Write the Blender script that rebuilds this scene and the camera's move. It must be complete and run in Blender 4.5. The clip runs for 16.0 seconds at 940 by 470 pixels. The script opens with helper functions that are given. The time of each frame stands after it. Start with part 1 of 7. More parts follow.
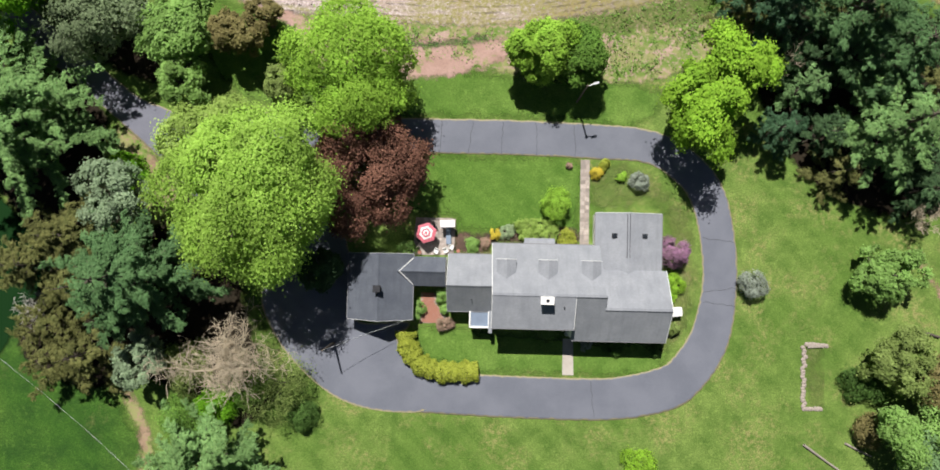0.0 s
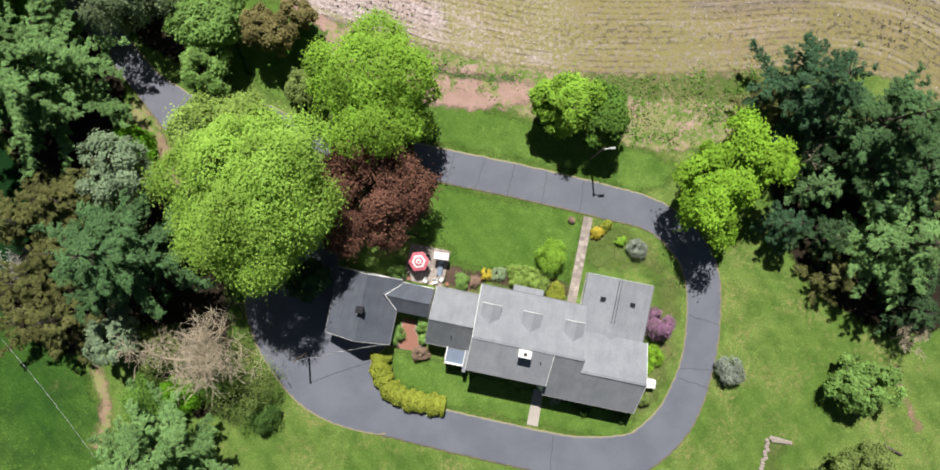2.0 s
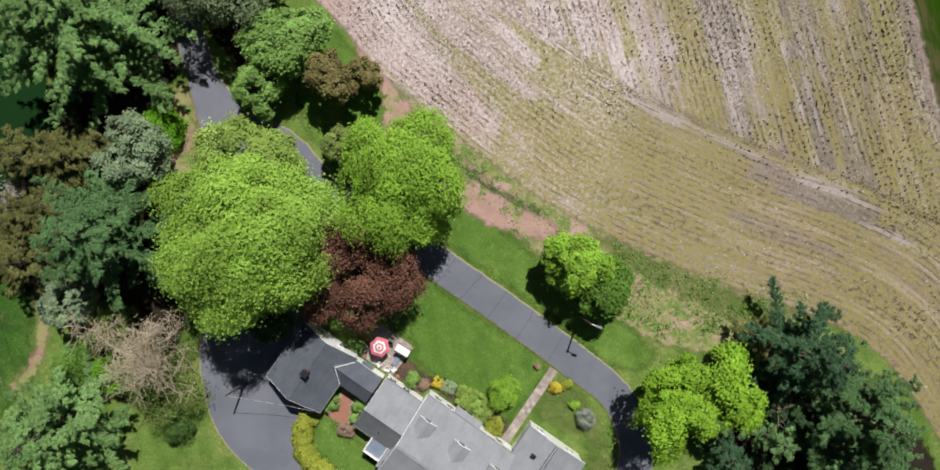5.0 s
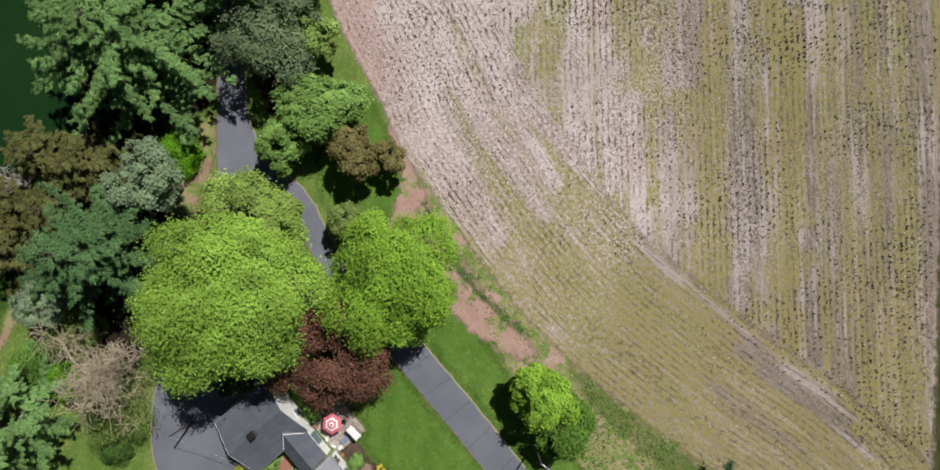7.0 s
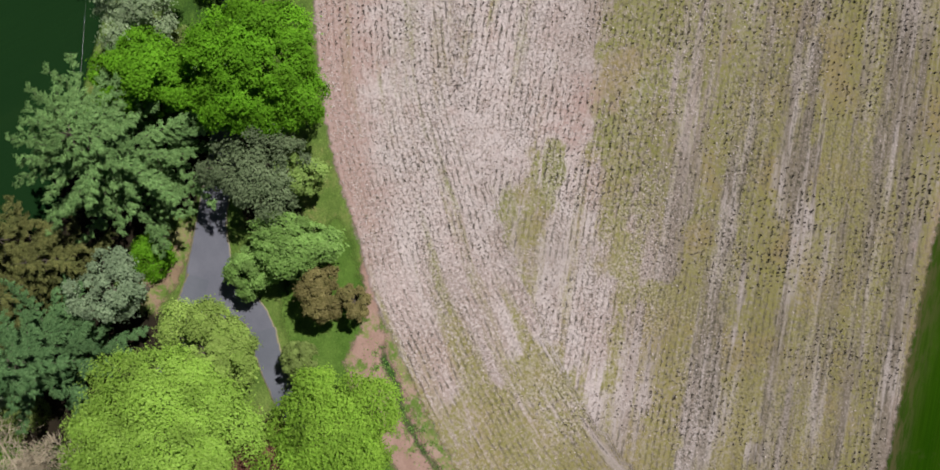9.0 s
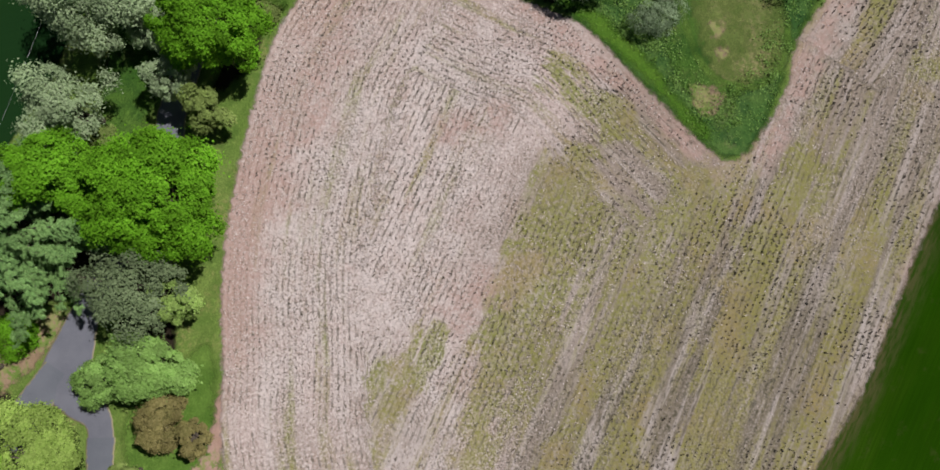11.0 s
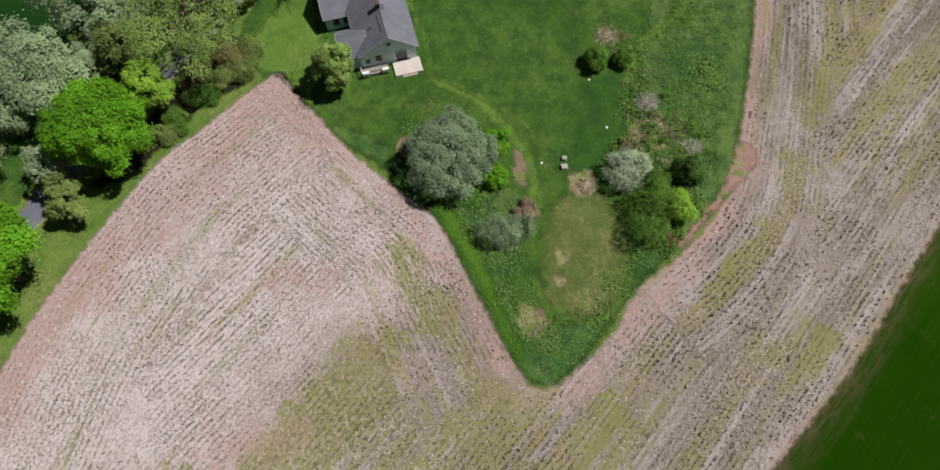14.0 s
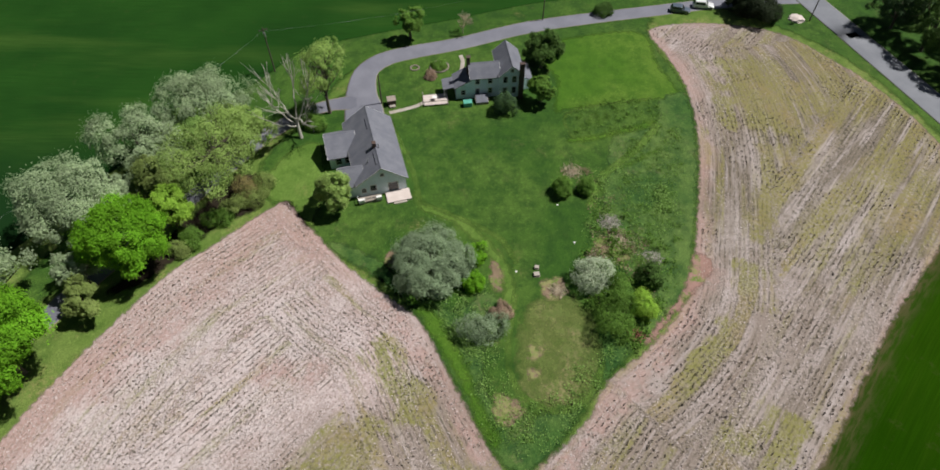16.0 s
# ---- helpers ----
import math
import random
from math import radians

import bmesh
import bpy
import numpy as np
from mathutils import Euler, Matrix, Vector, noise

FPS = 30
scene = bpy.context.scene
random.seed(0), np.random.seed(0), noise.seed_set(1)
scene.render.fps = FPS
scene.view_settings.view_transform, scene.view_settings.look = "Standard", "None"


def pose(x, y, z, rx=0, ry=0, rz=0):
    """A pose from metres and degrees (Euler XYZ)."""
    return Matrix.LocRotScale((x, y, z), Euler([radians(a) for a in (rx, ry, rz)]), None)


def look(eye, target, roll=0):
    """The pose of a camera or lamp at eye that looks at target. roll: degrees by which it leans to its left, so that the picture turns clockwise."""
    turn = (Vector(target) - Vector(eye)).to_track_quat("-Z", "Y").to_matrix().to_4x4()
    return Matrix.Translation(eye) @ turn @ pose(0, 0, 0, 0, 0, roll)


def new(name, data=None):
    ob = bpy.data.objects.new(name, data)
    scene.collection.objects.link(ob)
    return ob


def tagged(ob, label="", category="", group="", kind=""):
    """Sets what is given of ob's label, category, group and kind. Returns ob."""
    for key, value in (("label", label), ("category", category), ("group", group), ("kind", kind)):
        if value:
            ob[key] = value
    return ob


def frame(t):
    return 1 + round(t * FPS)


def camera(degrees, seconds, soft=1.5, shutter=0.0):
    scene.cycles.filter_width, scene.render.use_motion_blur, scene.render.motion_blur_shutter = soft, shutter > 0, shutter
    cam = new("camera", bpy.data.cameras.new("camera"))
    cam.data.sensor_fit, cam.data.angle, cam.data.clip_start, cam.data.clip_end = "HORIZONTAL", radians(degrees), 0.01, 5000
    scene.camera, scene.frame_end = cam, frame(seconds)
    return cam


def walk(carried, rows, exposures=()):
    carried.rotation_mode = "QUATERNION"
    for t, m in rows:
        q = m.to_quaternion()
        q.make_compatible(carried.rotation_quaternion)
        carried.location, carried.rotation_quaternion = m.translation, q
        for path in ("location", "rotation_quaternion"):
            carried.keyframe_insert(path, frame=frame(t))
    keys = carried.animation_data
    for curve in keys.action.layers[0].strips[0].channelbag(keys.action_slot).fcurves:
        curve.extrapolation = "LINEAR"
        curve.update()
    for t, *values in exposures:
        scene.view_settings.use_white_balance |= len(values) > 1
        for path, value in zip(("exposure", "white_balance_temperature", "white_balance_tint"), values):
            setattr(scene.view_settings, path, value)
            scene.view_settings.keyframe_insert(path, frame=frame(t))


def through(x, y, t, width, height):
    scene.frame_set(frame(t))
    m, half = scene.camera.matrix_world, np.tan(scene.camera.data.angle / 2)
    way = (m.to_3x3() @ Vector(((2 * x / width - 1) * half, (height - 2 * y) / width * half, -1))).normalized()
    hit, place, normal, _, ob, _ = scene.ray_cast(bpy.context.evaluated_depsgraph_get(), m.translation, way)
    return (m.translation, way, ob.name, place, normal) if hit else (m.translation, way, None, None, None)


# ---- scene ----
# ---- camera ----
cam = camera(74.6, 16.0, 1.7)
# seconds, place in metres, turn in degrees
PATH = [
    (0, -0.196, -1.556, 77.191, 1.775, 0.397, 1.319),
    (0.5, -0.291, -0.489, 77.225, 1.650, 0.186, 4.049),
    (1, -0.348, 0.685, 77.240, 1.554, 0.031, 6.600),
    (1.5, -0.437, 2.051, 77.290, 1.446, -0.101, 9.132),
    (2, -0.536, 3.657, 77.360, 1.256, -0.173, 11.726),
    (2.5, -0.686, 5.576, 77.436, 1.035, -0.175, 14.476),
    (3, -0.982, 7.795, 77.545, 0.853, -0.127, 17.304),
    (3.5, -1.490, 10.260, 77.611, 0.584, -0.096, 20.505),
    (4, -2.248, 12.819, 77.647, 0.419, -0.062, 24.798),
    (4.2, -2.671, 13.795, 77.652, 0.491, -0.106, 26.882),
    (6.3, -8.493, 23.436, 77.766, 0.949, -0.328, 45.856),
    (6.5, -9.309, 24.454, 77.769, 1.034, -0.297, 47.319),
    (7, -11.991, 27.279, 77.809, 1.120, -0.327, 49.819),
    (7.5, -15.154, 30.522, 77.864, 1.199, -0.366, 52.679),
    (8, -18.662, 34.085, 77.988, 1.287, -0.217, 55.492),
    (8.5, -22.176, 37.994, 78.131, 1.270, -0.105, 57.910),
    (9, -25.367, 42.279, 78.243, 1.130, -0.271, 60.433),
    (9.2, -26.462, 44.123, 78.278, 1.204, -0.471, 61.585),
    (11.3, -36.024, 64.818, 79.258, 6.222, -1.200, 77.736),
    (11.5, -36.641, 66.911, 79.277, 6.880, -1.194, 79.638),
    (12, -37.405, 72.366, 79.336, 8.530, -1.110, 84.613),
    (12.5, -37.328, 77.911, 79.438, 10.655, -1.056, 88.450),
    (13, -36.332, 83.246, 79.623, 14.016, -1.075, 90.174),
    (13.5, -34.438, 87.935, 79.845, 17.529, -0.963, 91.149),
    (14, -31.825, 91.616, 79.990, 21.162, -0.730, 91.599),
    (14.5, -28.602, 94.100, 80.065, 25.155, -0.377, 91.668),
    (15, -24.782, 95.488, 80.055, 29.661, -0.139, 91.651),
    (15.5, -20.379, 96.028, 80.028, 34.504, -0.070, 91.656),
    (16, -15.611, 96.403, 80.070, 39.604, 0.102, 91.715),
]
walk(cam, [(t, pose(*row)) for t, *row in PATH],
     [(0, 0.50), (2.5, 0.43), (4, 0.33), (6.3, -0.02), (7, -0.02), (9, -0.13), (12, -0.14), (14.5, -0.08), (16, 0.03)])

# ---- world, sun, exposure ----
SUN_AZ, SUN_EL = -15.5, 57.5          # degrees: from +y towards +x, above the ground
world = bpy.data.worlds.new("world")
scene.world = world
world.use_nodes = True
wn = world.node_tree.nodes
sky = wn.new("ShaderNodeTexSky")
sky.sky_type = "NISHITA"
sky.sun_disc = False
sky.sun_elevation, sky.sun_rotation = radians(SUN_EL), radians(SUN_AZ)
wn["Background"].inputs["Strength"].default_value = 0.020
world.node_tree.links.new(sky.outputs["Color"], wn["Background"].inputs["Color"])
sun_data = bpy.data.lights.new("sun", "SUN")
sun_data.energy, sun_data.angle, sun_data.color = 5.0, radians(0.5), (1.0, 0.965, 0.915)
sun = new("sun", sun_data)
ce = math.cos(radians(SUN_EL))
toward = Vector((math.sin(radians(SUN_AZ)) * ce, math.cos(radians(SUN_AZ)) * ce, math.sin(radians(SUN_EL))))
sun.matrix_world = look(toward * 300, (0, 0, 0))

# ---- materials ----
class Graph:
    """Short hand for a node material."""
    def __init__(self, name):
        self.m = bpy.data.materials.new(name)
        self.m.use_nodes = True
        self.t = self.m.node_tree
        self.bsdf = self.t.nodes["Principled BSDF"]
        self.out = self.t.nodes["Material Output"]
        self.coord = self.add("ShaderNodeTexCoord").outputs["Object"]

    def add(self, kind):
        return self.t.nodes.new(kind)

    def link(self, a, b):
        self.t.links.new(a, b)

    def put(self, socket, v):
        if isinstance(v, bpy.types.NodeSocket):
            self.link(v, socket)
        elif isinstance(v, tuple) and len(v) == 3 and socket.type == "RGBA":
            socket.default_value = (*v, 1)
        else:
            socket.default_value = v

    def noise(self, scale, detail=3, rough=0.55, vec=None):
        n = self.add("ShaderNodeTexNoise")
        n.inputs["Scale"].default_value = scale
        n.inputs["Detail"].default_value = detail
        n.inputs["Roughness"].default_value = rough
        self.link(vec or self.coord, n.inputs["Vector"])
        return n.outputs["Fac"]

    def stretch(self, sx, sy, sz, vec=None):
        n = self.add("ShaderNodeMapping")
        n.inputs["Scale"].default_value = (sx, sy, sz)
        self.link(vec or self.coord, n.inputs["Vector"])
        return n.outputs["Vector"]

    def ramp(self, fac, a, b, lo=0.0, hi=1.0):
        """lo at fac=a and hi at fac=b, smooth."""
        n = self.add("ShaderNodeMapRange")
        n.interpolation_type = "SMOOTHSTEP"
        for i, v in ((1, a), (2, b), (3, lo), (4, hi)):
            n.inputs[i].default_value = v
        self.put(n.inputs[0], fac)
        return n.outputs[0]

    def mix(self, fac, a, b, mode="MIX"):
        n = self.add("ShaderNodeMix")
        n.data_type, n.blend_type = "RGBA", mode
        self.put(n.inputs[0], fac)
        self.put(n.inputs[6], a)
        self.put(n.inputs[7], b)
        return n.outputs[2]

    def math(self, op, a, b=0.0):
        n = self.add("ShaderNodeMath")
        n.operation = op
        self.put(n.inputs[0], a)
        self.put(n.inputs[1], b)
        return n.outputs[0]

    def attr(self, name):
        n = self.add("ShaderNodeAttribute")
        n.attribute_name = name
        return n.outputs["Fac"]

    def random(self):
        return self.add("ShaderNodeObjectInfo").outputs["Random"]

    def bump(self, height, strength=0.4, distance=0.05):
        n = self.add("ShaderNodeBump")
        n.inputs["Strength"].default_value = strength
        n.inputs["Distance"].default_value = distance
        self.put(n.inputs["Height"], height)
        self.link(n.outputs["Normal"], self.bsdf.inputs["Normal"])

    def done(self, color, rough=0.8, metal=0.0, spec=0.3):
        self.put(self.bsdf.inputs["Base Color"], color)
        self.put(self.bsdf.inputs["Roughness"], rough)
        self.put(self.bsdf.inputs["Metallic"], metal)
        self.put(self.bsdf.inputs["Specular IOR Level"], spec)
        return self.m

    def cut(self, keep):
        """Lets the ground below show where keep is 0: a ragged border."""
        clear = self.add("ShaderNodeBsdfTransparent")
        n = self.add("ShaderNodeMixShader")
        self.put(n.inputs[0], keep)
        self.link(clear.outputs[0], n.inputs[1])
        self.link(self.bsdf.outputs[0], n.inputs[2])
        self.link(n.outputs[0], self.out.inputs["Surface"])


def mottled(name, a, b, big=0.3, fine=6.0, rough=0.8, grain=0.35, bump=0.3, dist=0.03, spec=0.3, metal=0.0):
    """Two colours mixed at two scales, with relief."""
    g = Graph(name)
    n1, n2 = g.noise(big, 3), g.noise(fine, 4, 0.65)
    c = g.mix(g.ramp(n1, 0.3, 0.7), a, b)
    dark = tuple(v * 0.55 for v in a)
    c = g.mix(g.ramp(n2, 0.35, 0.75, grain, 0.0), c, dark)
    g.bump(n2, bump, dist)
    return g.done(c, rough, metal, spec)


def edge_keep(g, wobble=1.0, scale=0.8, soft=0.35):
    e = g.attr("edge")
    w = g.math("MULTIPLY", g.math("SUBTRACT", g.noise(scale, 4, 0.65), 0.62), wobble * 2)
    return g.ramp(g.math("ADD", e, w), -soft, soft)


def grass_material(name, dark, mid, light, dry, dryness=0.55, stripe=0.0):
    g = Graph(name)
    big, patch, fine = g.noise(0.05, 4), g.noise(0.35, 4, 0.6), g.noise(5.0, 4, 0.7)
    c = g.mix(g.ramp(big, 0.38, 0.62), mid, light)
    c = g.mix(g.ramp(patch, 0.38, 0.66, 0.0, 0.7), c, dark)
    dry_spot = g.math("MULTIPLY", g.ramp(g.noise(0.16, 5, 0.6), dryness, dryness + 0.2), g.ramp(g.noise(1.6, 4, 0.7), 0.4, 0.65))
    c = g.mix(dry_spot, c, dry)
    c = g.mix(g.ramp(fine, 0.35, 0.72, 0.6, 0.0), c, tuple(v * 0.42 for v in dark))
    c = g.mix(g.math("MULTIPLY", g.ramp(g.noise(1.3, 5, 0.75), 0.52, 0.66, 0, 0.5), g.ramp(big, 0.35, 0.6, 0.3, 1.0)), c, tuple(v * 1.2 for v in light))
    if stripe:
        w = g.add("ShaderNodeTexWave")
        w.wave_type, w.bands_direction = "BANDS", "DIAGONAL"
        w.inputs["Scale"].default_value = 0.16
        w.inputs["Distortion"].default_value = 1.5
        g.link(g.coord, w.inputs["Vector"])
        c = g.mix(g.ramp(w.outputs["Fac"], 0.3, 0.7, 0.0, stripe), c, tuple(v * 1.15 for v in light))
    g.bump(fine, 0.6, 0.08)
    return g, c


g, c = grass_material("lawn_grass", (0.07, 0.14, 0.022), (0.11, 0.198, 0.033), (0.185, 0.265, 0.062), (0.32, 0.30, 0.115), 0.46, 0.10)
LAWN = g.done(c, 0.9, 0, 0.15)
g, c = grass_material("meadow_grass", (0.022, 0.075, 0.018), (0.062, 0.148, 0.028), (0.14, 0.225, 0.055), (0.24, 0.21, 0.11), 0.53)
g.cut(edge_keep(g, 1.2, 0.6, 0.5))
MEADOW = g.done(c, 0.9, 0, 0.15)
g, c = grass_material("dry_grass", (0.10, 0.16, 0.035), (0.15, 0.205, 0.052), (0.215, 0.245, 0.078), (0.35, 0.29, 0.155), 0.46)
g.cut(g.math("MULTIPLY", edge_keep(g, 2.2, 0.45, 1.0), g.ramp(g.noise(0.35, 5, 0.65), 0.36, 0.6, 0.4, 0.95)))
DRYGRASS = g.done(c, 0.9, 0, 0.15)

g, c = grass_material("rich_grass", (0.022, 0.068, 0.011), (0.046, 0.122, 0.015), (0.098, 0.185, 0.03), (0.19, 0.20, 0.068), 0.55, 0.0)
g.cut(edge_keep(g, 1.4, 0.5, 0.8))
RICH = g.done(c, 0.9, 0, 0.15)

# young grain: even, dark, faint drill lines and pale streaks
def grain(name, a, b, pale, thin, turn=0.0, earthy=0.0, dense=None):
    g = Graph(name)
    split = g.add("ShaderNodeSeparateXYZ")
    g.link(g.coord, split.inputs[0])
    spun = g.add("ShaderNodeMapping")
    spun.inputs["Rotation"].default_value = (0, 0, radians(turn))
    g.link(g.coord, spun.inputs["Vector"])
    g.coord = spun.outputs["Vector"]
    lines = g.noise(1.0, 3, 0.5, g.stretch(5.0, 0.12, 1, None))
    streak = g.noise(1.0, 4, 0.6, g.stretch(0.07, 0.012, 1))
    c = g.mix(g.ramp(g.noise(0.03, 3), 0.35, 0.65), a, b)
    c = g.mix(g.ramp(streak, 0.5, 0.72, 0, 0.6), c, pale)
    c = g.mix(g.ramp(lines, 0.35, 0.7, 0.3, 0), c, tuple(v * 0.5 for v in a))
    c = g.mix(g.ramp(g.noise(1.0, 5, 0.7, g.stretch(0.35, 0.35, 1)), 0.56, 0.7, 0, thin), c, (0.10, 0.075, 0.04))
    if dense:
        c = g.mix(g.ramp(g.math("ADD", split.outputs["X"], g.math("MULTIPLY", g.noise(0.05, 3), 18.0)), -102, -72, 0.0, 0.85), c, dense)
    if earthy:
        near = g.ramp(g.math("ADD", g.attr("edge"), g.math("MULTIPLY", g.noise(1.0, 4, 0.6, g.stretch(0.3, 0.02, 1)), 5.0)), 3.5, 8.0, earthy, 0.0)
        drill = g.ramp(g.noise(1.0, 4, 0.7, g.stretch(1.6, 0.25, 1)), 0.40, 0.60, 0.2, 1.0)
        c = g.mix(g.math("MULTIPLY", near, drill), c, (0.085, 0.072, 0.035))
    g.bump(g.noise(7, 3), 0.5, 0.08)
    g.cut(edge_keep(g, 0.5, 1.2, 0.3))
    return g.done(c, 0.95, 0, 0.0)


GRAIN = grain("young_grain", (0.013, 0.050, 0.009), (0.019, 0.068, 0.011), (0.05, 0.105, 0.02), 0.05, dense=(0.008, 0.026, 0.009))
GRAIN_THIN = grain("thin_young_grain", (0.012, 0.044, 0.001), (0.019, 0.060, 0.002), (0.04, 0.075, 0.006), 0.12, -49.0, 0.9)

# corn stubble: rows by the attributes row (across) and along
g = Graph("corn_stubble")
row, along, edge = g.attr("row"), g.attr("along"), g.attr("edge")
comb = g.add("ShaderNodeCombineXYZ")
g.link(row, comb.inputs[0])
g.link(along, comb.inputs[1])
uv = comb.outputs[0]
zone = g.attr("zone")
straw = g.mix(g.ramp(g.noise(0.07, 4), 0.35, 0.65), (0.445, 0.357, 0.345), (0.37, 0.298, 0.28))
straw = g.mix(g.ramp(g.noise(0.11, 5, 0.6), 0.46, 0.66, 0.0, 0.5), straw, (0.36, 0.25, 0.205))
straw = g.mix(g.math("MULTIPLY", zone, 0.72), straw, (0.168, 0.142, 0.112))
pale = g.ramp(g.noise(1.0, 5, 0.65, g.stretch(0.24, 0.05, 1, uv)), 0.49, 0.63, 0, 0.75)
pale = g.math("MAXIMUM", pale, g.math("MULTIPLY", g.attr("strewn"), g.ramp(g.noise(0.5, 4, 0.7), 0.36, 0.56, 0.2, 0.9)))
straw = g.mix(g.math("MULTIPLY", g.math("MULTIPLY", pale, g.ramp(zone, 0.2, 1.0, 1.0, 0.5)), g.ramp(g.attr("weedy"), 0.02, 0.08, 1.0, 0.12)), straw, (0.52, 0.457, 0.455))
stripes = g.ramp(g.noise(1.0, 3, 0.6, g.stretch(0.85, 0.045, 1, uv)), 0.50, 0.62)
straw = g.mix(g.math("MULTIPLY", stripes, g.math("ADD", g.math("MULTIPLY", zone, 0.3), 0.15)), straw, (0.47, 0.415, 0.41))
streaky = g.math("MULTIPLY", g.attr("green"), g.ramp(g.noise(1.0, 4, 0.65, g.stretch(0.75, 0.075, 1, uv)), 0.38, 0.58, 0.15, 1.0))
weed_field = g.math("ADD", g.math("ADD", g.noise(1.0, 5, 0.66, g.stretch(0.27, 0.020, 1, uv)), g.attr("weedy")), g.math("MULTIPLY", streaky, 0.27))
weed = g.math("MULTIPLY", g.ramp(weed_field, 0.455, 0.605), g.math("MAXIMUM", g.ramp(g.noise(1.6, 4, 0.75), 0.34, 0.58, 0.25, 1.0), g.math("MULTIPLY", streaky, 0.75)))
weed_col = g.mix(g.ramp(g.noise(0.12, 3), 0.46, 0.68), (0.192, 0.212, 0.052), (0.255, 0.205, 0.09))
weed_col = g.mix(g.math("MULTIPLY", g.math("SUBTRACT", 1.0, g.attr("bare")), 0.75), weed_col, (0.275, 0.235, 0.085))
weed_col = g.mix(g.math("MULTIPLY", zone, 0.35), weed_col, (0.24, 0.195, 0.075))
c = g.mix(g.math("MULTIPLY", weed, 0.95), straw, weed_col)
# dark gaps between the stalks, broken along each row
phase = g.math("FRACT", g.math("DIVIDE", g.math("ADD", row, g.math("MULTIPLY", g.noise(0.6, 3), 0.34)), 0.76))
line = g.ramp(g.math("ABSOLUTE", g.math("SUBTRACT", phase, 0.5)), 0.11, 0.24, 1.0, 0.0)
dots = g.ramp(g.noise(1.0, 3, 0.7, g.stretch(1.4, 0.75, 1, uv)), 0.45, 0.54)
rowpatch = g.ramp(g.noise(0.11, 5, 0.7), 0.40, 0.58, 0.12, 1.0)
gap = g.math("MULTIPLY", g.math("MULTIPLY", line, dots), rowpatch)
# litter: pale flecks and dark specks
litter = g.noise(2.6, 5, 0.78)
c = g.mix(g.math("MULTIPLY", g.ramp(litter, 0.51, 0.60, 0, 0.8), g.math("SUBTRACT", 1.0, g.math("MULTIPLY", weed, 0.75))), c, g.mix(zone, (0.63, 0.55, 0.545), (0.30, 0.255, 0.225)))
c = g.mix(g.ramp(litter, 0.36, 0.46, 0.5, 0), c, (0.15, 0.118, 0.09))
c = g.mix(g.math("MULTIPLY", gap, g.math("SUBTRACT", 0.72, g.math("MULTIPLY", weed, 0.3))), c, (0.065, 0.058, 0.040))
coarse = g.math("MULTIPLY", g.ramp(g.noise(1.5, 4, 0.75), 0.40, 0.47, 1.0, 0.0), g.ramp(g.noise(1.0, 5, 0.65, g.stretch(0.25, 0.022, 1, uv)), 0.45, 0.58, 0.12, 1.0))
c = g.mix(g.math("MULTIPLY", coarse, g.math("ADD", g.math("MULTIPLY", zone, 0.3), 0.38)), c, (0.07, 0.064, 0.045))
# patches strewn with white and dark scraps
salt = g.math("MAXIMUM", g.attr("dark"), g.math("MULTIPLY", g.ramp(g.noise(1.0, 5, 0.65, g.stretch(0.17, 0.05, 1, uv)), 0.50, 0.58), g.ramp(g.attr("weedy"), 0.03, 0.08, 1.0, 0.05)))
scraps = g.noise(3.4, 4, 0.75)
c = g.mix(g.math("MULTIPLY", g.ramp(scraps, 0.52, 0.58), g.math("MULTIPLY", g.math("MULTIPLY", salt, 0.6), g.math("SUBTRACT", 1.0, g.math("MULTIPLY", zone, 0.5)))), c, (0.57, 0.505, 0.50))
c = g.mix(g.math("MULTIPLY", g.ramp(scraps, 0.40, 0.46, 1.0, 0.0), g.math("MULTIPLY", salt, 0.75)), c, (0.07, 0.062, 0.045))
# bare reddish soil along the border and in small spots
soil = g.ramp(g.math("ADD", edge, g.math("MULTIPLY", g.math("MULTIPLY", g.noise(0.16, 6, 0.7), g.attr("wide")), -1.0)), -4.2, -0.4, 0.95, 0.0)
soil_spot = g.math("MAXIMUM", g.ramp(g.noise(0.085, 5, 0.65), 0.65, 0.74, 0, 0.5), g.math("MULTIPLY", g.attr("pink"), g.ramp(g.noise(0.6, 4, 0.7), 0.38, 0.6, 0.2, 0.9)))
soil = g.math("MULTIPLY", soil, g.ramp(g.noise(0.05, 4, 0.6), 0.40, 0.60, 0.2, 1.0))
soil_all = g.math("MULTIPLY", g.math("MAXIMUM", soil, soil_spot), g.math("MULTIPLY", g.attr("bare"), g.ramp(litter, 0.36, 0.56, 1.0, 0.75)))
c = g.mix(soil_all, c, g.mix(g.ramp(g.noise(2.2, 4, 0.7), 0.35, 0.65), (0.33, 0.215, 0.19), (0.43, 0.305, 0.28)))
g.bump(g.math("SUBTRACT", litter, g.math("MULTIPLY", gap, 0.5)), 0.7, 0.09)
g.cut(edge_keep(g, 0.9, 0.9, 0.4))
STUBBLE = g.done(c, 0.95, 0, 0.1)

g = Graph("dry_straw")
r_ = g.add("ShaderNodeNewGeometry").outputs["Random Per Island"]
c = g.mix(g.ramp(r_, 0.0, 0.6), (0.20, 0.16, 0.125), (0.48, 0.408, 0.385))
c = g.mix(g.ramp(r_, 0.6, 1.0), c, (0.61, 0.54, 0.535))
STRAW = g.done(c, 0.9, 0, 0.15)

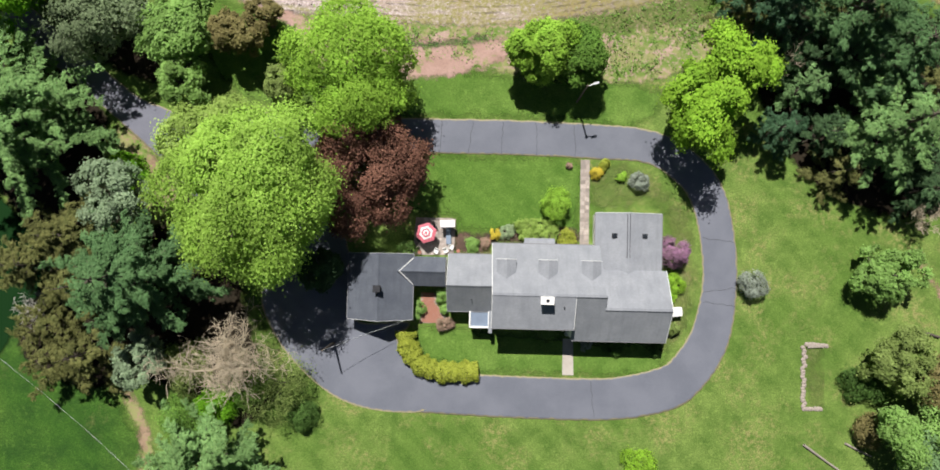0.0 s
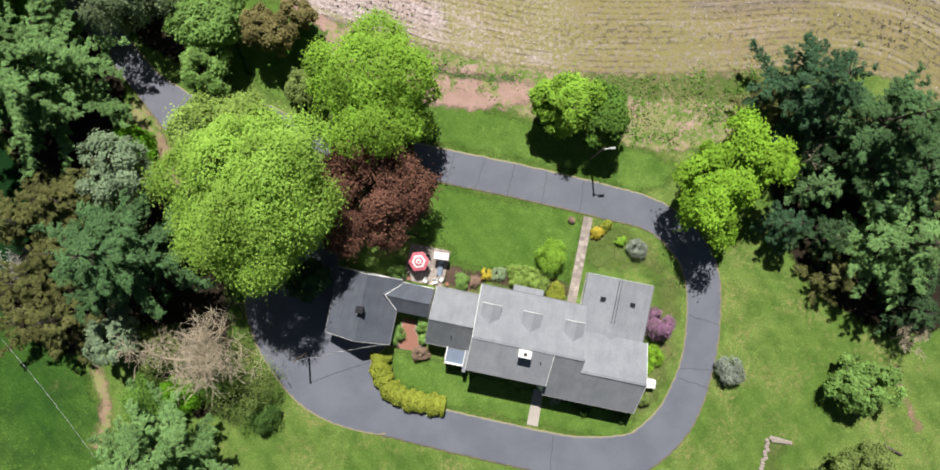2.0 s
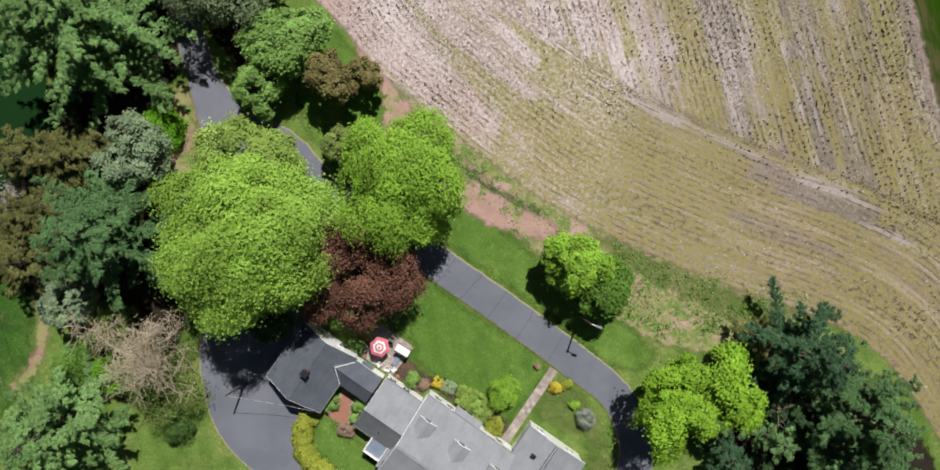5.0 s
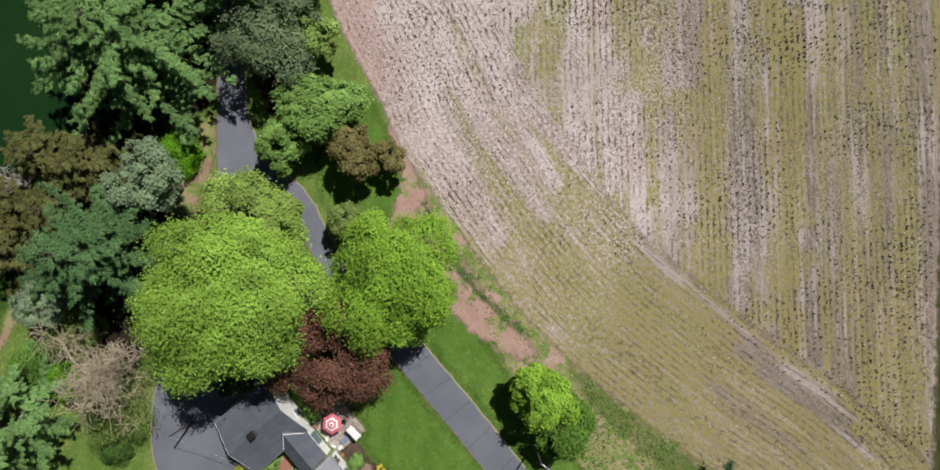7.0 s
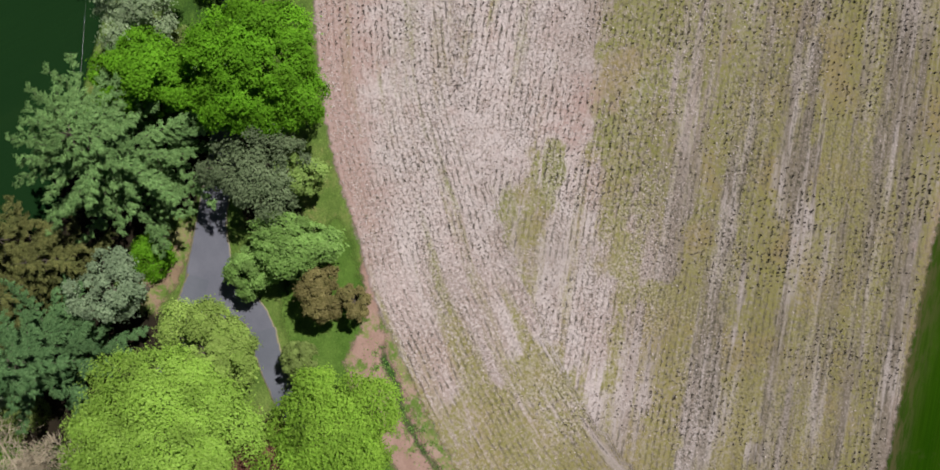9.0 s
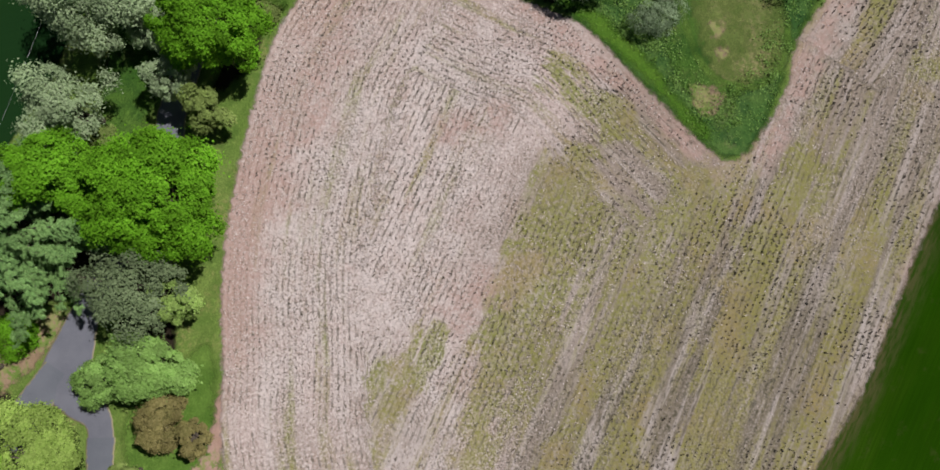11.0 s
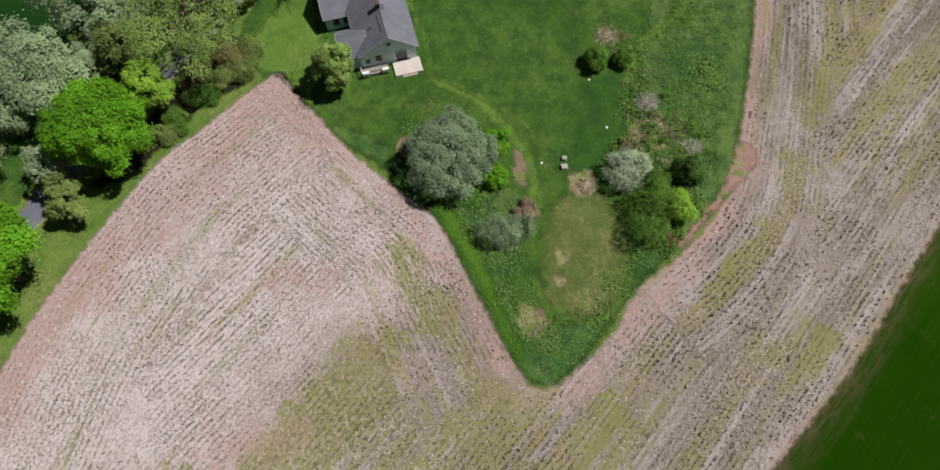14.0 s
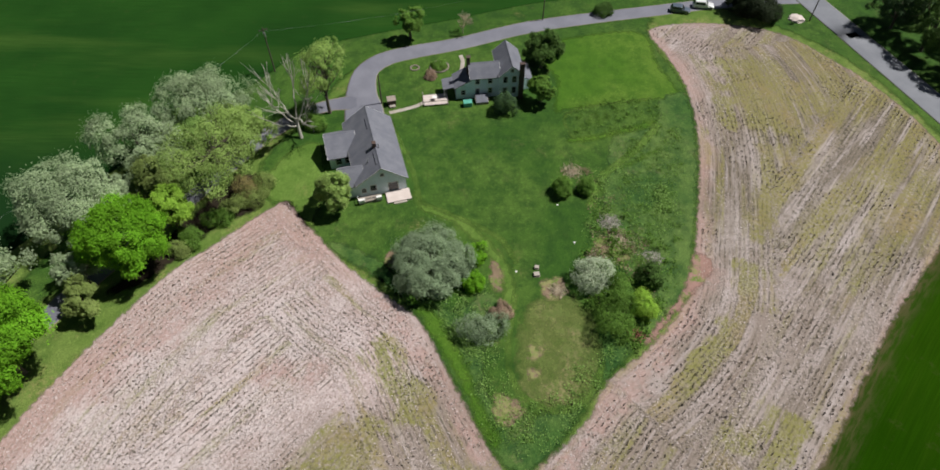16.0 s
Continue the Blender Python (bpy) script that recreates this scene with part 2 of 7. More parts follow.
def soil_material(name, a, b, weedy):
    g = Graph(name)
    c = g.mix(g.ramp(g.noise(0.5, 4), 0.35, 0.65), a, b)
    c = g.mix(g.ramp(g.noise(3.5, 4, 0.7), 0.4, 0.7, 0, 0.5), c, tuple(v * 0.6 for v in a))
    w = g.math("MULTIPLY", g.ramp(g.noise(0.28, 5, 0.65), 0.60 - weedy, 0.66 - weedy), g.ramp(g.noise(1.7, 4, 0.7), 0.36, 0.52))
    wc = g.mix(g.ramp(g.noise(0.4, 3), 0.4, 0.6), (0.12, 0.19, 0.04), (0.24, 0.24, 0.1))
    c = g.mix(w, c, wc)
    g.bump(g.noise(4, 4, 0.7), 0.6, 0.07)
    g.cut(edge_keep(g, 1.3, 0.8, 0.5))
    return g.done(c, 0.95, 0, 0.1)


WEEDY_SOIL = soil_material("weedy_red_soil", (0.40, 0.285, 0.235), (0.32, 0.235, 0.17), 0.21)
BARE_SOIL = soil_material("bare_red_soil", (0.36, 0.24, 0.17), (0.29, 0.19, 0.13), 0.10)
MULCH = soil_material("dark_mulch", (0.075, 0.05, 0.04), (0.12, 0.08, 0.06), -0.04)

def asphalt(name, a, b, edging):
    g = Graph(name)
    c = g.mix(g.ramp(g.noise(0.18, 4), 0.35, 0.68), a, b)
    c = g.mix(g.ramp(g.noise(14.0, 3, 0.7), 0.4, 0.7, 0, 0.3), c, tuple(v * 1.35 for v in b))
    c = g.mix(g.ramp(g.noise(0.9, 5, 0.7), 0.60, 0.72, 0, 0.28), c, tuple(v * 0.6 for v in a))
    rim = g.ramp(g.math("ADD", g.attr("edge"), g.math("MULTIPLY", g.noise(1.5, 4), -0.45)), -0.16, 0.03, 0.9, 0.0)
    c = g.mix(rim, c, edging)
    g.bump(g.noise(30, 3), 0.3, 0.01)
    return g.done(c, 0.75, 0, 0.35)


g, c = grass_material("garden_grass", (0.068, 0.148, 0.020), (0.102, 0.20, 0.03), (0.16, 0.26, 0.052), (0.25, 0.25, 0.085), 0.58, 0.08)
g.cut(edge_keep(g, 1.4, 0.5, 0.8))
GARDEN = g.done(c, 0.9, 0, 0.15)
FRESH_G, c = grass_material("fresh_grass", (0.045, 0.125, 0.010), (0.075, 0.18, 0.014), (0.125, 0.225, 0.028), (0.18, 0.21, 0.06), 0.58)
FRESH_G.cut(edge_keep(FRESH_G, 1.6, 0.7, 0.8))
FRESH = FRESH_G.done(c, 0.9, 0, 0.15)
# near-black ground colour: the deep shade under trees, painted in
TREE_SHADE = soil_material("tree_shade_ground", (0.030, 0.023, 0.015), (0.022, 0.018, 0.012), -0.08)

ASPHALT = asphalt("sealed_asphalt", (0.108, 0.116, 0.143), (0.137, 0.145, 0.175), (0.27, 0.235, 0.13))
WORN = asphalt("worn_asphalt", (0.146, 0.15, 0.182), (0.185, 0.188, 0.225), (0.2, 0.18, 0.12))
ROADTAR = asphalt("road_asphalt", (0.15, 0.16, 0.185), (0.19, 0.20, 0.225), (0.2, 0.2, 0.13))
SEAM = mottled("tar_seam", (0.06, 0.062, 0.07), (0.08, 0.082, 0.09), 1, 8)
CONCRETE = mottled("pale_concrete", (0.46, 0.42, 0.37), (0.36, 0.32, 0.28), 0.6, 9, 0.85)
g = Graph("flagstone")
c = g.mix(g.random(), (0.22, 0.185, 0.165), (0.46, 0.39, 0.35))
c = g.mix(g.ramp(g.noise(2.2, 5, 0.7), 0.42, 0.62, 0, 0.65), c, (0.20, 0.18, 0.16))
g.bump(g.noise(9, 4), 0.4, 0.02)
FLAG = g.done(c, 0.85, 0, 0.25)
BRICKRED = mottled("red_paver", (0.36, 0.165, 0.115), (0.28, 0.12, 0.085), 2.0, 12, 0.85)
STONE = mottled("field_stone", (0.38, 0.32, 0.28), (0.27, 0.23, 0.2), 1.5, 8, 0.85)

def shingles(name, a, b, course=0.16):
    g = Graph(name)
    n = g.noise(0.5, 4)
    c = g.mix(g.ramp(n, 0.3, 0.7), a, b)
    streak = g.noise(1.0, 3, 0.6, g.stretch(2.2, 0.35, 0.35))
    c = g.mix(g.ramp(streak, 0.45, 0.75, 0, 0.3), c, tuple(v * 0.65 for v in a))
    tab = g.noise(1.0, 2, 0.7, g.stretch(3.2, 7.0, 7.0))
    c = g.mix(g.ramp(tab, 0.35, 0.7, 0.32, 0.0), c, tuple(v * 0.6 for v in b))
    g.bump(tab, 0.35, 0.02)
    return g.done(c, 0.9, 0, 0.2)


ROOF_WARM = shingles("grey_shingle", (0.228, 0.24, 0.265), (0.278, 0.29, 0.315))
ROOF_DARK = shingles("charcoal_shingle", (0.088, 0.098, 0.122), (0.115, 0.127, 0.152))
ROOF_SLATE = shingles("slate_grey_shingle", (0.145, 0.152, 0.185), (0.19, 0.197, 0.23))

def siding(name, col, step=0.14):
    g = Graph(name)
    sep = g.add("ShaderNodeSeparateXYZ")
    g.link(g.coord, sep.inputs[0])
    f = g.math("FRACT", g.math("DIVIDE", sep.outputs[2], step))
    c = g.mix(g.ramp(g.noise(0.7, 4), 0.3, 0.7), col, tuple(v * 0.9 for v in col))
    c = g.mix(g.ramp(f, 0.0, 0.12, 0.35, 0.0), c, tuple(v * 0.5 for v in col))
    g.bump(f, 0.5, 0.02)
    return g.done(c, 0.6, 0, 0.3)


WHITE_SIDING = siding("white_siding", (0.90, 0.90, 0.88))
PALE_SIDING = siding("pale_siding", (0.80, 0.92, 1.0))
GUTTER = mottled("grey_gutter", (0.20, 0.20, 0.21), (0.17, 0.17, 0.18), 1, 10, 0.5, 0.1, 0.1)
TRIM = mottled("white_trim", (0.8, 0.8, 0.78), (0.74, 0.74, 0.72), 1, 10, 0.5, 0.1, 0.1)
WHITE_PAINT = mottled("white_paint", (0.82, 0.81, 0.79), (0.72, 0.71, 0.69), 2, 9, 0.5, 0.15, 0.1)
DARKMETAL = mottled("dark_metal", (0.03, 0.03, 0.035), (0.05, 0.05, 0.055), 2, 10, 0.45, 0.2, 0.1, 0.01, 0.4, 0.6)
GREYMETAL = mottled("galvanised_metal", (0.45, 0.46, 0.47), (0.36, 0.37, 0.38), 2, 12, 0.4, 0.2, 0.1, 0.01, 0.5, 0.8)
BRICKDARK = mottled("dark_brick", (0.11, 0.075, 0.065), (0.08, 0.06, 0.055), 2, 10, 0.85)
POLEWOOD = mottled("weathered_pole", (0.13, 0.105, 0.085), (0.085, 0.07, 0.06), 1, 12, 0.9)
TIMBER = mottled("grey_timber", (0.33, 0.29, 0.25), (0.24, 0.21, 0.18), 1, 10, 0.85)
TAN_SAND = mottled("tan_terrace", (0.68, 0.60, 0.56), (0.60, 0.52, 0.48), 0.7, 8, 0.85)
RED_CLOTH = mottled("red_canvas", (0.62, 0.16, 0.20), (0.54, 0.13, 0.17), 2, 14, 0.9, 0.15)
WHITE_CLOTH = mottled("white_canvas", (0.8, 0.76, 0.76), (0.74, 0.7, 0.7), 2, 14, 0.9, 0.1)
GREEN_PLASTIC = mottled("green_plastic", (0.12, 0.42, 0.33), (0.10, 0.36, 0.28), 2, 10, 0.4, 0.1)
BLUE_GREY = mottled("blue_grey_deck", (0.2, 0.25, 0.33), (0.17, 0.21, 0.28), 1, 10, 0.6)
RUBBER = mottled("black_rubber", (0.02, 0.02, 0.022), (0.03, 0.03, 0.03), 2, 10, 0.8)

def glass(name, tint):
    g = Graph(name)
    return g.done(g.mix(g.ramp(g.noise(1.5), 0.3, 0.7), tint, tuple(v * 0.6 for v in tint)), 0.06, 0, 0.6)


PANE = glass("window_glass", (0.025, 0.03, 0.036))
CAR_GLASS = glass("car_glass", (0.02, 0.024, 0.028))

def paint(name, col):
    g = Graph(name)
    g.bsdf.inputs["Coat Weight"].default_value = 0.6
    return g.done(g.mix(g.ramp(g.noise(3, 4), 0.35, 0.7), col, tuple(v * 0.9 for v in col)), 0.35, 0.1, 0.5)


CAR_WHITE, CAR_DARK = paint("white_car_paint", (0.75, 0.76, 0.77)), paint("slate_car_paint", (0.10, 0.13, 0.17))

def leaf_material(name, a, b, c3, through=0.36, warm=0.35):
    """Leaves vary by island; light comes through them."""
    g = Graph(name)
    r = g.add("ShaderNodeNewGeometry").outputs["Random Per Island"]
    col = g.mix(g.ramp(r, 0.0, 0.75), a, b)
    col = g.mix(g.ramp(g.noise(0.4, 3), 0.45, 0.75, 0, 0.6), col, c3)
    col = g.mix(g.ramp(g.noise(1.7, 2), 0.42, 0.68, 0, 0.35), col, tuple(v * 0.8 for v in c3))
    col = g.mix(1.0, col, g.math("ADD", 1.0, g.math("MULTIPLY", g.attr("tone"), 0.3)), "MULTIPLY")
    g.done(col, 0.65, 0, 0.07)
    thin = g.add("ShaderNodeBsdfTranslucent")
    g.put(thin.inputs["Color"], g.mix(warm, col, (0.30, 0.42, 0.03)))
    n = g.add("ShaderNodeMixShader")
    n.inputs[0].default_value = through * 0.75
    g.link(g.bsdf.outputs[0], n.inputs[1])
    g.link(thin.outputs[0], n.inputs[2])
    g.link(n.outputs[0], g.out.inputs["Surface"])
    return g.m


LEAF = {
    "lime": leaf_material("lime_leaves", (0.265, 0.44, 0.0627), (0.356, 0.551, 0.105), (0.223, 0.374, 0.0523), 0.45),
    "gold": leaf_material("gold_green_leaves", (0.224, 0.412, 0.033), (0.292, 0.5, 0.0495), (0.172, 0.333, 0.033)),
    "maple": leaf_material("maple_leaves", (0.214, 0.389, 0.0418), (0.299, 0.496, 0.066), (0.173, 0.321, 0.0385)),
    "bright": leaf_material("bright_maple_leaves", (0.111, 0.292, 0.0126), (0.169, 0.392, 0.0252), (0.0752, 0.207, 0.0105)),
    "deepmaple": leaf_material("deep_maple_leaves", (0.09, 0.19, 0.03), (0.14, 0.26, 0.045), (0.07, 0.15, 0.025)),
    "pinebroad": leaf_material("pale_blue_green_leaves", (0.135, 0.235, 0.098), (0.192, 0.305, 0.135), (0.098, 0.175, 0.07)),
    "palepine": leaf_material("pale_pine_needles", (0.115, 0.215, 0.08), (0.185, 0.31, 0.12), (0.08, 0.155, 0.055), 0.25, 0.15),
    "freshpine": leaf_material("fresh_pine_needles", (0.135, 0.255, 0.085), (0.215, 0.36, 0.125), (0.10, 0.19, 0.06), 0.28, 0.15),
    "copper": leaf_material("copper_leaves", (0.115, 0.054, 0.038), (0.20, 0.098, 0.068), (0.075, 0.036, 0.026), 0.06),
    "soft": leaf_material("soft_green_leaves", (0.20, 0.35, 0.085), (0.28, 0.45, 0.13), (0.165, 0.295, 0.07), 0.46),
    "olive": leaf_material("olive_leaves", (0.17, 0.235, 0.065), (0.23, 0.30, 0.09), (0.14, 0.19, 0.055)),
    "yellowgreen": leaf_material("yellow_green_leaves", (0.27, 0.40, 0.085), (0.36, 0.49, 0.125), (0.22, 0.34, 0.066), 0.44),
    "springgreen": leaf_material("spring_green_leaves", (0.265, 0.40, 0.10), (0.36, 0.50, 0.15), (0.21, 0.335, 0.08), 0.48, 0.2),
    "silver": leaf_material("silver_leaves", (0.285, 0.375, 0.21), (0.38, 0.475, 0.285), (0.23, 0.32, 0.165), 0.42, 0.1),
    "palesilver": leaf_material("pale_silver_leaves", (0.38, 0.46, 0.31), (0.50, 0.57, 0.41), (0.30, 0.39, 0.24), 0.38, 0.1),
    "greysilver": leaf_material("grey_leaves", (0.197, 0.275, 0.161), (0.274, 0.357, 0.216), (0.144, 0.214, 0.115), 0.33, 0.12),
    "dimsilver": leaf_material("dim_grey_green_leaves", (0.145, 0.20, 0.10), (0.21, 0.27, 0.145), (0.105, 0.15, 0.07), 0.3, 0.12),
    "brown": leaf_material("bronze_leaves", (0.15, 0.13, 0.048), (0.21, 0.18, 0.075), (0.12, 0.12, 0.04), 0.15),
    "pine": leaf_material("pine_needles", (0.0663, 0.14, 0.0521), (0.113, 0.208, 0.0806), (0.0468, 0.104, 0.0386), 0.14),
    "bluepine": leaf_material("blue_pine_needles", (0.0357, 0.0833, 0.0408), (0.0634, 0.126, 0.0619), (0.0248, 0.0603, 0.0282), 0.12),
    "darkfir": leaf_material("dark_conifer_needles", (0.092, 0.10, 0.032), (0.145, 0.148, 0.05), (0.055, 0.07, 0.022), 0.1),
    "deepfir": leaf_material("deep_conifer_needles", (0.035, 0.07, 0.03), (0.06, 0.11, 0.045), (0.025, 0.05, 0.022), 0.08),
    "darkest": leaf_material("blackish_evergreen_leaves", (0.014, 0.022, 0.010), (0.022, 0.034, 0.014), (0.010, 0.015, 0.008), 0.05),
    "deep": leaf_material("deep_green_leaves", (0.05, 0.105, 0.022), (0.08, 0.15, 0.035), (0.035, 0.075, 0.016), 0.15),
    "hedge": leaf_material("golden_hedge_leaves", (0.25, 0.29, 0.035), (0.34, 0.38, 0.06), (0.18, 0.22, 0.03), 0.2),
    "yellow": leaf_material("yellow_leaves", (0.5, 0.40, 0.04), (0.6, 0.48, 0.07), (0.36, 0.31, 0.03), 0.2),
    "grey": leaf_material("blue_grey_leaves", (0.21, 0.245, 0.195), (0.275, 0.31, 0.255), (0.15, 0.18, 0.14), 0.1),
    "lilac": leaf_material("lilac_blossom", (0.26, 0.12, 0.22), (0.36, 0.19, 0.31), (0.10, 0.13, 0.05), 0.15),
    "rose": leaf_material("pinkish_leaves", (0.26, 0.17, 0.13), (0.33, 0.23, 0.17), (0.14, 0.15, 0.07), 0.15),
    "weed": leaf_material("weed_leaves", (0.09, 0.20, 0.03), (0.15, 0.28, 0.05), (0.07, 0.13, 0.025), 0.25),
}
BARK = mottled("grey_brown_bark", (0.13, 0.105, 0.085), (0.09, 0.075, 0.06), 1.5, 9, 0.95)
PALE_BARK = mottled("pale_bark", (0.50, 0.48, 0.43), (0.38, 0.36, 0.32), 1.5, 9, 0.9)
TWIG = mottled("dry_twig", (0.56, 0.475, 0.35), (0.44, 0.37, 0.265), 1.5, 9, 0.95)

# ---- helpers ----
def rnd(seed):
    return np.random.RandomState(seed)


def mesh_of(name, verts, faces, material=None, attrs=None, smooth=False):
    """A mesh from arrays; faces all have the same number of corners."""
    verts, faces = np.asarray(verts, dtype=np.float32), np.asarray(faces, dtype=np.int32)
    me = bpy.data.meshes.new(name)
    k = faces.shape[1]
    me.vertices.add(len(verts))
    me.vertices.foreach_set("co", verts.ravel())
    me.loops.add(faces.size)
    me.loops.foreach_set("vertex_index", faces.ravel())
    me.polygons.add(len(faces))
    me.polygons.foreach_set("loop_start", np.arange(0, faces.size, k, dtype=np.int32))
    me.polygons.foreach_set("loop_total", np.full(len(faces), k, dtype=np.int32))
    if smooth:
        me.polygons.foreach_set("use_smooth", np.ones(len(faces), dtype=bool))
    for key, values in (attrs or {}).items():
        a = me.attributes.new(key, "FLOAT", "POINT")
        a.data.foreach_set("value", np.asarray(values, dtype=np.float32))
    me.update(calc_edges=True)
    if material:
        me.materials.append(material)
    return me


def part(name, bm, material, parent, label=""):
    """Links a bmesh or a mesh as one object under parent."""
    if isinstance(bm, bmesh.types.BMesh):
        me = bpy.data.meshes.new(name)
        bm.to_mesh(me)
        bm.free()
        me.materials.append(material)
    else:
        me = bm
    ob = new(name, me)
    ob.parent = parent
    if label:
        ob["label"] = label
    return ob


def thing(name, m, label, category, group="", kind=""):
    ob = new(name)
    ob.matrix_world = m
    return tagged(ob, label, category, group, kind)


def box(bm, x0, x1, y0, y1, z0, z1, bevel=0.0, m=None):
    r = bmesh.ops.create_cube(bm, size=1.0)
    mat = Matrix.Translation(((x0 + x1) / 2, (y0 + y1) / 2, (z0 + z1) / 2)) @ Matrix.Diagonal((abs(x1 - x0), abs(y1 - y0), abs(z1 - z0), 1))
    bmesh.ops.transform(bm, matrix=(m @ mat) if m else mat, verts=r["verts"])
    if bevel:
        es = list({e for v in r["verts"] for e in v.link_edges})
        bmesh.ops.bevel(bm, geom=es, offset=bevel, segments=1, affect="EDGES", profile=0.5)
    return bm


def one_box(x0, x1, y0, y1, z0, z1, bevel=0.0, m=None):
    return box(bmesh.new(), x0, x1, y0, y1, z0, z1, bevel, m)


def rod(bm, p, q, r0, r1=None, sides=8):
    """A tapered rod from p to q."""
    p, q = Vector(p), Vector(q)
    r1 = r0 if r1 is None else r1
    d = q - p
    c = bmesh.ops.create_cone(bm, cap_ends=True, segments=sides, radius1=r0, radius2=max(r1, 0.001), depth=d.length)
    m = Matrix.Translation((p + q) / 2) @ d.to_track_quat("Z", "Y").to_matrix().to_4x4()
    bmesh.ops.transform(bm, matrix=m, verts=c["verts"])
    return bm


def curve_points(ctrl, n, closed=False):
    """Catmull-Rom through the control points, n points evenly along it."""
    p = np.asarray(ctrl, dtype=float)
    k = len(p)
    out = []
    spans = k if closed else k - 1
    for i in range(spans):
        if closed:
            a, b, c, d = p[(i - 1) % k], p[i], p[(i + 1) % k], p[(i + 2) % k]
        else:
            a, b, c, d = p[max(i - 1, 0)], p[i], p[i + 1], p[min(i + 2, k - 1)]
        t = np.linspace(0, 1, 24, endpoint=False)[:, None]
        out.append(0.5 * (2 * b + (c - a) * t + (2 * a - 5 * b + 4 * c - d) * t ** 2 + (3 * b - a - 3 * c + d) * t ** 3))
    q = np.vstack(out + [p[:1] if closed else p[-1:]])
    s = np.concatenate([[0], np.cumsum(np.linalg.norm(np.diff(q, axis=0), axis=1))])
    u = np.linspace(0, s[-1], n)
    return np.stack([np.interp(u, s, q[:, j]) for j in range(p.shape[1])], 1)


def inside(px, py, poly):
    res = np.zeros(len(px), dtype=bool)
    x, y = poly[:, 0], poly[:, 1]
    j = len(poly) - 1
    for i in range(len(poly)):
        if y[i] != y[j]:
            res ^= ((y[i] > py) != (y[j] > py)) & (px < (x[j] - x[i]) * (py - y[i]) / (y[j] - y[i]) + x[i])
        j = i
    return res


def nearest(pts, line):
    """Distance to an open polyline, the nearest point and its arc length."""
    best = np.full(len(pts), 1e9)
    near, arc = np.zeros((len(pts), 2)), np.zeros(len(pts))
    s = 0.0
    for a, b in zip(line[:-1], line[1:]):
        d = b - a
        L = np.hypot(*d)
        t = np.clip(((pts - a) @ d) / max(L * L, 1e-9), 0, 1)
        q = a + t[:, None] * d
        dist = np.hypot(*(pts - q).T)
        w = dist < best
        best[w], near[w], arc[w] = dist[w], q[w], s + t[w] * L
        s += L
    return best, near, arc


def sheet(ctrl, cell, z, smooth_n=220, over=1.0):
    """Grid of the area inside a closed curve, its rim moved onto the curve. Gives verts, quads, distance from the rim, arc length."""
    loop = curve_points(ctrl, smooth_n, True)
    lo, hi = loop.min(0) - cell, loop.max(0) + cell
    nx, ny = int((hi[0] - lo[0]) / cell) + 2, int((hi[1] - lo[1]) / cell) + 2
    gx, gy = np.meshgrid(lo[0] + cell * np.arange(nx), lo[1] + cell * np.arange(ny))
    pts = np.stack([gx.ravel(), gy.ravel()], 1)
    ins = inside(pts[:, 0], pts[:, 1], loop[:-1])
    idx = np.arange(nx * ny).reshape(ny, nx)
    q = np.stack([idx[:-1, :-1], idx[:-1, 1:], idx[1:, 1:], idx[1:, :-1]], -1).reshape(-1, 4)
    q = q[ins[q].any(1)]
    used = np.unique(q)
    remap = np.full(nx * ny, -1)
    remap[used] = np.arange(len(used))
    pts, ins, q = pts[used], ins[used], remap[q]
    d, near, arc = nearest(pts, loop)
    out = ~ins
    shift = pts[out] - near[out]
    n = np.maximum(np.hypot(*shift.T), 1e-6)[:, None]
    pts[out] = near[out] + shift / n * np.minimum(n, over)
    d[out] = -np.minimum(n[:, 0], over)
    verts = np.column_stack([pts, np.full(len(pts), z)])
    return verts, q, d, arc


def ribbon(name, ctrl, z, material, steps, label, category):
    """A paved strip along a curve of (x, y, width)."""
    c = curve_points(ctrl, steps)
    d = np.gradient(c[:, :2], axis=0)
    d /= np.hypot(*d.T)[:, None]
    nrm = np.stack([-d[:, 1], d[:, 0]], 1)
    cols = np.array([-0.5, -0.5, -0.44, -0.2, 0.2, 0.44, 0.5, 0.5])
    verts, edge = [], []
    r = rnd(len(name))
    wob = r.uniform(-0.05, 0.05, (steps, 2))
    for j, f in enumerate(cols):
        w = c[:, 2] * f + (wob[:, 0] if f < 0 else wob[:, 1]) * (abs(f) > 0.4)
        zz = np.full(steps, z if j not in (0, 7) else -0.02) + (0.02 * (1 - (2 * f) ** 2))
        verts.append(np.column_stack([c[:, :2] + nrm * w[:, None], zz]))
        edge.append(c[:, 2] * (0.5 - abs(f)))
    v = np.stack(verts, 1).reshape(-1, 3)
    e = np.stack(edge, 1).ravel()
    k = len(cols)
    i = np.arange(steps - 1)[:, None] * k + np.arange(k - 1)[None]
    f = np.stack([i, i + 1, i + 1 + k, i + k], -1).reshape(-1, 4)[:, ::-1]
    ob = new(name, mesh_of(name, v, f, material, {"edge": e}))
    return tagged(ob, label, category, kind="structure")


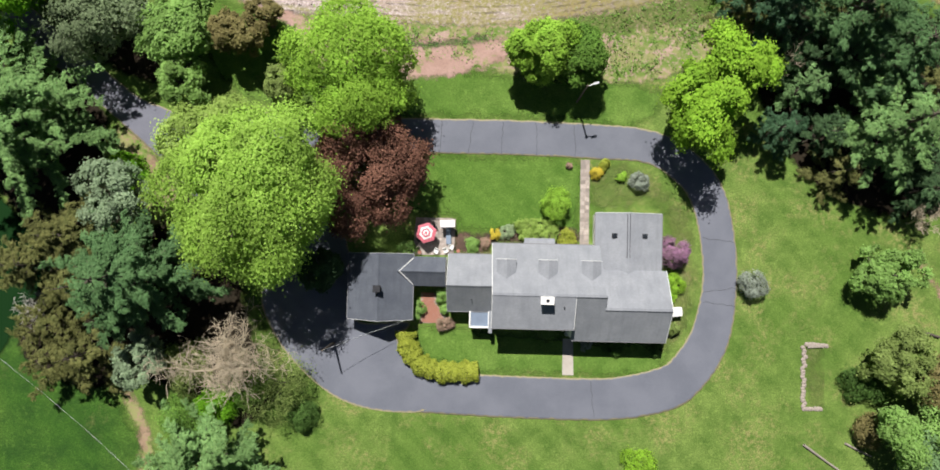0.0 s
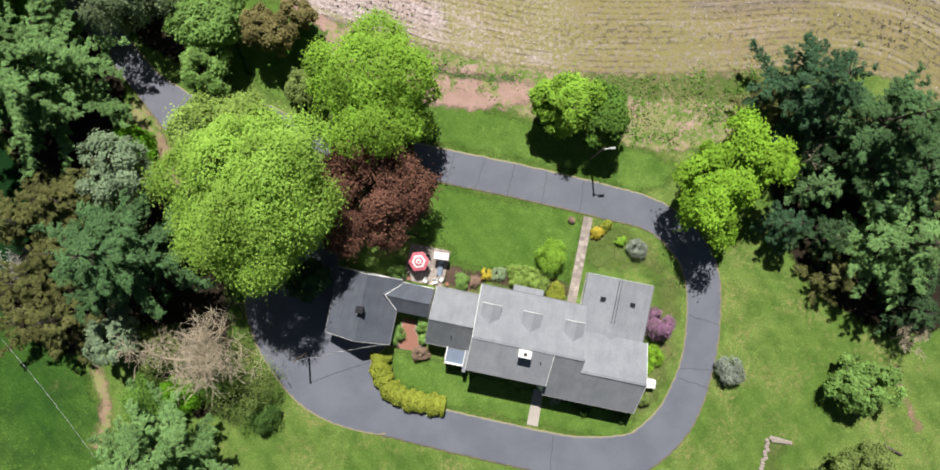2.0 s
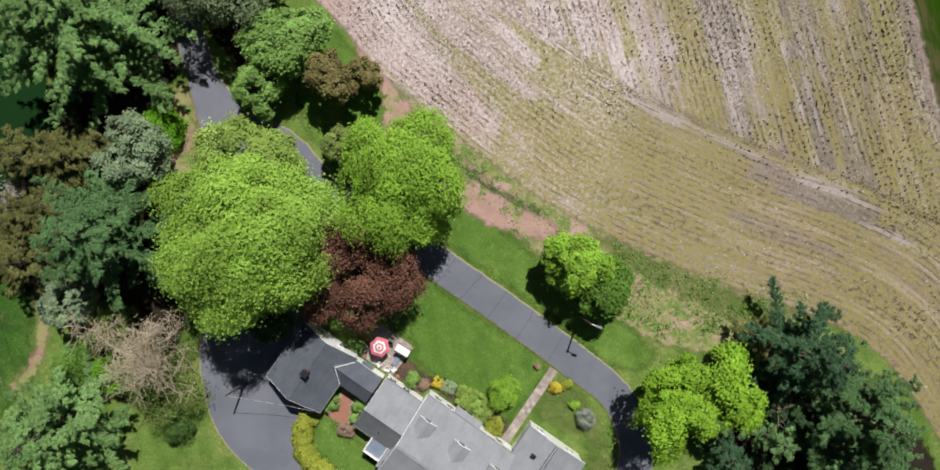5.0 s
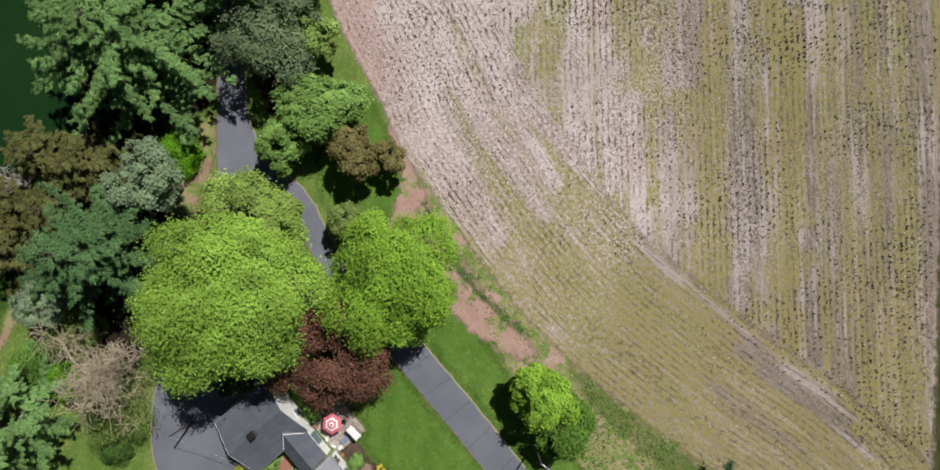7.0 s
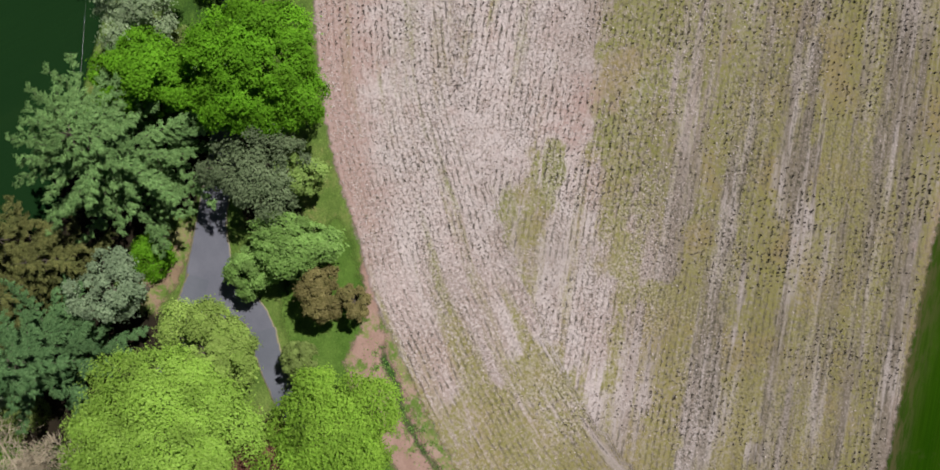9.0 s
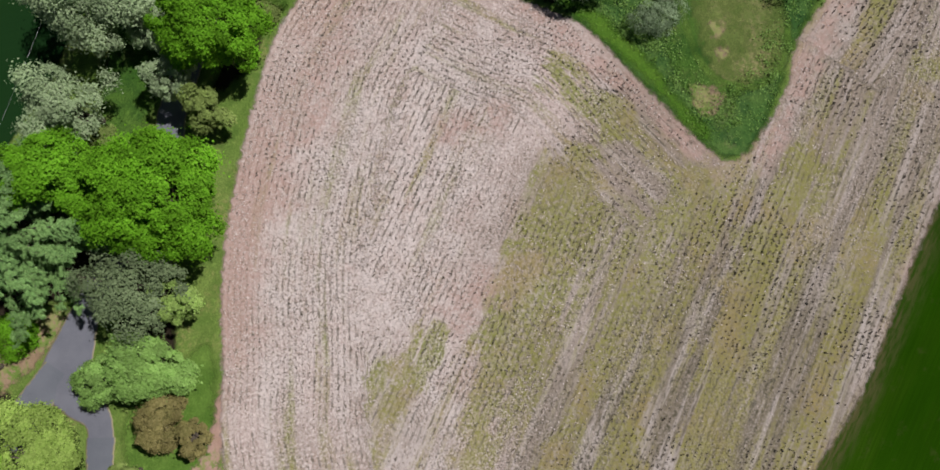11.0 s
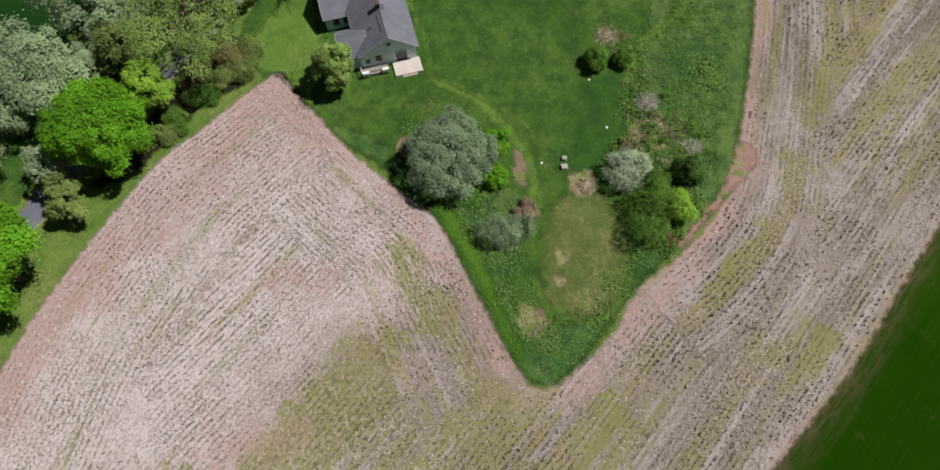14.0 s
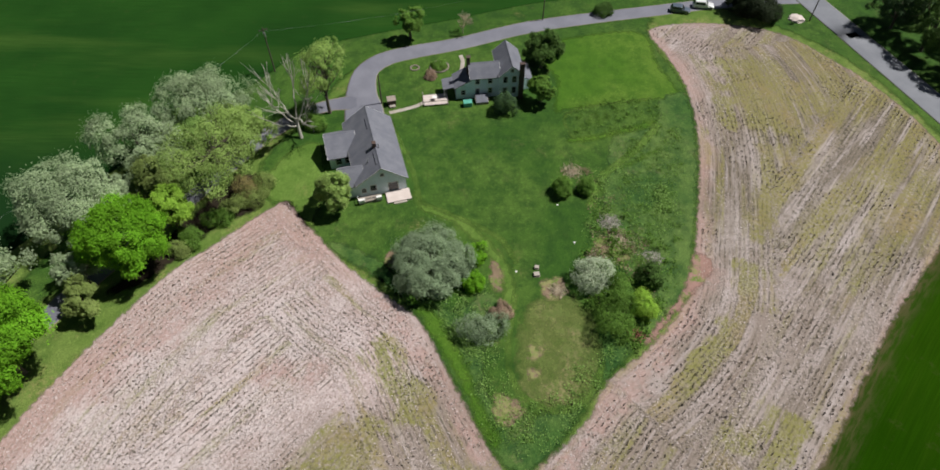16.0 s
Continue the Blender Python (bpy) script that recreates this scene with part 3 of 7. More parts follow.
def tube(points, radii, sides=5):
    """Verts and quads of a tapered tube along points."""
    p = np.asarray(points, dtype=float)
    n = len(p)
    d = np.gradient(p, axis=0)
    d /= np.maximum(np.linalg.norm(d, axis=1), 1e-6)[:, None]
    ref = np.where(np.abs(d[:, 2:3]) > 0.9, np.array([[1.0, 0, 0]]), np.array([[0, 0, 1.0]]))
    u = np.cross(d, ref)
    u /= np.linalg.norm(u, axis=1)[:, None]
    w = np.cross(d, u)
    a = np.linspace(0, 2 * np.pi, sides, endpoint=False)
    ring = p[:, None] + np.asarray(radii)[:, None, None] * (np.cos(a)[None, :, None] * u[:, None] + np.sin(a)[None, :, None] * w[:, None])
    i = np.arange(n - 1)[:, None] * sides + np.arange(sides)[None]
    j = np.arange(n - 1)[:, None] * sides + (np.arange(sides)[None] + 1) % sides
    f = np.stack([i, j, j + sides, i + sides], -1).reshape(-1, 4)
    return ring.reshape(-1, 3), f


def join(pieces):
    v, f, k = [], [], 0
    for a, b in pieces:
        v.append(a)
        f.append(b + k)
        k += len(a)
    return np.vstack(v), np.vstack(f)


def leaves(centres, normals, size, r, slim=1.0):
    """Diamond leaf sprays, folded along the middle axis at random."""
    n = len(centres)
    nz = normals / np.maximum(np.linalg.norm(normals, axis=1), 1e-6)[:, None]
    t = r.normal(size=(n, 3))
    t -= (t * nz).sum(1)[:, None] * nz
    t /= np.maximum(np.linalg.norm(t, axis=1), 1e-6)[:, None]
    b = np.cross(nz, t)
    s = (size * r.uniform(0.6, 1.35, n))[:, None]
    fold = nz * s * r.uniform(-0.25, 0.25, n)[:, None]
    v = np.stack([centres - t * s, centres + b * s * 0.62 * slim + fold, centres + t * s, centres - b * s * 0.62 * slim + fold], 1).reshape(-1, 3)
    return v, np.arange(4 * n).reshape(-1, 4)



def leaf_sprays(centres, normals, size, r, slim=1.0, axis=None):
    """Small three-cornered leaf sprays; with an axis they lie along it, like needles."""
    n = len(centres)
    nz = normals / np.maximum(np.linalg.norm(normals, axis=1), 1e-6)[:, None]
    t = r.normal(size=(n, 3)) if axis is None else axis + r.normal(size=(n, 3)) * 0.35
    t -= (t * nz).sum(1)[:, None] * nz
    t /= np.maximum(np.linalg.norm(t, axis=1), 1e-6)[:, None]
    b = np.cross(nz, t)
    s = (size * r.uniform(0.6, 1.4, n))[:, None]
    v = np.stack([centres + t * s * 1.1, centres - t * s * 0.6 + b * s * 0.75 * slim, centres - t * s * 0.6 - b * s * 0.75 * slim], 1).reshape(-1, 3)
    return v, np.arange(3 * n).reshape(-1, 3)

# ---- ground, fields, paving ----
gx = np.linspace(-900, 900, 61)
X, Y = np.meshgrid(gx, gx)
i = np.arange(60)[:, None] * 61 + np.arange(60)[None]
quads = np.stack([i, i + 1, i + 62, i + 61], -1).reshape(-1, 4)
ground = new("ground", mesh_of("ground", np.column_stack([X.ravel(), Y.ravel(), np.zeros(X.size)]), quads, LAWN))
tagged(ground, "wide mown green lawn with paler dry patches", "lawn", kind="structure")


def flat_area(name, ctrl, cell, z, material, label, category):
    v, q, d, _ = sheet(ctrl, cell, z)
    return tagged(new(name, mesh_of(name, v, q, material, {"edge": d})), label, category, kind="structure")


def patchy(x, y, seed, size):
    """Smooth random field between 0 and 1, as a sum of waves."""
    r = rnd(seed)
    f = np.zeros(len(x))
    for _ in range(14):
        a, k = r.uniform(0, 6.283), 6.283 / (size * r.uniform(0.5, 1.8))
        f += np.sin(k * (x * math.cos(a) + y * math.sin(a)) + r.uniform(0, 6.283))
    return np.clip(0.5 + f / 9.0, 0, 1)


EAST_EDGE = [(80, 24), (53, 49), (25, 74.7), (2.1, 95.7), (-9, 108.3), (-26, 122.6), (-44.4, 140.5), (-56.3, 150.2), (-68.5, 160.1), (-80.4, 171.4), (-92, 181)]
FIELD = [(-89, 62), (-86, 58.2), (-79, 52), (-71.6, 45.6), (-54.9, 37), (-44.5, 33.2), (-33, 30.6), (-25.5, 28.7), (-17, 28), (-9, 27.3), (2.5, 27.3), (12.5, 28.7),
         (26, 31.6), (36, 34.4), (46, 35.4), (58, 31), (70, 25)] + EAST_EDGE + [(-104, 184), (-120.6, 180), (-134, 172.6), (-144.5, 163.5), (-148, 150), (-147, 138),
         (-143.5, 133.6), (-135, 136), (-122.4, 138.3), (-104, 137), (-82, 132), (-70.9, 128.7), (-62, 121.8), (-56, 114.6), (-50, 111), (-45, 106),
         (-42.4, 102.2), (-43.6, 99.3), (-53, 93.8), (-65, 87), (-70.2, 80.4), (-77.4, 72), (-86, 64.6)]
v, q, d, arc = sheet(FIELD, 0.8, 0.02, 420)
straight = np.array([-0.78, 0.626])
across = v[:, 0] * straight[1] - v[:, 1] * straight[0]
row, along = across.copy(), v[:, :2] @ straight
# headlands: rows that follow the west border and both sides of the garden lobe
WEST, LOBE_A, LOBE_B = FIELD[1:17], FIELD[-6:] + FIELD[:1], FIELD[35:-9]
for line_, depth in ((LOBE_B, 13.0), (LOBE_A, 15.0), (WEST, 18.0)):
    c_ = curve_points(line_, 120)
    dist, near, s_ = nearest(v[:, :2], c_)
    total = np.hypot(*np.diff(c_, axis=0).T).sum()
    near_enough = dist < depth
    if line_ is LOBE_B:
        near_enough |= (across < 56.5) & (v[:, 0] < -58) & (v[:, 1] > 115)
    use = near_enough & (s_ > 0.3) & (s_ < total - 0.3)
    row[use], along[use] = dist[use], s_[use]
sm = np.clip((across - 21 + 22 * (patchy(v[:, 0], v[:, 1], 661, 26) - 0.5)) / 26, 0, 1)
nearhouse = np.clip((v[:, 0] + 22) / 20, 0, 1) * np.clip((50 - v[:, 1]) / 14, 0, 1)
bare = 1.0 - 0.75 * np.clip((v[:, 0] + 30) / 14, 0, 1) * np.clip((70 - v[:, 1]) / 14, 0, 1)
zone = np.maximum(sm * sm * (3 - 2 * sm), nearhouse * 0.22)
beside = np.clip((20 - nearest(v[:, :2], curve_points(LOBE_B, 120))[0]) / 10, 0, 1)
zone = zone * (1 - 0.15 * beside) + 0.56 * np.clip((across - 40) / 14, 0, 1) * np.clip((v[:, 0] + 36) / 14, 0.2, 1) + 0.5 * np.clip((-74 - v[:, 0]) / 12, 0, 1) * np.clip((v[:, 1] - 128) / 8, 0, 1)
near_a = np.clip((20 - nearest(v[:, :2], curve_points(LOBE_A, 120))[0]) / 10, 0, 1)
wide = 5.0 + 4.0 * np.maximum(beside, near_a) + 10.0 * np.clip((-28 - v[:, 0]) / 8, 0, 1) * np.clip((72 - v[:, 1]) / 8, 0, 1)
weedy = 0.03 * (patchy(v[:, 0], v[:, 1], 662, 34) - 0.5) - 0.02 * beside + 0.06 * zone + 0.13 * nearhouse - 0.022 - 0.035 * np.clip((v[:, 1] - 118) / 14, 0, 1) + 0.045 * np.clip((-100 - v[:, 0]) / 15, 0, 1) * np.clip((v[:, 1] - 120) / 10, 0, 1)
# streaks (from, to, half width): green weeds, thick pale straw, dark scraps, bare pink soil
GREEN_STREAKS = [(-12.6, 68.1, 9.9, 48.8, 1.5), (-6.2, 75.7, 22.9, 51.2, 2.0), (-7, 41.6, -3.6, 45.7, 3), (-4.4, 32.9, 17.3, 42.3, 4.2), (-29.1, 54.4, -23.3, 49.5, 1.5),
                 (-12.1, 58, -2.3, 49.5, 1), (34.7, 58.2, 43.8, 50.4, 3), (-24, 63, -14.3, 57.5, 1.8), (-10.4, 76.8, -6.2, 75.7, 2.3), (11.1, 49.5, -7.5, 60.2, 1.8),
                 (-7.8, 85.9, -25.7, 96.4, 2.3), (-24.5, 48.8, -29.1, 57.6, 2.3)]
FAR_STREAKS = [(-59.7, 81.3, -51.4, 87.3, 2.4), (-26.5, 64.1, -46.1, 80.9, 3.0), (-29.8, 99.9, -38.4, 109, 2.4), (-56.2, 125.4, -64.5, 133.1, 1.6),
               (-45.5, 132.7, -50.2, 137.5, 2.4), (-37.4, 92, -40.3, 96, 2), (-130.1, 150.1, -114.1, 152.8, 3.8), (-110.6, 138.3, -101.1, 137.8, 1.4), (-118.5, 145.4, -111.6, 145.6, 1.6), (-130.9, 153.8, -117, 154.6, 2.6),
               (-124.4, 161.3, -116.9, 163.2, 1.9), (-103.1, 151.2, -92.2, 148.6, 2.2), (-75.8, 139.4, -69.2, 137.9, 2.2), (-94, 148, -84, 142.5, 1.6)]
PALE_STREAKS = [(0, 96, -26, 120.6, 1.6), (-26, 120.6, -56, 148, 1.6), (-20.9, 55.9, -6.5, 44.6, 3), (-0.7, 46.7, 9.5, 45.9, 1.9), (9.9, 54.6, 18.5, 47.2, 2.6), (-52.9, 56.2, -36.7, 48.8, 11), (-12.7, 74.2, 1.1, 66.2, 1.5),
                (-21.4, 51.1, -10.5, 45.7, 1.4), (-44.4, 56.3, -60, 66.9, 8), (-41.6, 103.1, -58.8, 121.6, 3.2), (-73.6, 143.5, -92.3, 161.5, 5), (-88.2, 149.1, -108.9, 162.4, 2.2), (-81, 157.7, -95.6, 168.7, 3), (-80.3, 134.6, -84.1, 140.2, 3)]
DARK_STREAKS = [(-11.5, 73, 10.4, 55.2, 2.6), (-17.2, 63.8, -11.4, 58.8, 2.6), (-0.9, 82, 19.9, 64.1, 4), (-16.5, 64.5, -6.6, 58.8, 4.2), (-7.6, 67.7, 11.4, 56.7, 2.6),
                (-13.2, 93.5, 9.2, 80.4, 4.2), (-44.9, 46.8, -33.6, 40.4, 3.2), (-35.8, 42.4, -45.4, 46.3, 3.2), (-38.1, 121.4, -48.7, 132.4, 3.6), (-67.7, 132.8, -82.2, 146, 3.1)]
PINK_STREAKS = [(-55.9, 66.1, -55.8, 71.7, 2), (-52.5, 42.1, -60.5, 45.6, 2.8), (-33, 61.4, -33.7, 64.7, 2.4), (-57, 41, -47.3, 36.4, 2.3), (22.8, 46.5, 33.1, 37.7, 3.4), (-61.1, 48.2, -79.7, 57.8, 2.8),
                (-70, 80, -58, 89, 1.4), (-58, 89, -44.5, 97.2, 1.3), (-41, 104.5, -49, 112.6, 1.4), (-49, 112.6, -60.5, 122.8, 1.7), (-75.7, 133.1, -72.1, 131, 1.9)]


def streaks(lines, seed):
    """1 inside the streaks and 0 outside, with a ragged soft border."""
    f = np.zeros(len(v))
    rag = 0.55 * (patchy(v[:, 0], v[:, 1], seed, 5.0) - 0.5) * 2
    for x0, y0, x1, y1, w in lines:
        dist, _, _ = nearest(v[:, :2], np.array([(x0, y0), (x1, y1)]))
        f = np.maximum(f, np.clip(1.5 - dist / w + rag, 0, 1))
    return f


weedy = weedy - 0.025
green = streaks(GREEN_STREAKS + FAR_STREAKS, 671)
stubble = new("stubble_field", mesh_of("stubble_field", v, q, STUBBLE, {"edge": d, "row": row, "along": along, "zone": zone, "bare": bare, "wide": wide, "weedy": weedy,
              "green": green, "strewn": streaks(PALE_STREAKS, 672), "dark": streaks(DARK_STREAKS, 673), "pink": streaks(PINK_STREAKS, 674)}))
tagged(stubble, "harvested corn field with pale stubble rows and weeds", "field", kind="structure")


def straw_piece(p, size, r, flat, stretch=2.2):
    """Loose leaves of straw, lying nearly flat."""
    n = len(p)
    nrm = np.column_stack([r.normal(size=(n, 2)) * flat, np.ones(n)])
    return leaves(p, nrm, size, r, 1.0 / stretch)


# loose straw and standing stalk ends on the field
r = rnd(640)
quad = r.randint(0, len(q), 190000)
fu, fv = r.uniform(0, 1, (2, len(quad), 1))
c4 = v[q[quad]]
p = (c4[:, 0] * (1 - fu) + c4[:, 1] * fu) * (1 - fv) + (c4[:, 3] * (1 - fu) + c4[:, 2] * fu) * fv
zq = zone[q[quad, 0]]
keep = (d[q[quad]].min(1) > 0.3) & (r.uniform(0, 1, len(p)) < (0.25 + 0.95 * patchy(p[:, 0], p[:, 1], 641, 14)) * (1 - 0.62 * zq) * (1 - 0.85 * green[q[quad, 0]]) * (1 - 0.93 * nearhouse[q[quad, 0]]))
p = p[keep] + np.column_stack([np.zeros((keep.sum(), 2)), r.uniform(0.03, 0.10, keep.sum())])
tagged(new("straw_litter", mesh_of("straw_litter", *straw_piece(p, 0.16, r, 0.30), STRAW)), "pale dry corn straw scattered over the field", "straw", kind="stuff")
quad = r.randint(0, len(q), 110000)
fu, fv = r.uniform(0, 1, (2, len(quad), 1))
c4 = v[q[quad]]
p = (c4[:, 0] * (1 - fu) + c4[:, 1] * fu) * (1 - fv) + (c4[:, 3] * (1 - fu) + c4[:, 2] * fu) * fv
c4 = row[q[quad]][:, :, None]
rw = ((c4[:, 0] * (1 - fu) + c4[:, 1] * fu) * (1 - fv) + (c4[:, 3] * (1 - fu) + c4[:, 2] * fu) * fv)[:, 0]
keep = (d[q[quad]].min(1) > 0.5) & (np.abs(rw / 0.76 % 1.0 - 0.5) < 0.2) & (r.uniform(0, 1, len(p)) < 1.3 * patchy(p[:, 0], p[:, 1], 652, 20) - 0.25 - nearhouse[q[quad, 0]] - 0.35 * (p[:, 0] < -70))
p = p[keep]
stalk = []
for a in (0.0, 1.57):
    s_ = r.uniform(0.05, 0.11, len(p))[:, None]
    w_ = np.column_stack([np.cos(a + p[:, 0]), np.sin(a + p[:, 0]), np.zeros(len(p))]) * s_
    up = np.column_stack([r.normal(size=(len(p), 2)) * 0.06, r.uniform(0.12, 0.30, len(p))])
    vv = np.stack([p - w_, p + w_, p + w_ * 0.8 + up, p - w_ * 0.8 + up], 1).reshape(-1, 3)
    stalk.append((vv, np.arange(4 * len(p)).reshape(-1, 4)))
tagged(new("stalk_stubs", mesh_of("stalk_stubs", *join(stalk), TIMBER)), "standing cut corn stalks in rows", "stubble", kind="stuff")

TAN_SOIL = soil_material("bare_tan_soil", (0.31, 0.22, 0.15), (0.25, 0.175, 0.115), 0.16)
DRY_PATCH = soil_material("dry_weed_patch", (0.25, 0.185, 0.125), (0.19, 0.14, 0.095), 0.16)
REDDISH = soil_material("reddish_field_soil", (0.34, 0.21, 0.18), (0.28, 0.175, 0.145), 0.06)
BARE_PINK = soil_material("bare_pink_soil", (0.40, 0.265, 0.225), (0.34, 0.22, 0.18), 0.06)
flat_area("field_margin", [(-25.5, 28.6), (-21.7, 25.2), (-17, 22.2), (-7, 22.1), (3, 21.2), (15, 20.3), (24, 21), (30, 25), (34, 31), (34, 34.6), (26, 33),
          (12.5, 30), (2.5, 28.6), (-9, 28.4), (-17, 29)], 0.6, 0.012, WEEDY_SOIL, "weedy reddish bare strip beside the corn field", "field margin")
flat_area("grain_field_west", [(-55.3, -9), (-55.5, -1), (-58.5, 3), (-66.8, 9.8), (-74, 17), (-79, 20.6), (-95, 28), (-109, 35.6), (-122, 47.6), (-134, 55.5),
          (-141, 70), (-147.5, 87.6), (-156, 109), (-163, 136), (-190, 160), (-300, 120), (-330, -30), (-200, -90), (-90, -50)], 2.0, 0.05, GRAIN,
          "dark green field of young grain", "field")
flat_area("grain_field_east", [(x - 1.2, y - 1.2) for x, y in EAST_EDGE] + [(-70, 205), (0, 225), (150, 200), (220, 90), (150, 10), (95, 5)], 1.6, 0.014, GRAIN_THIN,
          "dark green field of young grain beside the stubble", "field")
flat_area("farm_lawn", [(-88, 59), (-85.3, 64), (-77, 72), (-71, 81), (-65, 86.6), (-53, 93.4), (-43.4, 99.3), (-44.6, 106), (-56, 115), (-71, 129), (-82, 132.4), (-104, 137.4),
          (-122, 138.6), (-143.5, 134), (-150.5, 136), (-149, 126), (-140, 95), (-133.5, 79), (-127, 69), (-120, 67), (-112, 61), (-100, 55), (-93, 55)], 1.0, 0.006, RICH,
          "deep green mown lawn round the farmhouses", "lawn")
flat_area("lane_verge", [(-88, 45), (-100, 51), (-110, 56), (-116, 63), (-124, 66), (-131, 72), (-135, 80), (-139, 92), (-147, 109), (-154, 136), (-160, 160), (-169, 160), (-165, 136), (-158, 109), (-149.5, 87.6),
          (-143, 70), (-136, 55), (-124, 46.6), (-111, 35), (-97, 28)], 1.0, 0.006, RICH, "green grass verge between lane and grain field", "lawn")
flat_area("upper_lawn", [(-137.2, 106.9), (-144.2, 130.8), (-130.7, 134.1), (-119.4, 137.1), (-118.6, 129.6), (-115.5, 114.7), (-114.8, 110.4), (-125.8, 111.0)], 0.9, 0.009, FRESH, "bright mown lawn beside the farmhouse", "lawn")
flat_area("road_verge", [(-165, 141), (-156, 150), (-150, 160), (-137, 173.4), (-121, 181), (-104, 185), (-92, 182), (-60, 170), (0, 205), (0, 270), (-210, 270), (-210, 165)], 2.0, 0.009, RICH, "green grass verge along the country road", "lawn")
flat_area("inner_lawn", [(-10, 10.9), (0, 10.9), (12.6, 10.6), (12.7, 3), (12.4, 1), (-2.5, 1.4), (-3, 3), (-9, 4)], 0.6, 0.006, GARDEN, "rich green lawn between house and drive", "lawn")
flat_area("front_lawn", [(-6.4, -10.5), (-2, -10.6), (2, -11), (12, -11.6), (22, -12), (24.4, -13.4), (21, -16.2), (11, -16.5), (1, -16.4), (-6, -14.8), (-7.4, -12.5)], 0.5, 0.006, GARDEN, "rich green front lawn along the drive", "lawn")
flat_area("drive_verge", [(-20, 16.5), (-8, 15.5), (8, 15.5), (20, 15), (22, 20), (3, 21.2), (-8, 22.4), (-18, 24), (-24, 27.5), (-33, 30), (-37, 29), (-31, 18)], 0.7, 0.006, GARDEN, "green grass verge beside the drive", "lawn")
flat_area("west_pasture", [(-70, -8), (-56, -10), (-46, -18.5), (-42, -24), (-39.5, -30), (-45, -50), (-75, -55), (-90, -30)], 1.2, 0.006, RICH, "rich green pasture below the trees", "pasture")
flat_area("meadow", [(-79, 70), (-76, 74), (-71, 81.5), (-65, 87), (-53, 93.7), (-43.6, 99.3), (-42.4, 102.3), (-45, 106), (-56, 114.6), (-70, 127.6),
          (-82, 131.9), (-104, 136.8), (-121, 138), (-119, 132), (-112, 130), (-107, 121), (-98, 119), (-93, 117.5), (-87, 118), (-81, 116.5), (-73, 114.5), (-61.4, 114.2),
          (-53.7, 112), (-50.8, 105), (-52.6, 98.1), (-60, 97.5), (-66.3, 100), (-71, 97.5), (-67, 91), (-76, 80), (-80, 72)], 0.8, 0.012, MEADOW,
          "tall rough meadow grass round the mown garden", "meadow")
flat_area("worn_grass", [(-71, 107.5), (-67.5, 103.2), (-62, 101.4), (-55, 101.8), (-51.2, 105.6), (-53, 111.5), (-58.6, 114.4), (-66, 113.8), (-70, 110.8)], 0.6, 0.010, DRYGRASS,
          "thin dry grass with bare reddish patches", "lawn")
flat_area("bank_soil", [(-40.4, 0.8), (-42.6, 3.4), (-45.2, 9.2), (-45.8, 13.8), (-42.6, 12.4), (-40.4, 9.6), (-38.6, 6.8), (-37.4, 3.4)], 0.4, 0.020, TAN_SOIL,
          "bare orange-red soil bank beside the drive", "soil")
flat_area("worn_strip", [(-44.2, -18.8), (-42.6, -19.6), (-40.6, -22.4), (-39.4, -26), (-39.8, -30), (-41.6, -30), (-41.4, -25.8), (-43.2, -22)], 0.4, 0.012, TAN_SOIL,
          "bare reddish track at the grass edge", "soil")
flat_area("east_dry_lawn", [(20, 10), (26, 4.5), (27.2, 0), (27.4, -6), (25.5, -11), (23.2, -13), (23.4, -4), (23.2, 4.5), (15, 4.5), (14.6, 10)], 0.5, 0.010, DRYGRASS,
          "thin yellowing lawn between house and drive", "lawn")
flat_area("flower_bed", [(-2.6, 1.1), (1.2, 1.2), (5.5, 2.6), (9.5, 2.2), (12.4, 1.8), (12.5, -0.2), (2.2, -0.2), (1.6, -1.5), (-2.6, -1.5)], 0.35, 0.012, MULCH,
          "dark mulched flower bed along the house wall", "flower bed")
flat_area("shaded_verge", [(-27.5, -9), (-26.4, -8), (-24.5, -13.5), (-21, -17.5), (-22.5, -18.5), (-26, -15)], 0.5, 0.010, DRYGRASS,
          "dry yellowish verge beside the drive", "lawn")

# painted shade: a near-black sheet over the grass below the pines
flat_area("pine_shade_floor", [(30.5, 30), (33.8, 22), (36.4, 15.4), (39.4, 10.6), (43.4, 7.2), (48, 5), (54, 4), (60, 6), (66, 12), (60, 28), (46, 31), (36, 32.4)], 0.6, 0.016, TREE_SHADE,
          "near-black ground with painted shade below the pines", "forest floor")
flat_area("border_soil", [(54.6, 0.2), (55.6, -2.8), (57.4, -5.4), (58.8, -7.4), (59.6, -7.0), (58.4, -5.0), (56.6, -2.4), (55.6, 0.2)], 0.3, 0.016, BARE_SOIL, "reddish bare border at the lawn edge", "soil")
# the same painted tree shade below the western grove and the lane trees
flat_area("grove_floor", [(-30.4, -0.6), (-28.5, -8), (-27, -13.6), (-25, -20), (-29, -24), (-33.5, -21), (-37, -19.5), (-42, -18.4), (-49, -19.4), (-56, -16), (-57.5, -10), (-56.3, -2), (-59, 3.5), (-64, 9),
          (-66, 14.5), (-60, 21), (-52, 20.5), (-46.5, 14.6), (-47, 9), (-42, 0.5), (-37, 5), (-33.5, 3.4)], 0.6, 0.016, TREE_SHADE, "near-black ground with painted shade below the grove", "forest floor")
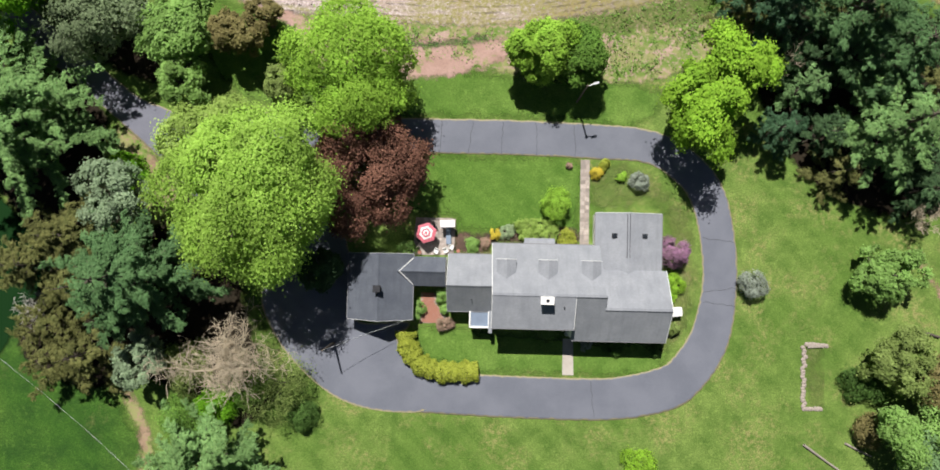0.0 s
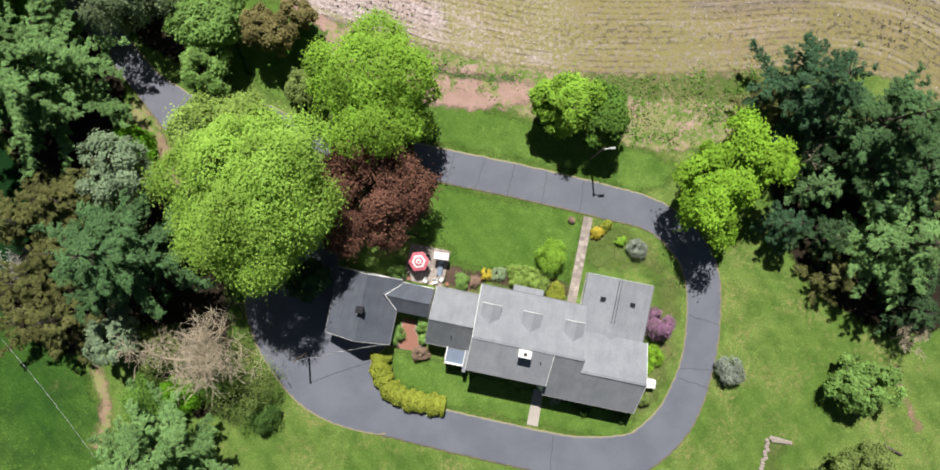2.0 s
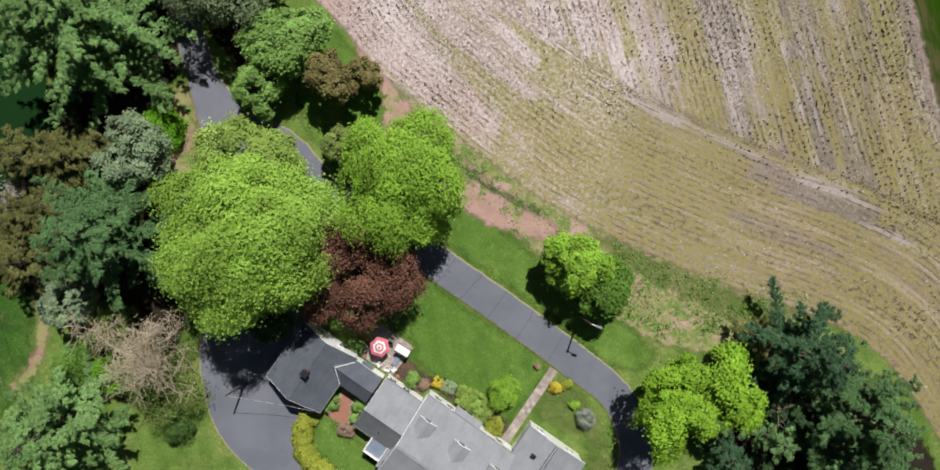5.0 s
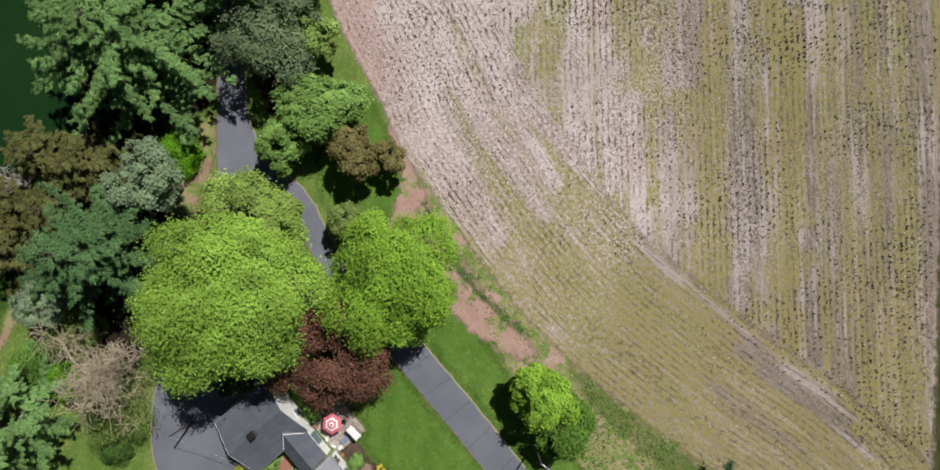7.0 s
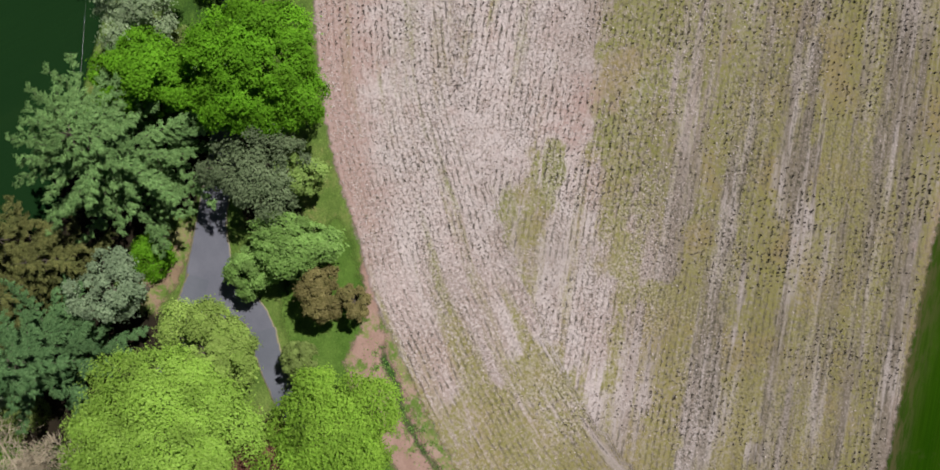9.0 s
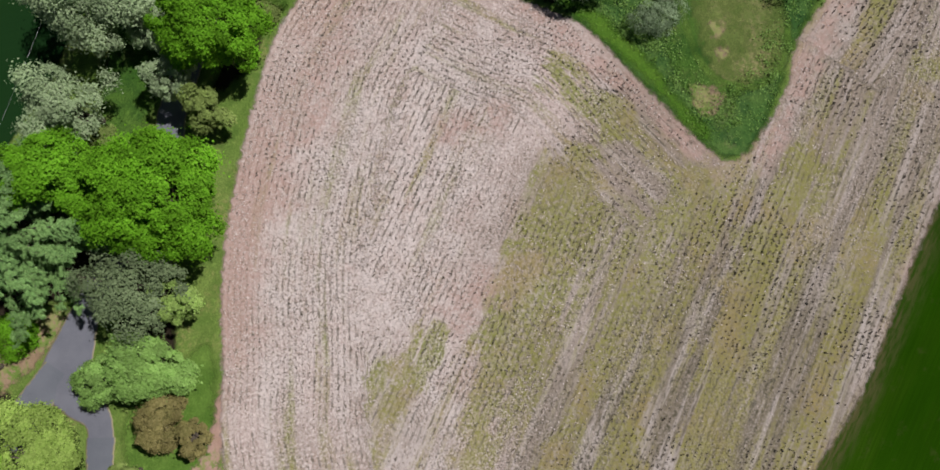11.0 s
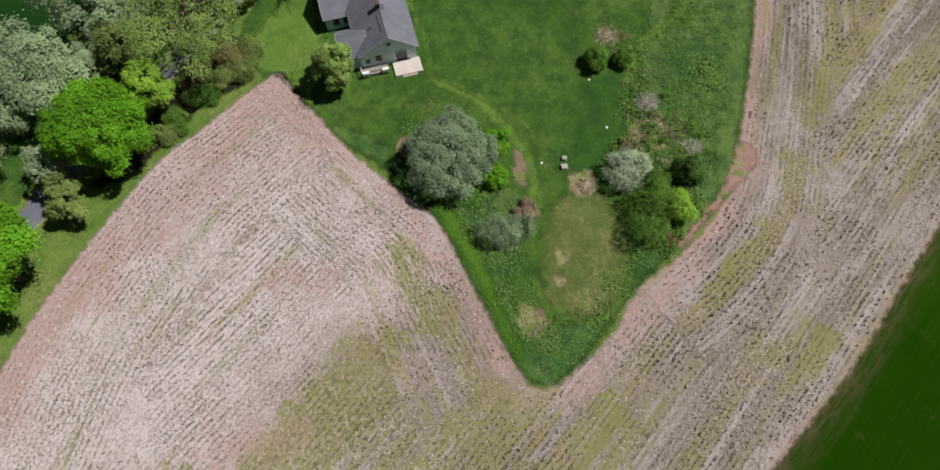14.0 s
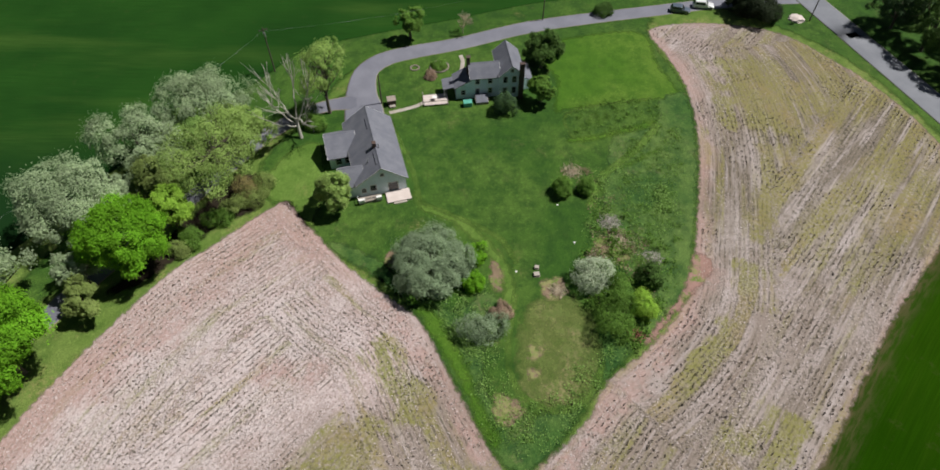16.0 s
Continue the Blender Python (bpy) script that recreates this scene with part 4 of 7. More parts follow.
flat_area("lane_tree_floor", [(-36.6, 19.4), (-35.5, 23), (-36, 25), (-39.5, 26.4), (-47, 27.6), (-53, 28.6), (-58, 32), (-53, 26), (-45, 20)], 0.6, 0.016, TREE_SHADE, "ground painted dark as shade below the lane trees", "forest floor")
flat_area("willow_floor", [(-66, 22), (-63, 26), (-70, 31), (-82, 37.6), (-96, 45.8), (-102, 49), (-110, 47), (-104, 39), (-92, 32), (-78, 25.5)], 0.8, 0.058, RICH, "rough dark green grass below the willows", "grass")
# tree shade painted on the ground at the field corner
flat_area("corner_floor", [(-68, 37.5), (-74, 40.5), (-84, 45.5), (-95, 52), (-93, 56.5), (-87, 57.5), (-82.5, 51.5), (-75, 46.5), (-70, 42.5)], 0.6, 0.016, TREE_SHADE, "ground painted dark as shade below the field-corner trees", "forest floor")
flat_area("field_bank", [(-32, 30.6), (-28, 28.4), (-24.5, 26.6), (-22, 23.4), (-19.8, 21.2), (-15, 20.2), (-10, 20.2), (-4.6, 20.4), (2, 22.4), (5, 24.6), (1, 26.2), (-6, 25.6), (-14.2, 26.8), (-18.9, 27.4), (-22.7, 28.6), (-28, 30.4)], 0.4, 0.016, BARE_PINK,
          "bare pinkish soil bank beside the corn field", "soil")
flat_area("margin_grass", [(8, 26.6), (14, 26.2), (22, 27.2), (29, 28.6), (33.6, 32), (33.6, 34), (26, 32), (14, 29.4), (8, 28)], 0.5, 0.019, DRYGRASS,
          "rough yellowish grass over the field margin", "grass")
flat_area("bank_grass", [(-20, 27), (-14.6, 26.4), (-6.8, 25.2), (0, 26), (0, 25), (-8.2, 24.2), (-14.5, 25), (-19, 26)], 0.35, 0.020, MEADOW, "rough green grass on the field bank", "grass")
flat_area("fresh_verge", [(-70.5, 84.2), (-67.4, 88.9), (-60.8, 93.1), (-56.5, 95.2), (-53.5, 96.2), (-47, 99.5), (-46, 97.6), (-53.4, 94.0), (-57.5, 91.7), (-67.0, 86.0)], 0.5, 0.018, FRESH, "bright fresh green grass beside the stubble", "lawn")
for name_, ctrl_ in (("a", [(-53.5, 98.5), (-52.6, 101.8), (-50.7, 102.7), (-48.3, 100.3), (-49.6, 98.3)]), ("b", [(-77.1, 97.9), (-74.4, 100.0), (-70.5, 99.5), (-71.7, 97.6)]),
                     ("c", [(-78.2, 80.6), (-77.7, 82.5), (-74.4, 82.6), (-74.4, 80.8)]), ("d", [(-82.4, 115.6), (-80.6, 120.4), (-77.4, 120.6), (-76, 117.0), (-79.0, 115.0)]),
                     ("e", [(-61.2, 103.3), (-60.7, 105.5), (-58.8, 105.0), (-58.7, 103.3)]), ("f", [(-72.5, 105.6), (-73.6, 109.4), (-69.8, 109.7), (-69.1, 106.4)]), ("g", [(-57.3, 103.2), (-57.6, 105.0), (-55.5, 105.0), (-55.4, 103.5)])):
    flat_area("dry_patch", ctrl_, 0.35, 0.026, DRY_PATCH, "dry brownish bare patch in the rough grass", "soil")

flat_area("soil_patch", [(-79, 131.2), (-78, 133.6), (-75, 133.4), (-71, 129.8), (-66, 125.2), (-61.6, 121.6), (-62.6, 120.6), (-67.4, 124.6), (-71.4, 127.8)], 0.35, 0.034, REDDISH, "bare reddish soil at the edge of the stubble", "soil")
flat_area("dry_verge", [(-90.0, 55.7), (-96.1, 56.9), (-102.7, 60.5), (-103.7, 64.9), (-94.1, 67.8), (-85.4, 67.8), (-82.0, 66.6), (-87.3, 62.2)], 0.5, 0.020, GARDEN, "thin olive-yellow grass at the field corner", "grass")
for name_, ctrl_ in (("a", [(-105.2, 112.4), (-106.0, 117.4), (-108.0, 123.1), (-110.4, 129.2), (-112.6, 129.8), (-110.1, 123.9), (-108.0, 118.0), (-106.8, 112.6)]),
                     ("b", [(-91.2, 116.4), (-97.2, 120.6), (-100.4, 125.2), (-102.8, 128.8), (-108.8, 132.4), (-110.6, 134), (-105, 130.4), (-102.8, 126.6), (-99.2, 122), (-93, 117.8)])):
    flat_area("mown_strip", ctrl_, 0.35, 0.022, FRESH, "yellowish mown strip through the rough grass", "grass")
flat_area("worn_track", [(-92.2, 84.2), (-88.6, 86.8), (-85.8, 92.4), (-81.8, 96.8), (-76, 100.9), (-71.4, 101.9), (-66.8, 101.4), (-66.8, 99.4), (-71.2, 99.6), (-75, 98.7), (-80.2, 95), (-84.2, 91.2), (-87, 85.6), (-90.6, 83.8)], 0.35, 0.011, GARDEN,
          "trodden yellowish track across the lawn", "grass")
# paving
LANE_TAR = asphalt("lane_asphalt", (0.12, 0.124, 0.155), (0.155, 0.158, 0.192), (0.26, 0.22, 0.13))
DRIVE_LABEL = "dark sealed asphalt drive with sandy edges"
ribbon("drive_loop", [(-29, 14.6, 3.6), (-24, 13.5, 3.4), (-15, 13.2, 4.2), (-7.4, 13.2, 4.4), (4, 13.2, 4.4), (15, 12.9, 4.4), (21.8, 12.3, 4.2), (26.4, 9.6, 4.4),
       (28.8, 6.3, 4.5), (30.1, 1, 4.4), (30.4, -5, 4.4), (29.2, -11.4, 4.9), (26.3, -16, 5.2), (23.2, -17.9, 5.4), (17, -19.1, 5.2), (8, -19.2, 5.2), (0, -19, 5.2), (-9, -18.6, 5.4)],
       0.034, ASPHALT, 260, DRIVE_LABEL, "driveway")
v, q, d, _ = sheet([(-27.2, -1), (-26.8, -5.6), (-26.3, -9.4), (-23.2, -14.5), (-18.5, -18.8), (-14, -20.8), (-8.5, -21.4), (-5.5, -20.6), (-6.2, -16.9), (-7.6, -15.6), (-9.5, -12.6), (-8.2, -10.2),
       (-15, -9.9), (-15.8, -2), (-17.5, 2), (-22, 2)], 0.6, 0.040, 260, 0.02)
tagged(new("drive_court", mesh_of("drive_court", v, q, ASPHALT, {"edge": np.maximum(d, 0.0)})), "dark asphalt parking court before the garage", "driveway", kind="structure")
ribbon("drive_west", [(-38.5, 11.2, 3.8), (-34, 6.2, 4.4), (-29.5, 2, 4.6), (-24.5, -4, 5.5)], 0.030, ASPHALT, 60, DRIVE_LABEL, "driveway")
ribbon("lane", [(-28.5, 14.6, 3.2), (-31.5, 14.6, 3.6), (-34.5, 13, 5.4), (-37.5, 12.0, 6.4), (-41, 13.8, 5.2), (-45.2, 16.5, 3.8), (-54, 23.6, 3.8), (-63.5, 30.6, 3.8), (-67, 32, 3.8), (-80, 39.6, 3.6), (-95, 48, 3.6), (-104.5, 53, 3.8),
       (-108.5, 56.2, 3.8), (-112.6, 59.8, 3.6), (-115.4, 65, 3.8), (-116.5, 70, 5.0)], 0.026, LANE_TAR, 200, "long asphalt lane between the trees", "lane")
ribbon("farm_lane", [(-108, 73, 8), (-113.3, 72, 8), (-120, 70.5, 6.4), (-127, 70.6, 5.4), (-131.6, 74, 5.2), (-134.5, 80, 5), (-138.2, 90.5, 4.8), (-146, 108.7, 4.8), (-153.5, 138, 4.6),
       (-157, 153, 4.8), (-160, 170, 6), (-161, 176, 9)], 0.020, WORN, 160, "worn grey lane past the farmhouse", "lane")
ribbon("road", [(-420, 95, 7), (-157.6, 176, 7), (-117, 188.5, 7), (250, 302, 7)], 0.075, ROADTAR, 80, "grey two-lane country road", "road")

drive = bpy.data.objects["drive_loop"]
r = rnd(5)
for a, b in [((-1.2, 10.9), (-0.7, 15.4)), ((2.9, 10.9), (3.1, 15.4)), ((7.4, 10.9), (7.2, 15.3)), ((-4.9, 11), (-4.6, 15.4)), ((28.3, -5.6), (32.6, -5.0)), ((28.2, -6.8), (32.5, -7.3)),
             ((28, 1.1), (32.3, 0.6)), ((14.6, -16.8), (15.1, -21.6)), ((12.2, 10.8), (12.0, 15.1))]:
    bm = bmesh.new()
    pts = [Vector(a).lerp(Vector(b), t) + Vector((r.uniform(-.1, .1), r.uniform(-.1, .1))) for t in np.linspace(0.03, 0.97, 9)]
    n = (Vector(b) - Vector(a)).normalized()
    n = Vector((-n.y, n.x)) * 0.03
    vs = [(bm.verts.new((*(p + n), 0.060)), bm.verts.new((*(p - n), 0.060))) for p in pts]
    for (p0, p1), (q0, q1) in zip(vs, vs[1:]):
        bm.faces.new((p0, p1, q1, q0))
    part("crack", bm, SEAM, drive)

def slab(name, corners, z, material, label, category, thick=0.12):
    bm = bmesh.new()
    top = [bm.verts.new((x, y, z)) for x, y in corners]
    bm.faces.new(top)
    ex = bmesh.ops.extrude_face_region(bm, geom=bm.faces[:])
    bmesh.ops.translate(bm, verts=[e for e in ex["geom"] if isinstance(e, bmesh.types.BMVert)], vec=(0, 0, -thick))
    bmesh.ops.recalc_face_normals(bm, faces=bm.faces[:])
    me = bpy.data.meshes.new(name)
    bm.to_mesh(me)
    bm.free()
    me.materials.append(material)
    return tagged(new(name, me), label, category, kind="structure")


def stone_path(name, x0, y0, x1, y1, width, seed, label):
    """Uneven flags on a mortar bed, each its own piece."""
    d = Vector((x1 - x0, y1 - y0))
    L = d.length
    ang = math.degrees(math.atan2(d.y, d.x))
    base = slab(name, [(x0, y0 - width / 2), (x0 + L, y0 - width / 2), (x0 + L, y0 + width / 2), (x0, y0 + width / 2)], 0.02, STONE, label, "path", 0.05)
    base.data.transform(Matrix.Translation((-x0, -y0, 0)))
    base.matrix_world = pose(x0, y0, 0, 0, 0, ang)
    r = rnd(seed)
    x = 0.05
    while x < L - 0.3:
        step = r.uniform(0.42, 0.62)
        cut = r.uniform(0.35, 0.65) * width
        for a, b in ((-width / 2 + 0.02, cut - width / 2 - 0.02), (cut - width / 2 + 0.02, width / 2 - 0.02)):
            h = r.uniform(0.0, 0.012)
            part("flagstone", one_box(x + 0.02, x + step - 0.02, a, b, 0.0, 0.035 + h, 0.012), FLAG, base)
        x += step
    return base


stone_path("stone_path", 13.45, 10.6, 13.5, -0.3, 1.15, 3, "pinkish flagstone path from drive to house")
front_walk = slab("front_walk", [(11.05, -16.3), (12.45, -16.3), (12.3, -11.8), (11.05, -11.8)], 0.05, CONCRETE, "pale concrete front walk", "path")
ribbon("mown_track", [(-111.1, 77.4, 1.3), (-96.1, 83.5, 1.3), (-89.4, 85.4, 1.3), (-86.7, 90.1, 1.3), (-81.6, 98.9, 1.3), (-76.0, 102.0, 1.3)], 0.004, GARDEN, 90, "paler mown track across the lawn", "track")
ribbon("mown_track", [(-111.7, 130.9, 2.2), (-103.7, 125.1, 2.2), (-95.5, 117.4, 2.2), (-88.8, 115.2, 2.2)], 0.004, GARDEN, 90, "paler mown track across the lawn", "track")
ribbon("mown_track", [(-70.1, 101.6, 1.2), (-59.6, 100.5, 1.2), (-53.6, 102.1, 1.2), (-51.0, 107.1, 1.2), (-53.4, 111.8, 1.2), (-59.0, 114.2, 1.2)], 0.004, GARDEN, 90, "paler mown track across the lawn", "track")
ribbon("mown_track", [(-119.6, 130.8, 0.9), (-114.4, 113.4, 0.9), (-105.8, 113.7, 0.9)], 0.004, GARDEN, 90, "paler mown track across the lawn", "track")

# ---- trees and shrubs ----
def unit(r, n):
    d = r.normal(size=(n, 3))
    return d / np.linalg.norm(d, axis=1)[:, None]


def broad_crown(seed, height, radius, base, clumps, per, leaf, lump=0.3, clump_r=0.16, flat=1.0, gaps=0.1):
    """Leaf sprays in many small clumps over the lobes of an uneven crown."""
    r = rnd(seed)
    clumps, per, clump_r, leaf = int(clumps * 1.6), int(per * 1.5), clump_r * 0.80, leaf * 0.56
    half = (height - base) / 2
    c0 = np.array([0, 0, base + half])
    axes = np.array([radius, radius, half * flat])
    # the lobes: overlapping balls in a unit crown
    n_lobe = int(np.clip(4 + radius * 1.4, 5, 17))
    ld = unit(r, 400)
    ld = ld[ld[:, 2] > -0.45]
    pick = [ld[0]]
    for e in ld[1:]:
        if len(pick) < n_lobe and max(float(e @ o) for o in pick) < 0.86 - 0.35 / n_lobe:
            pick.append(e)
    ld = np.array(pick)
    lr = np.clip(1.12 / math.sqrt(len(ld)) * r.uniform(0.8, 1.25, len(ld)), 0.26, 0.56)
    reach = 1.0 - lr * 0.9 + r.uniform(-0.9, 0.3, len(ld)) * lump
    lc = np.vstack([ld * reach[:, None], [[0, 0, 0.05]]])
    lr = np.append(lr, 0.64 - 0.4 * lump)
    prob = lr ** 2 * np.append(np.full(len(ld), 1.0), 0.8)
    who = r.choice(len(lr), clumps * 5, p=prob / prob.sum())
    d = unit(r, clumps * 5)
    d[:, 2] += 0.25
    d /= np.linalg.norm(d, axis=1)[:, None]
    pos = lc[who] + d * lr[who][:, None] * r.uniform(0.78, 1.06, len(who))[:, None]
    buried = np.zeros(len(pos), dtype=bool)
    for k in range(len(lr)):
        buried |= (who != k) & (np.linalg.norm(pos - lc[k], axis=1) < lr[k] * 0.86)
    ok = ~buried | (r.uniform(size=len(pos)) < 0.10)
    pos, d = pos[ok][:clumps], d[ok][:clumps]
    out = pos / np.maximum(np.linalg.norm(pos, axis=1), 1e-6)[:, None]
    d = d * 0.6 + out * 0.4
    cen = c0 + pos * axes
    cr = radius * clump_r * np.clip(np.exp(r.normal(0.0, 0.38, len(d))), 0.45, 2.0)
    keep = (r.uniform(size=len(d)) > gaps) & (cen[:, 2] > max(base * 0.6, 0.0))
    cen, d, cr = cen[keep], d[keep], cr[keep]
    n = (per * 1.5 * (cr / cr.mean()) ** 1.7).astype(int) + 6
    who = np.repeat(np.arange(len(cen)), n)
    off = unit(r, len(who)) + d[who] * 0.75
    off /= np.maximum(np.linalg.norm(off, axis=1), 1e-6)[:, None]
    stray = np.where(r.uniform(size=len(who)) < 0.16, r.uniform(1.1, 1.5, len(who)), 1.0)
    p = cen[who] + off * (r.normal(0.92, 0.2, len(who)) * stray * cr[who])[:, None]
    # leaves only on the outside of the clumps
    hid = np.zeros(len(p), dtype=bool)
    for k in range(len(cen)):
        hid |= (who != k) & (((p - cen[k]) ** 2).sum(1) < (cr[k] * 0.72) ** 2)
    hid &= r.uniform(size=len(p)) < 0.94
    p, off, who = p[~hid], off[~hid], who[~hid]
    nrm = off * 0.45 + d[who] * 0.4 + np.array([0, 0, 0.55]) + r.normal(size=p.shape) * 0.36
    tone = np.repeat(np.clip(r.normal(0, 0.5, len(cen)), -1, 1)[who], 3)
    return leaf_sprays(p, nrm, leaf, r), cen, tone


def limbs(seed, height, base, trunk_r, tips, spread=0.5, bow=0.3):
    """Trunk and limbs reaching to some of the clumps."""
    r = rnd(seed)
    top = np.array([r.uniform(-.3, .3), r.uniform(-.3, .3), base + (height - base) * 0.62])
    z = np.linspace(0, 1, 7)
    p = np.outer(z, top) + np.column_stack([np.sin(z * 5 + seed) * 0.12, np.cos(z * 4 + seed) * 0.12, z * 0])
    out = [tube(p, trunk_r * (1.25 - z * 0.95), 8)]
    for t in tips:
        s = r.uniform(0.3, 0.95)
        a = np.array([np.interp(s, z, p[:, i]) for i in range(3)])
        m = (a + t) / 2 + np.array([0, 0, -bow * np.linalg.norm(t - a) * 0.3]) + r.normal(size=3) * 0.2
        out.append(tube(curve_points([a, m, t], 6), trunk_r * 0.42 * np.linspace(1, 0.22, 6), 5))
    return join(out)


def plant(name, x, y, label, category, group, seed):
    return thing(name, pose(x, y, 0, 0, 0, seed * 47 % 360), label, category, group)


def lengthen(v, turn, angle, factor):
    """Stretches a crown by factor along a direction of the plan."""
    a = radians(angle - turn)
    d = np.array([math.cos(a), math.sin(a)])
    v[:, :2] += np.outer(v[:, :2] @ d, d) * (factor - 1)
    return v


def broadleaf(x, y, height, radius, leafy, seed, label, base=None, trunk=0.3, name="tree", clumps=None, per=95, leaf=0.26, lump=0.3, clump_r=0.17,
              bark=None, group="garden trees", gaps=0.1, limb=16, flat=1.0, category="tree", long=None):
    base = height * 0.28 if base is None else base
    clumps = clumps or int(np.clip(radius ** 2 * 3.1, 24, 190))
    t = plant(name, x, y, label, category, group, seed)
    (v, f), cen, tone = broad_crown(seed, height, radius, base, clumps, per, leaf, lump, clump_r, flat, gaps)
    if long:
        v, cen = lengthen(v, seed * 47 % 360, *long), lengthen(cen, seed * 47 % 360, *long)
    r = rnd(seed + 9)
    pick = cen[r.permutation(len(cen))[:limb]]
    tv, tf = limbs(seed, height, base, trunk, pick)
    part("trunk", mesh_of("trunk", tv, tf, bark or BARK, smooth=True), None, t)
    part("crown", mesh_of("crown", v, f, LEAF[leafy], {"tone": tone}), None, t)
    return t


def shrub(x, y, height, radius, leafy, seed, label, name="shrub", leaf=0.13, per=42, clumps=None, lump=0.18, group="garden shrubs", clump_r=0.26, gaps=0.03, category="shrub"):
    clumps = clumps or int(np.clip(radius * 34, 22, 110))
    t = plant(name, x, y, label, category, group, seed)
    (v, f), cen, tone = broad_crown(seed, height, radius, -height * 0.25, clumps, per, leaf, lump, clump_r, 1.0, gaps)
    v = v[:]
    v[:, 2] = np.maximum(v[:, 2], 0.02)
    r = rnd(seed)
    stems = [tube(curve_points([(r.uniform(-.1, .1), r.uniform(-.1, .1), 0), tuple(c * 0.5), tuple(c)], 5), np.linspace(0.05, 0.012, 5), 5)
             for c in cen[r.permutation(len(cen))[:7]] if c[2] > 0.1]
    if stems:
        part("stems", mesh_of("stems", *join(stems), BARK), None, t)
    part("foliage", mesh_of("foliage", v, f, LEAF[leafy], {"tone": tone}), None, t)
    return t


def pine(x, y, height, radius, leafy, seed, label, base=0.16, name="pine_tree", whorls=None, density=1.0, fill=1.1, arms=0, group="pine trees", cone=0.75, tuft=0.30):
    """Whorls of long limbs, each a plume of needle tufts."""
    r = rnd(seed)
    t = plant(name, x, y, label, "tree", group, seed)
    whorls = whorls or int(height * 0.5)
    wood, pos, nrm, way, tones = [], [], [], [], []
    z = np.linspace(0, height, 9)
    tr = 0.02 * height
    wood.append(tube(np.column_stack([np.sin(z * .4) * .15, np.cos(z * .5) * .15, z]), tr * np.linspace(1.2, 0.1, 9), 7))
    for w in range(whorls):
        s = min(max((w + r.uniform(-.3, .3)) / whorls, 0.0), 0.99)
        zz = height * (base + (0.97 - base) * s)
        reach = radius * (1 - s ** (1.0 / cone)) ** 0.75 + 0.5
        n = r.randint(5, 8) + arms
        a0 = r.uniform(0, 6.28)
        for i in range(n):
            a = a0 + i * 6.283 / n + r.uniform(-.3, .3)
            L = reach * r.uniform(0.6, 1.15)
            rise = r.uniform(0.0, 0.3) * L
            d = np.array([math.cos(a), math.sin(a), 0])
            side = np.array([-d[1], d[0], 0])
            pts = [np.array([0, 0, zz]), d * L * 0.5 + np.array([0, 0, zz + rise * 0.2]) + side * r.uniform(-.12, .12) * L, d * L + np.array([0, 0, zz + rise])]
            c = curve_points(pts, 7)
            wood.append(tube(c, tr * 0.3 * (1 - s * 0.5) * np.linspace(1, 0.2, 7), 4))
            # side sprays like a feather, narrowing to the tip
            limb_tone = np.clip(r.normal(0, 0.45), -1, 1)
            sprays = max(3, int(L * 1.7 * fill))
            for k in range(sprays):
                u0 = 0.25 + 0.75 * (k + r.uniform(0, 1)) / sprays
                sgn = 1 if k % 2 else -1
                q0 = np.array([np.interp(u0, np.linspace(0, 1, 7), c[:, j]) for j in range(3)])
                l2 = min(0.30 * L, 1.25) * (1.15 - 0.8 * u0) * r.uniform(0.7, 1.25)
                m = max(3, int(l2 * 4.2 * density) + 2)
                f = np.linspace(0, 1, m)[:, None]
                q = q0 + (side * sgn * 0.75 + d * 0.6) * l2 * f + np.array([0, 0, 0.12]) * l2 * f
                pos.append(q + r.normal(size=q.shape) * 0.08)
                nrm.append(np.repeat((d * 0.5 + side * sgn * 0.3 + np.array([0, 0, 0.7]))[None], m, 0))
                tones.append(np.full(m, limb_tone))
                way.append(np.repeat((d * 0.8 + side * sgn * 0.6 + np.array([0, 0, 0.15]))[None], m, 0))
    q, nn, ways = np.vstack(pos), np.vstack(nrm), np.vstack(way)
    k = 12
    who = np.repeat(np.arange(len(q)), k)
    off = unit(r, len(who))
    off[:, 2] = off[:, 2] * 0.6 + 0.2
    p = q[who] + off * tuft * r.uniform(0.3, 1.1, len(who))[:, None]
    v, f = leaf_sprays(p, off * 0.45 + nn[who] * 0.6 + np.array([0, 0, 0.6]) + r.normal(size=p.shape) * 0.3, tuft * 0.75, r, 0.36, ways[who])
    part("trunk", mesh_of("trunk", *join(wood), BARK, smooth=True), None, t)
    part("crown", mesh_of("crown", v, f, LEAF[leafy], {"tone": np.repeat(np.concatenate(tones)[who], 3)}), None, t)
    return t


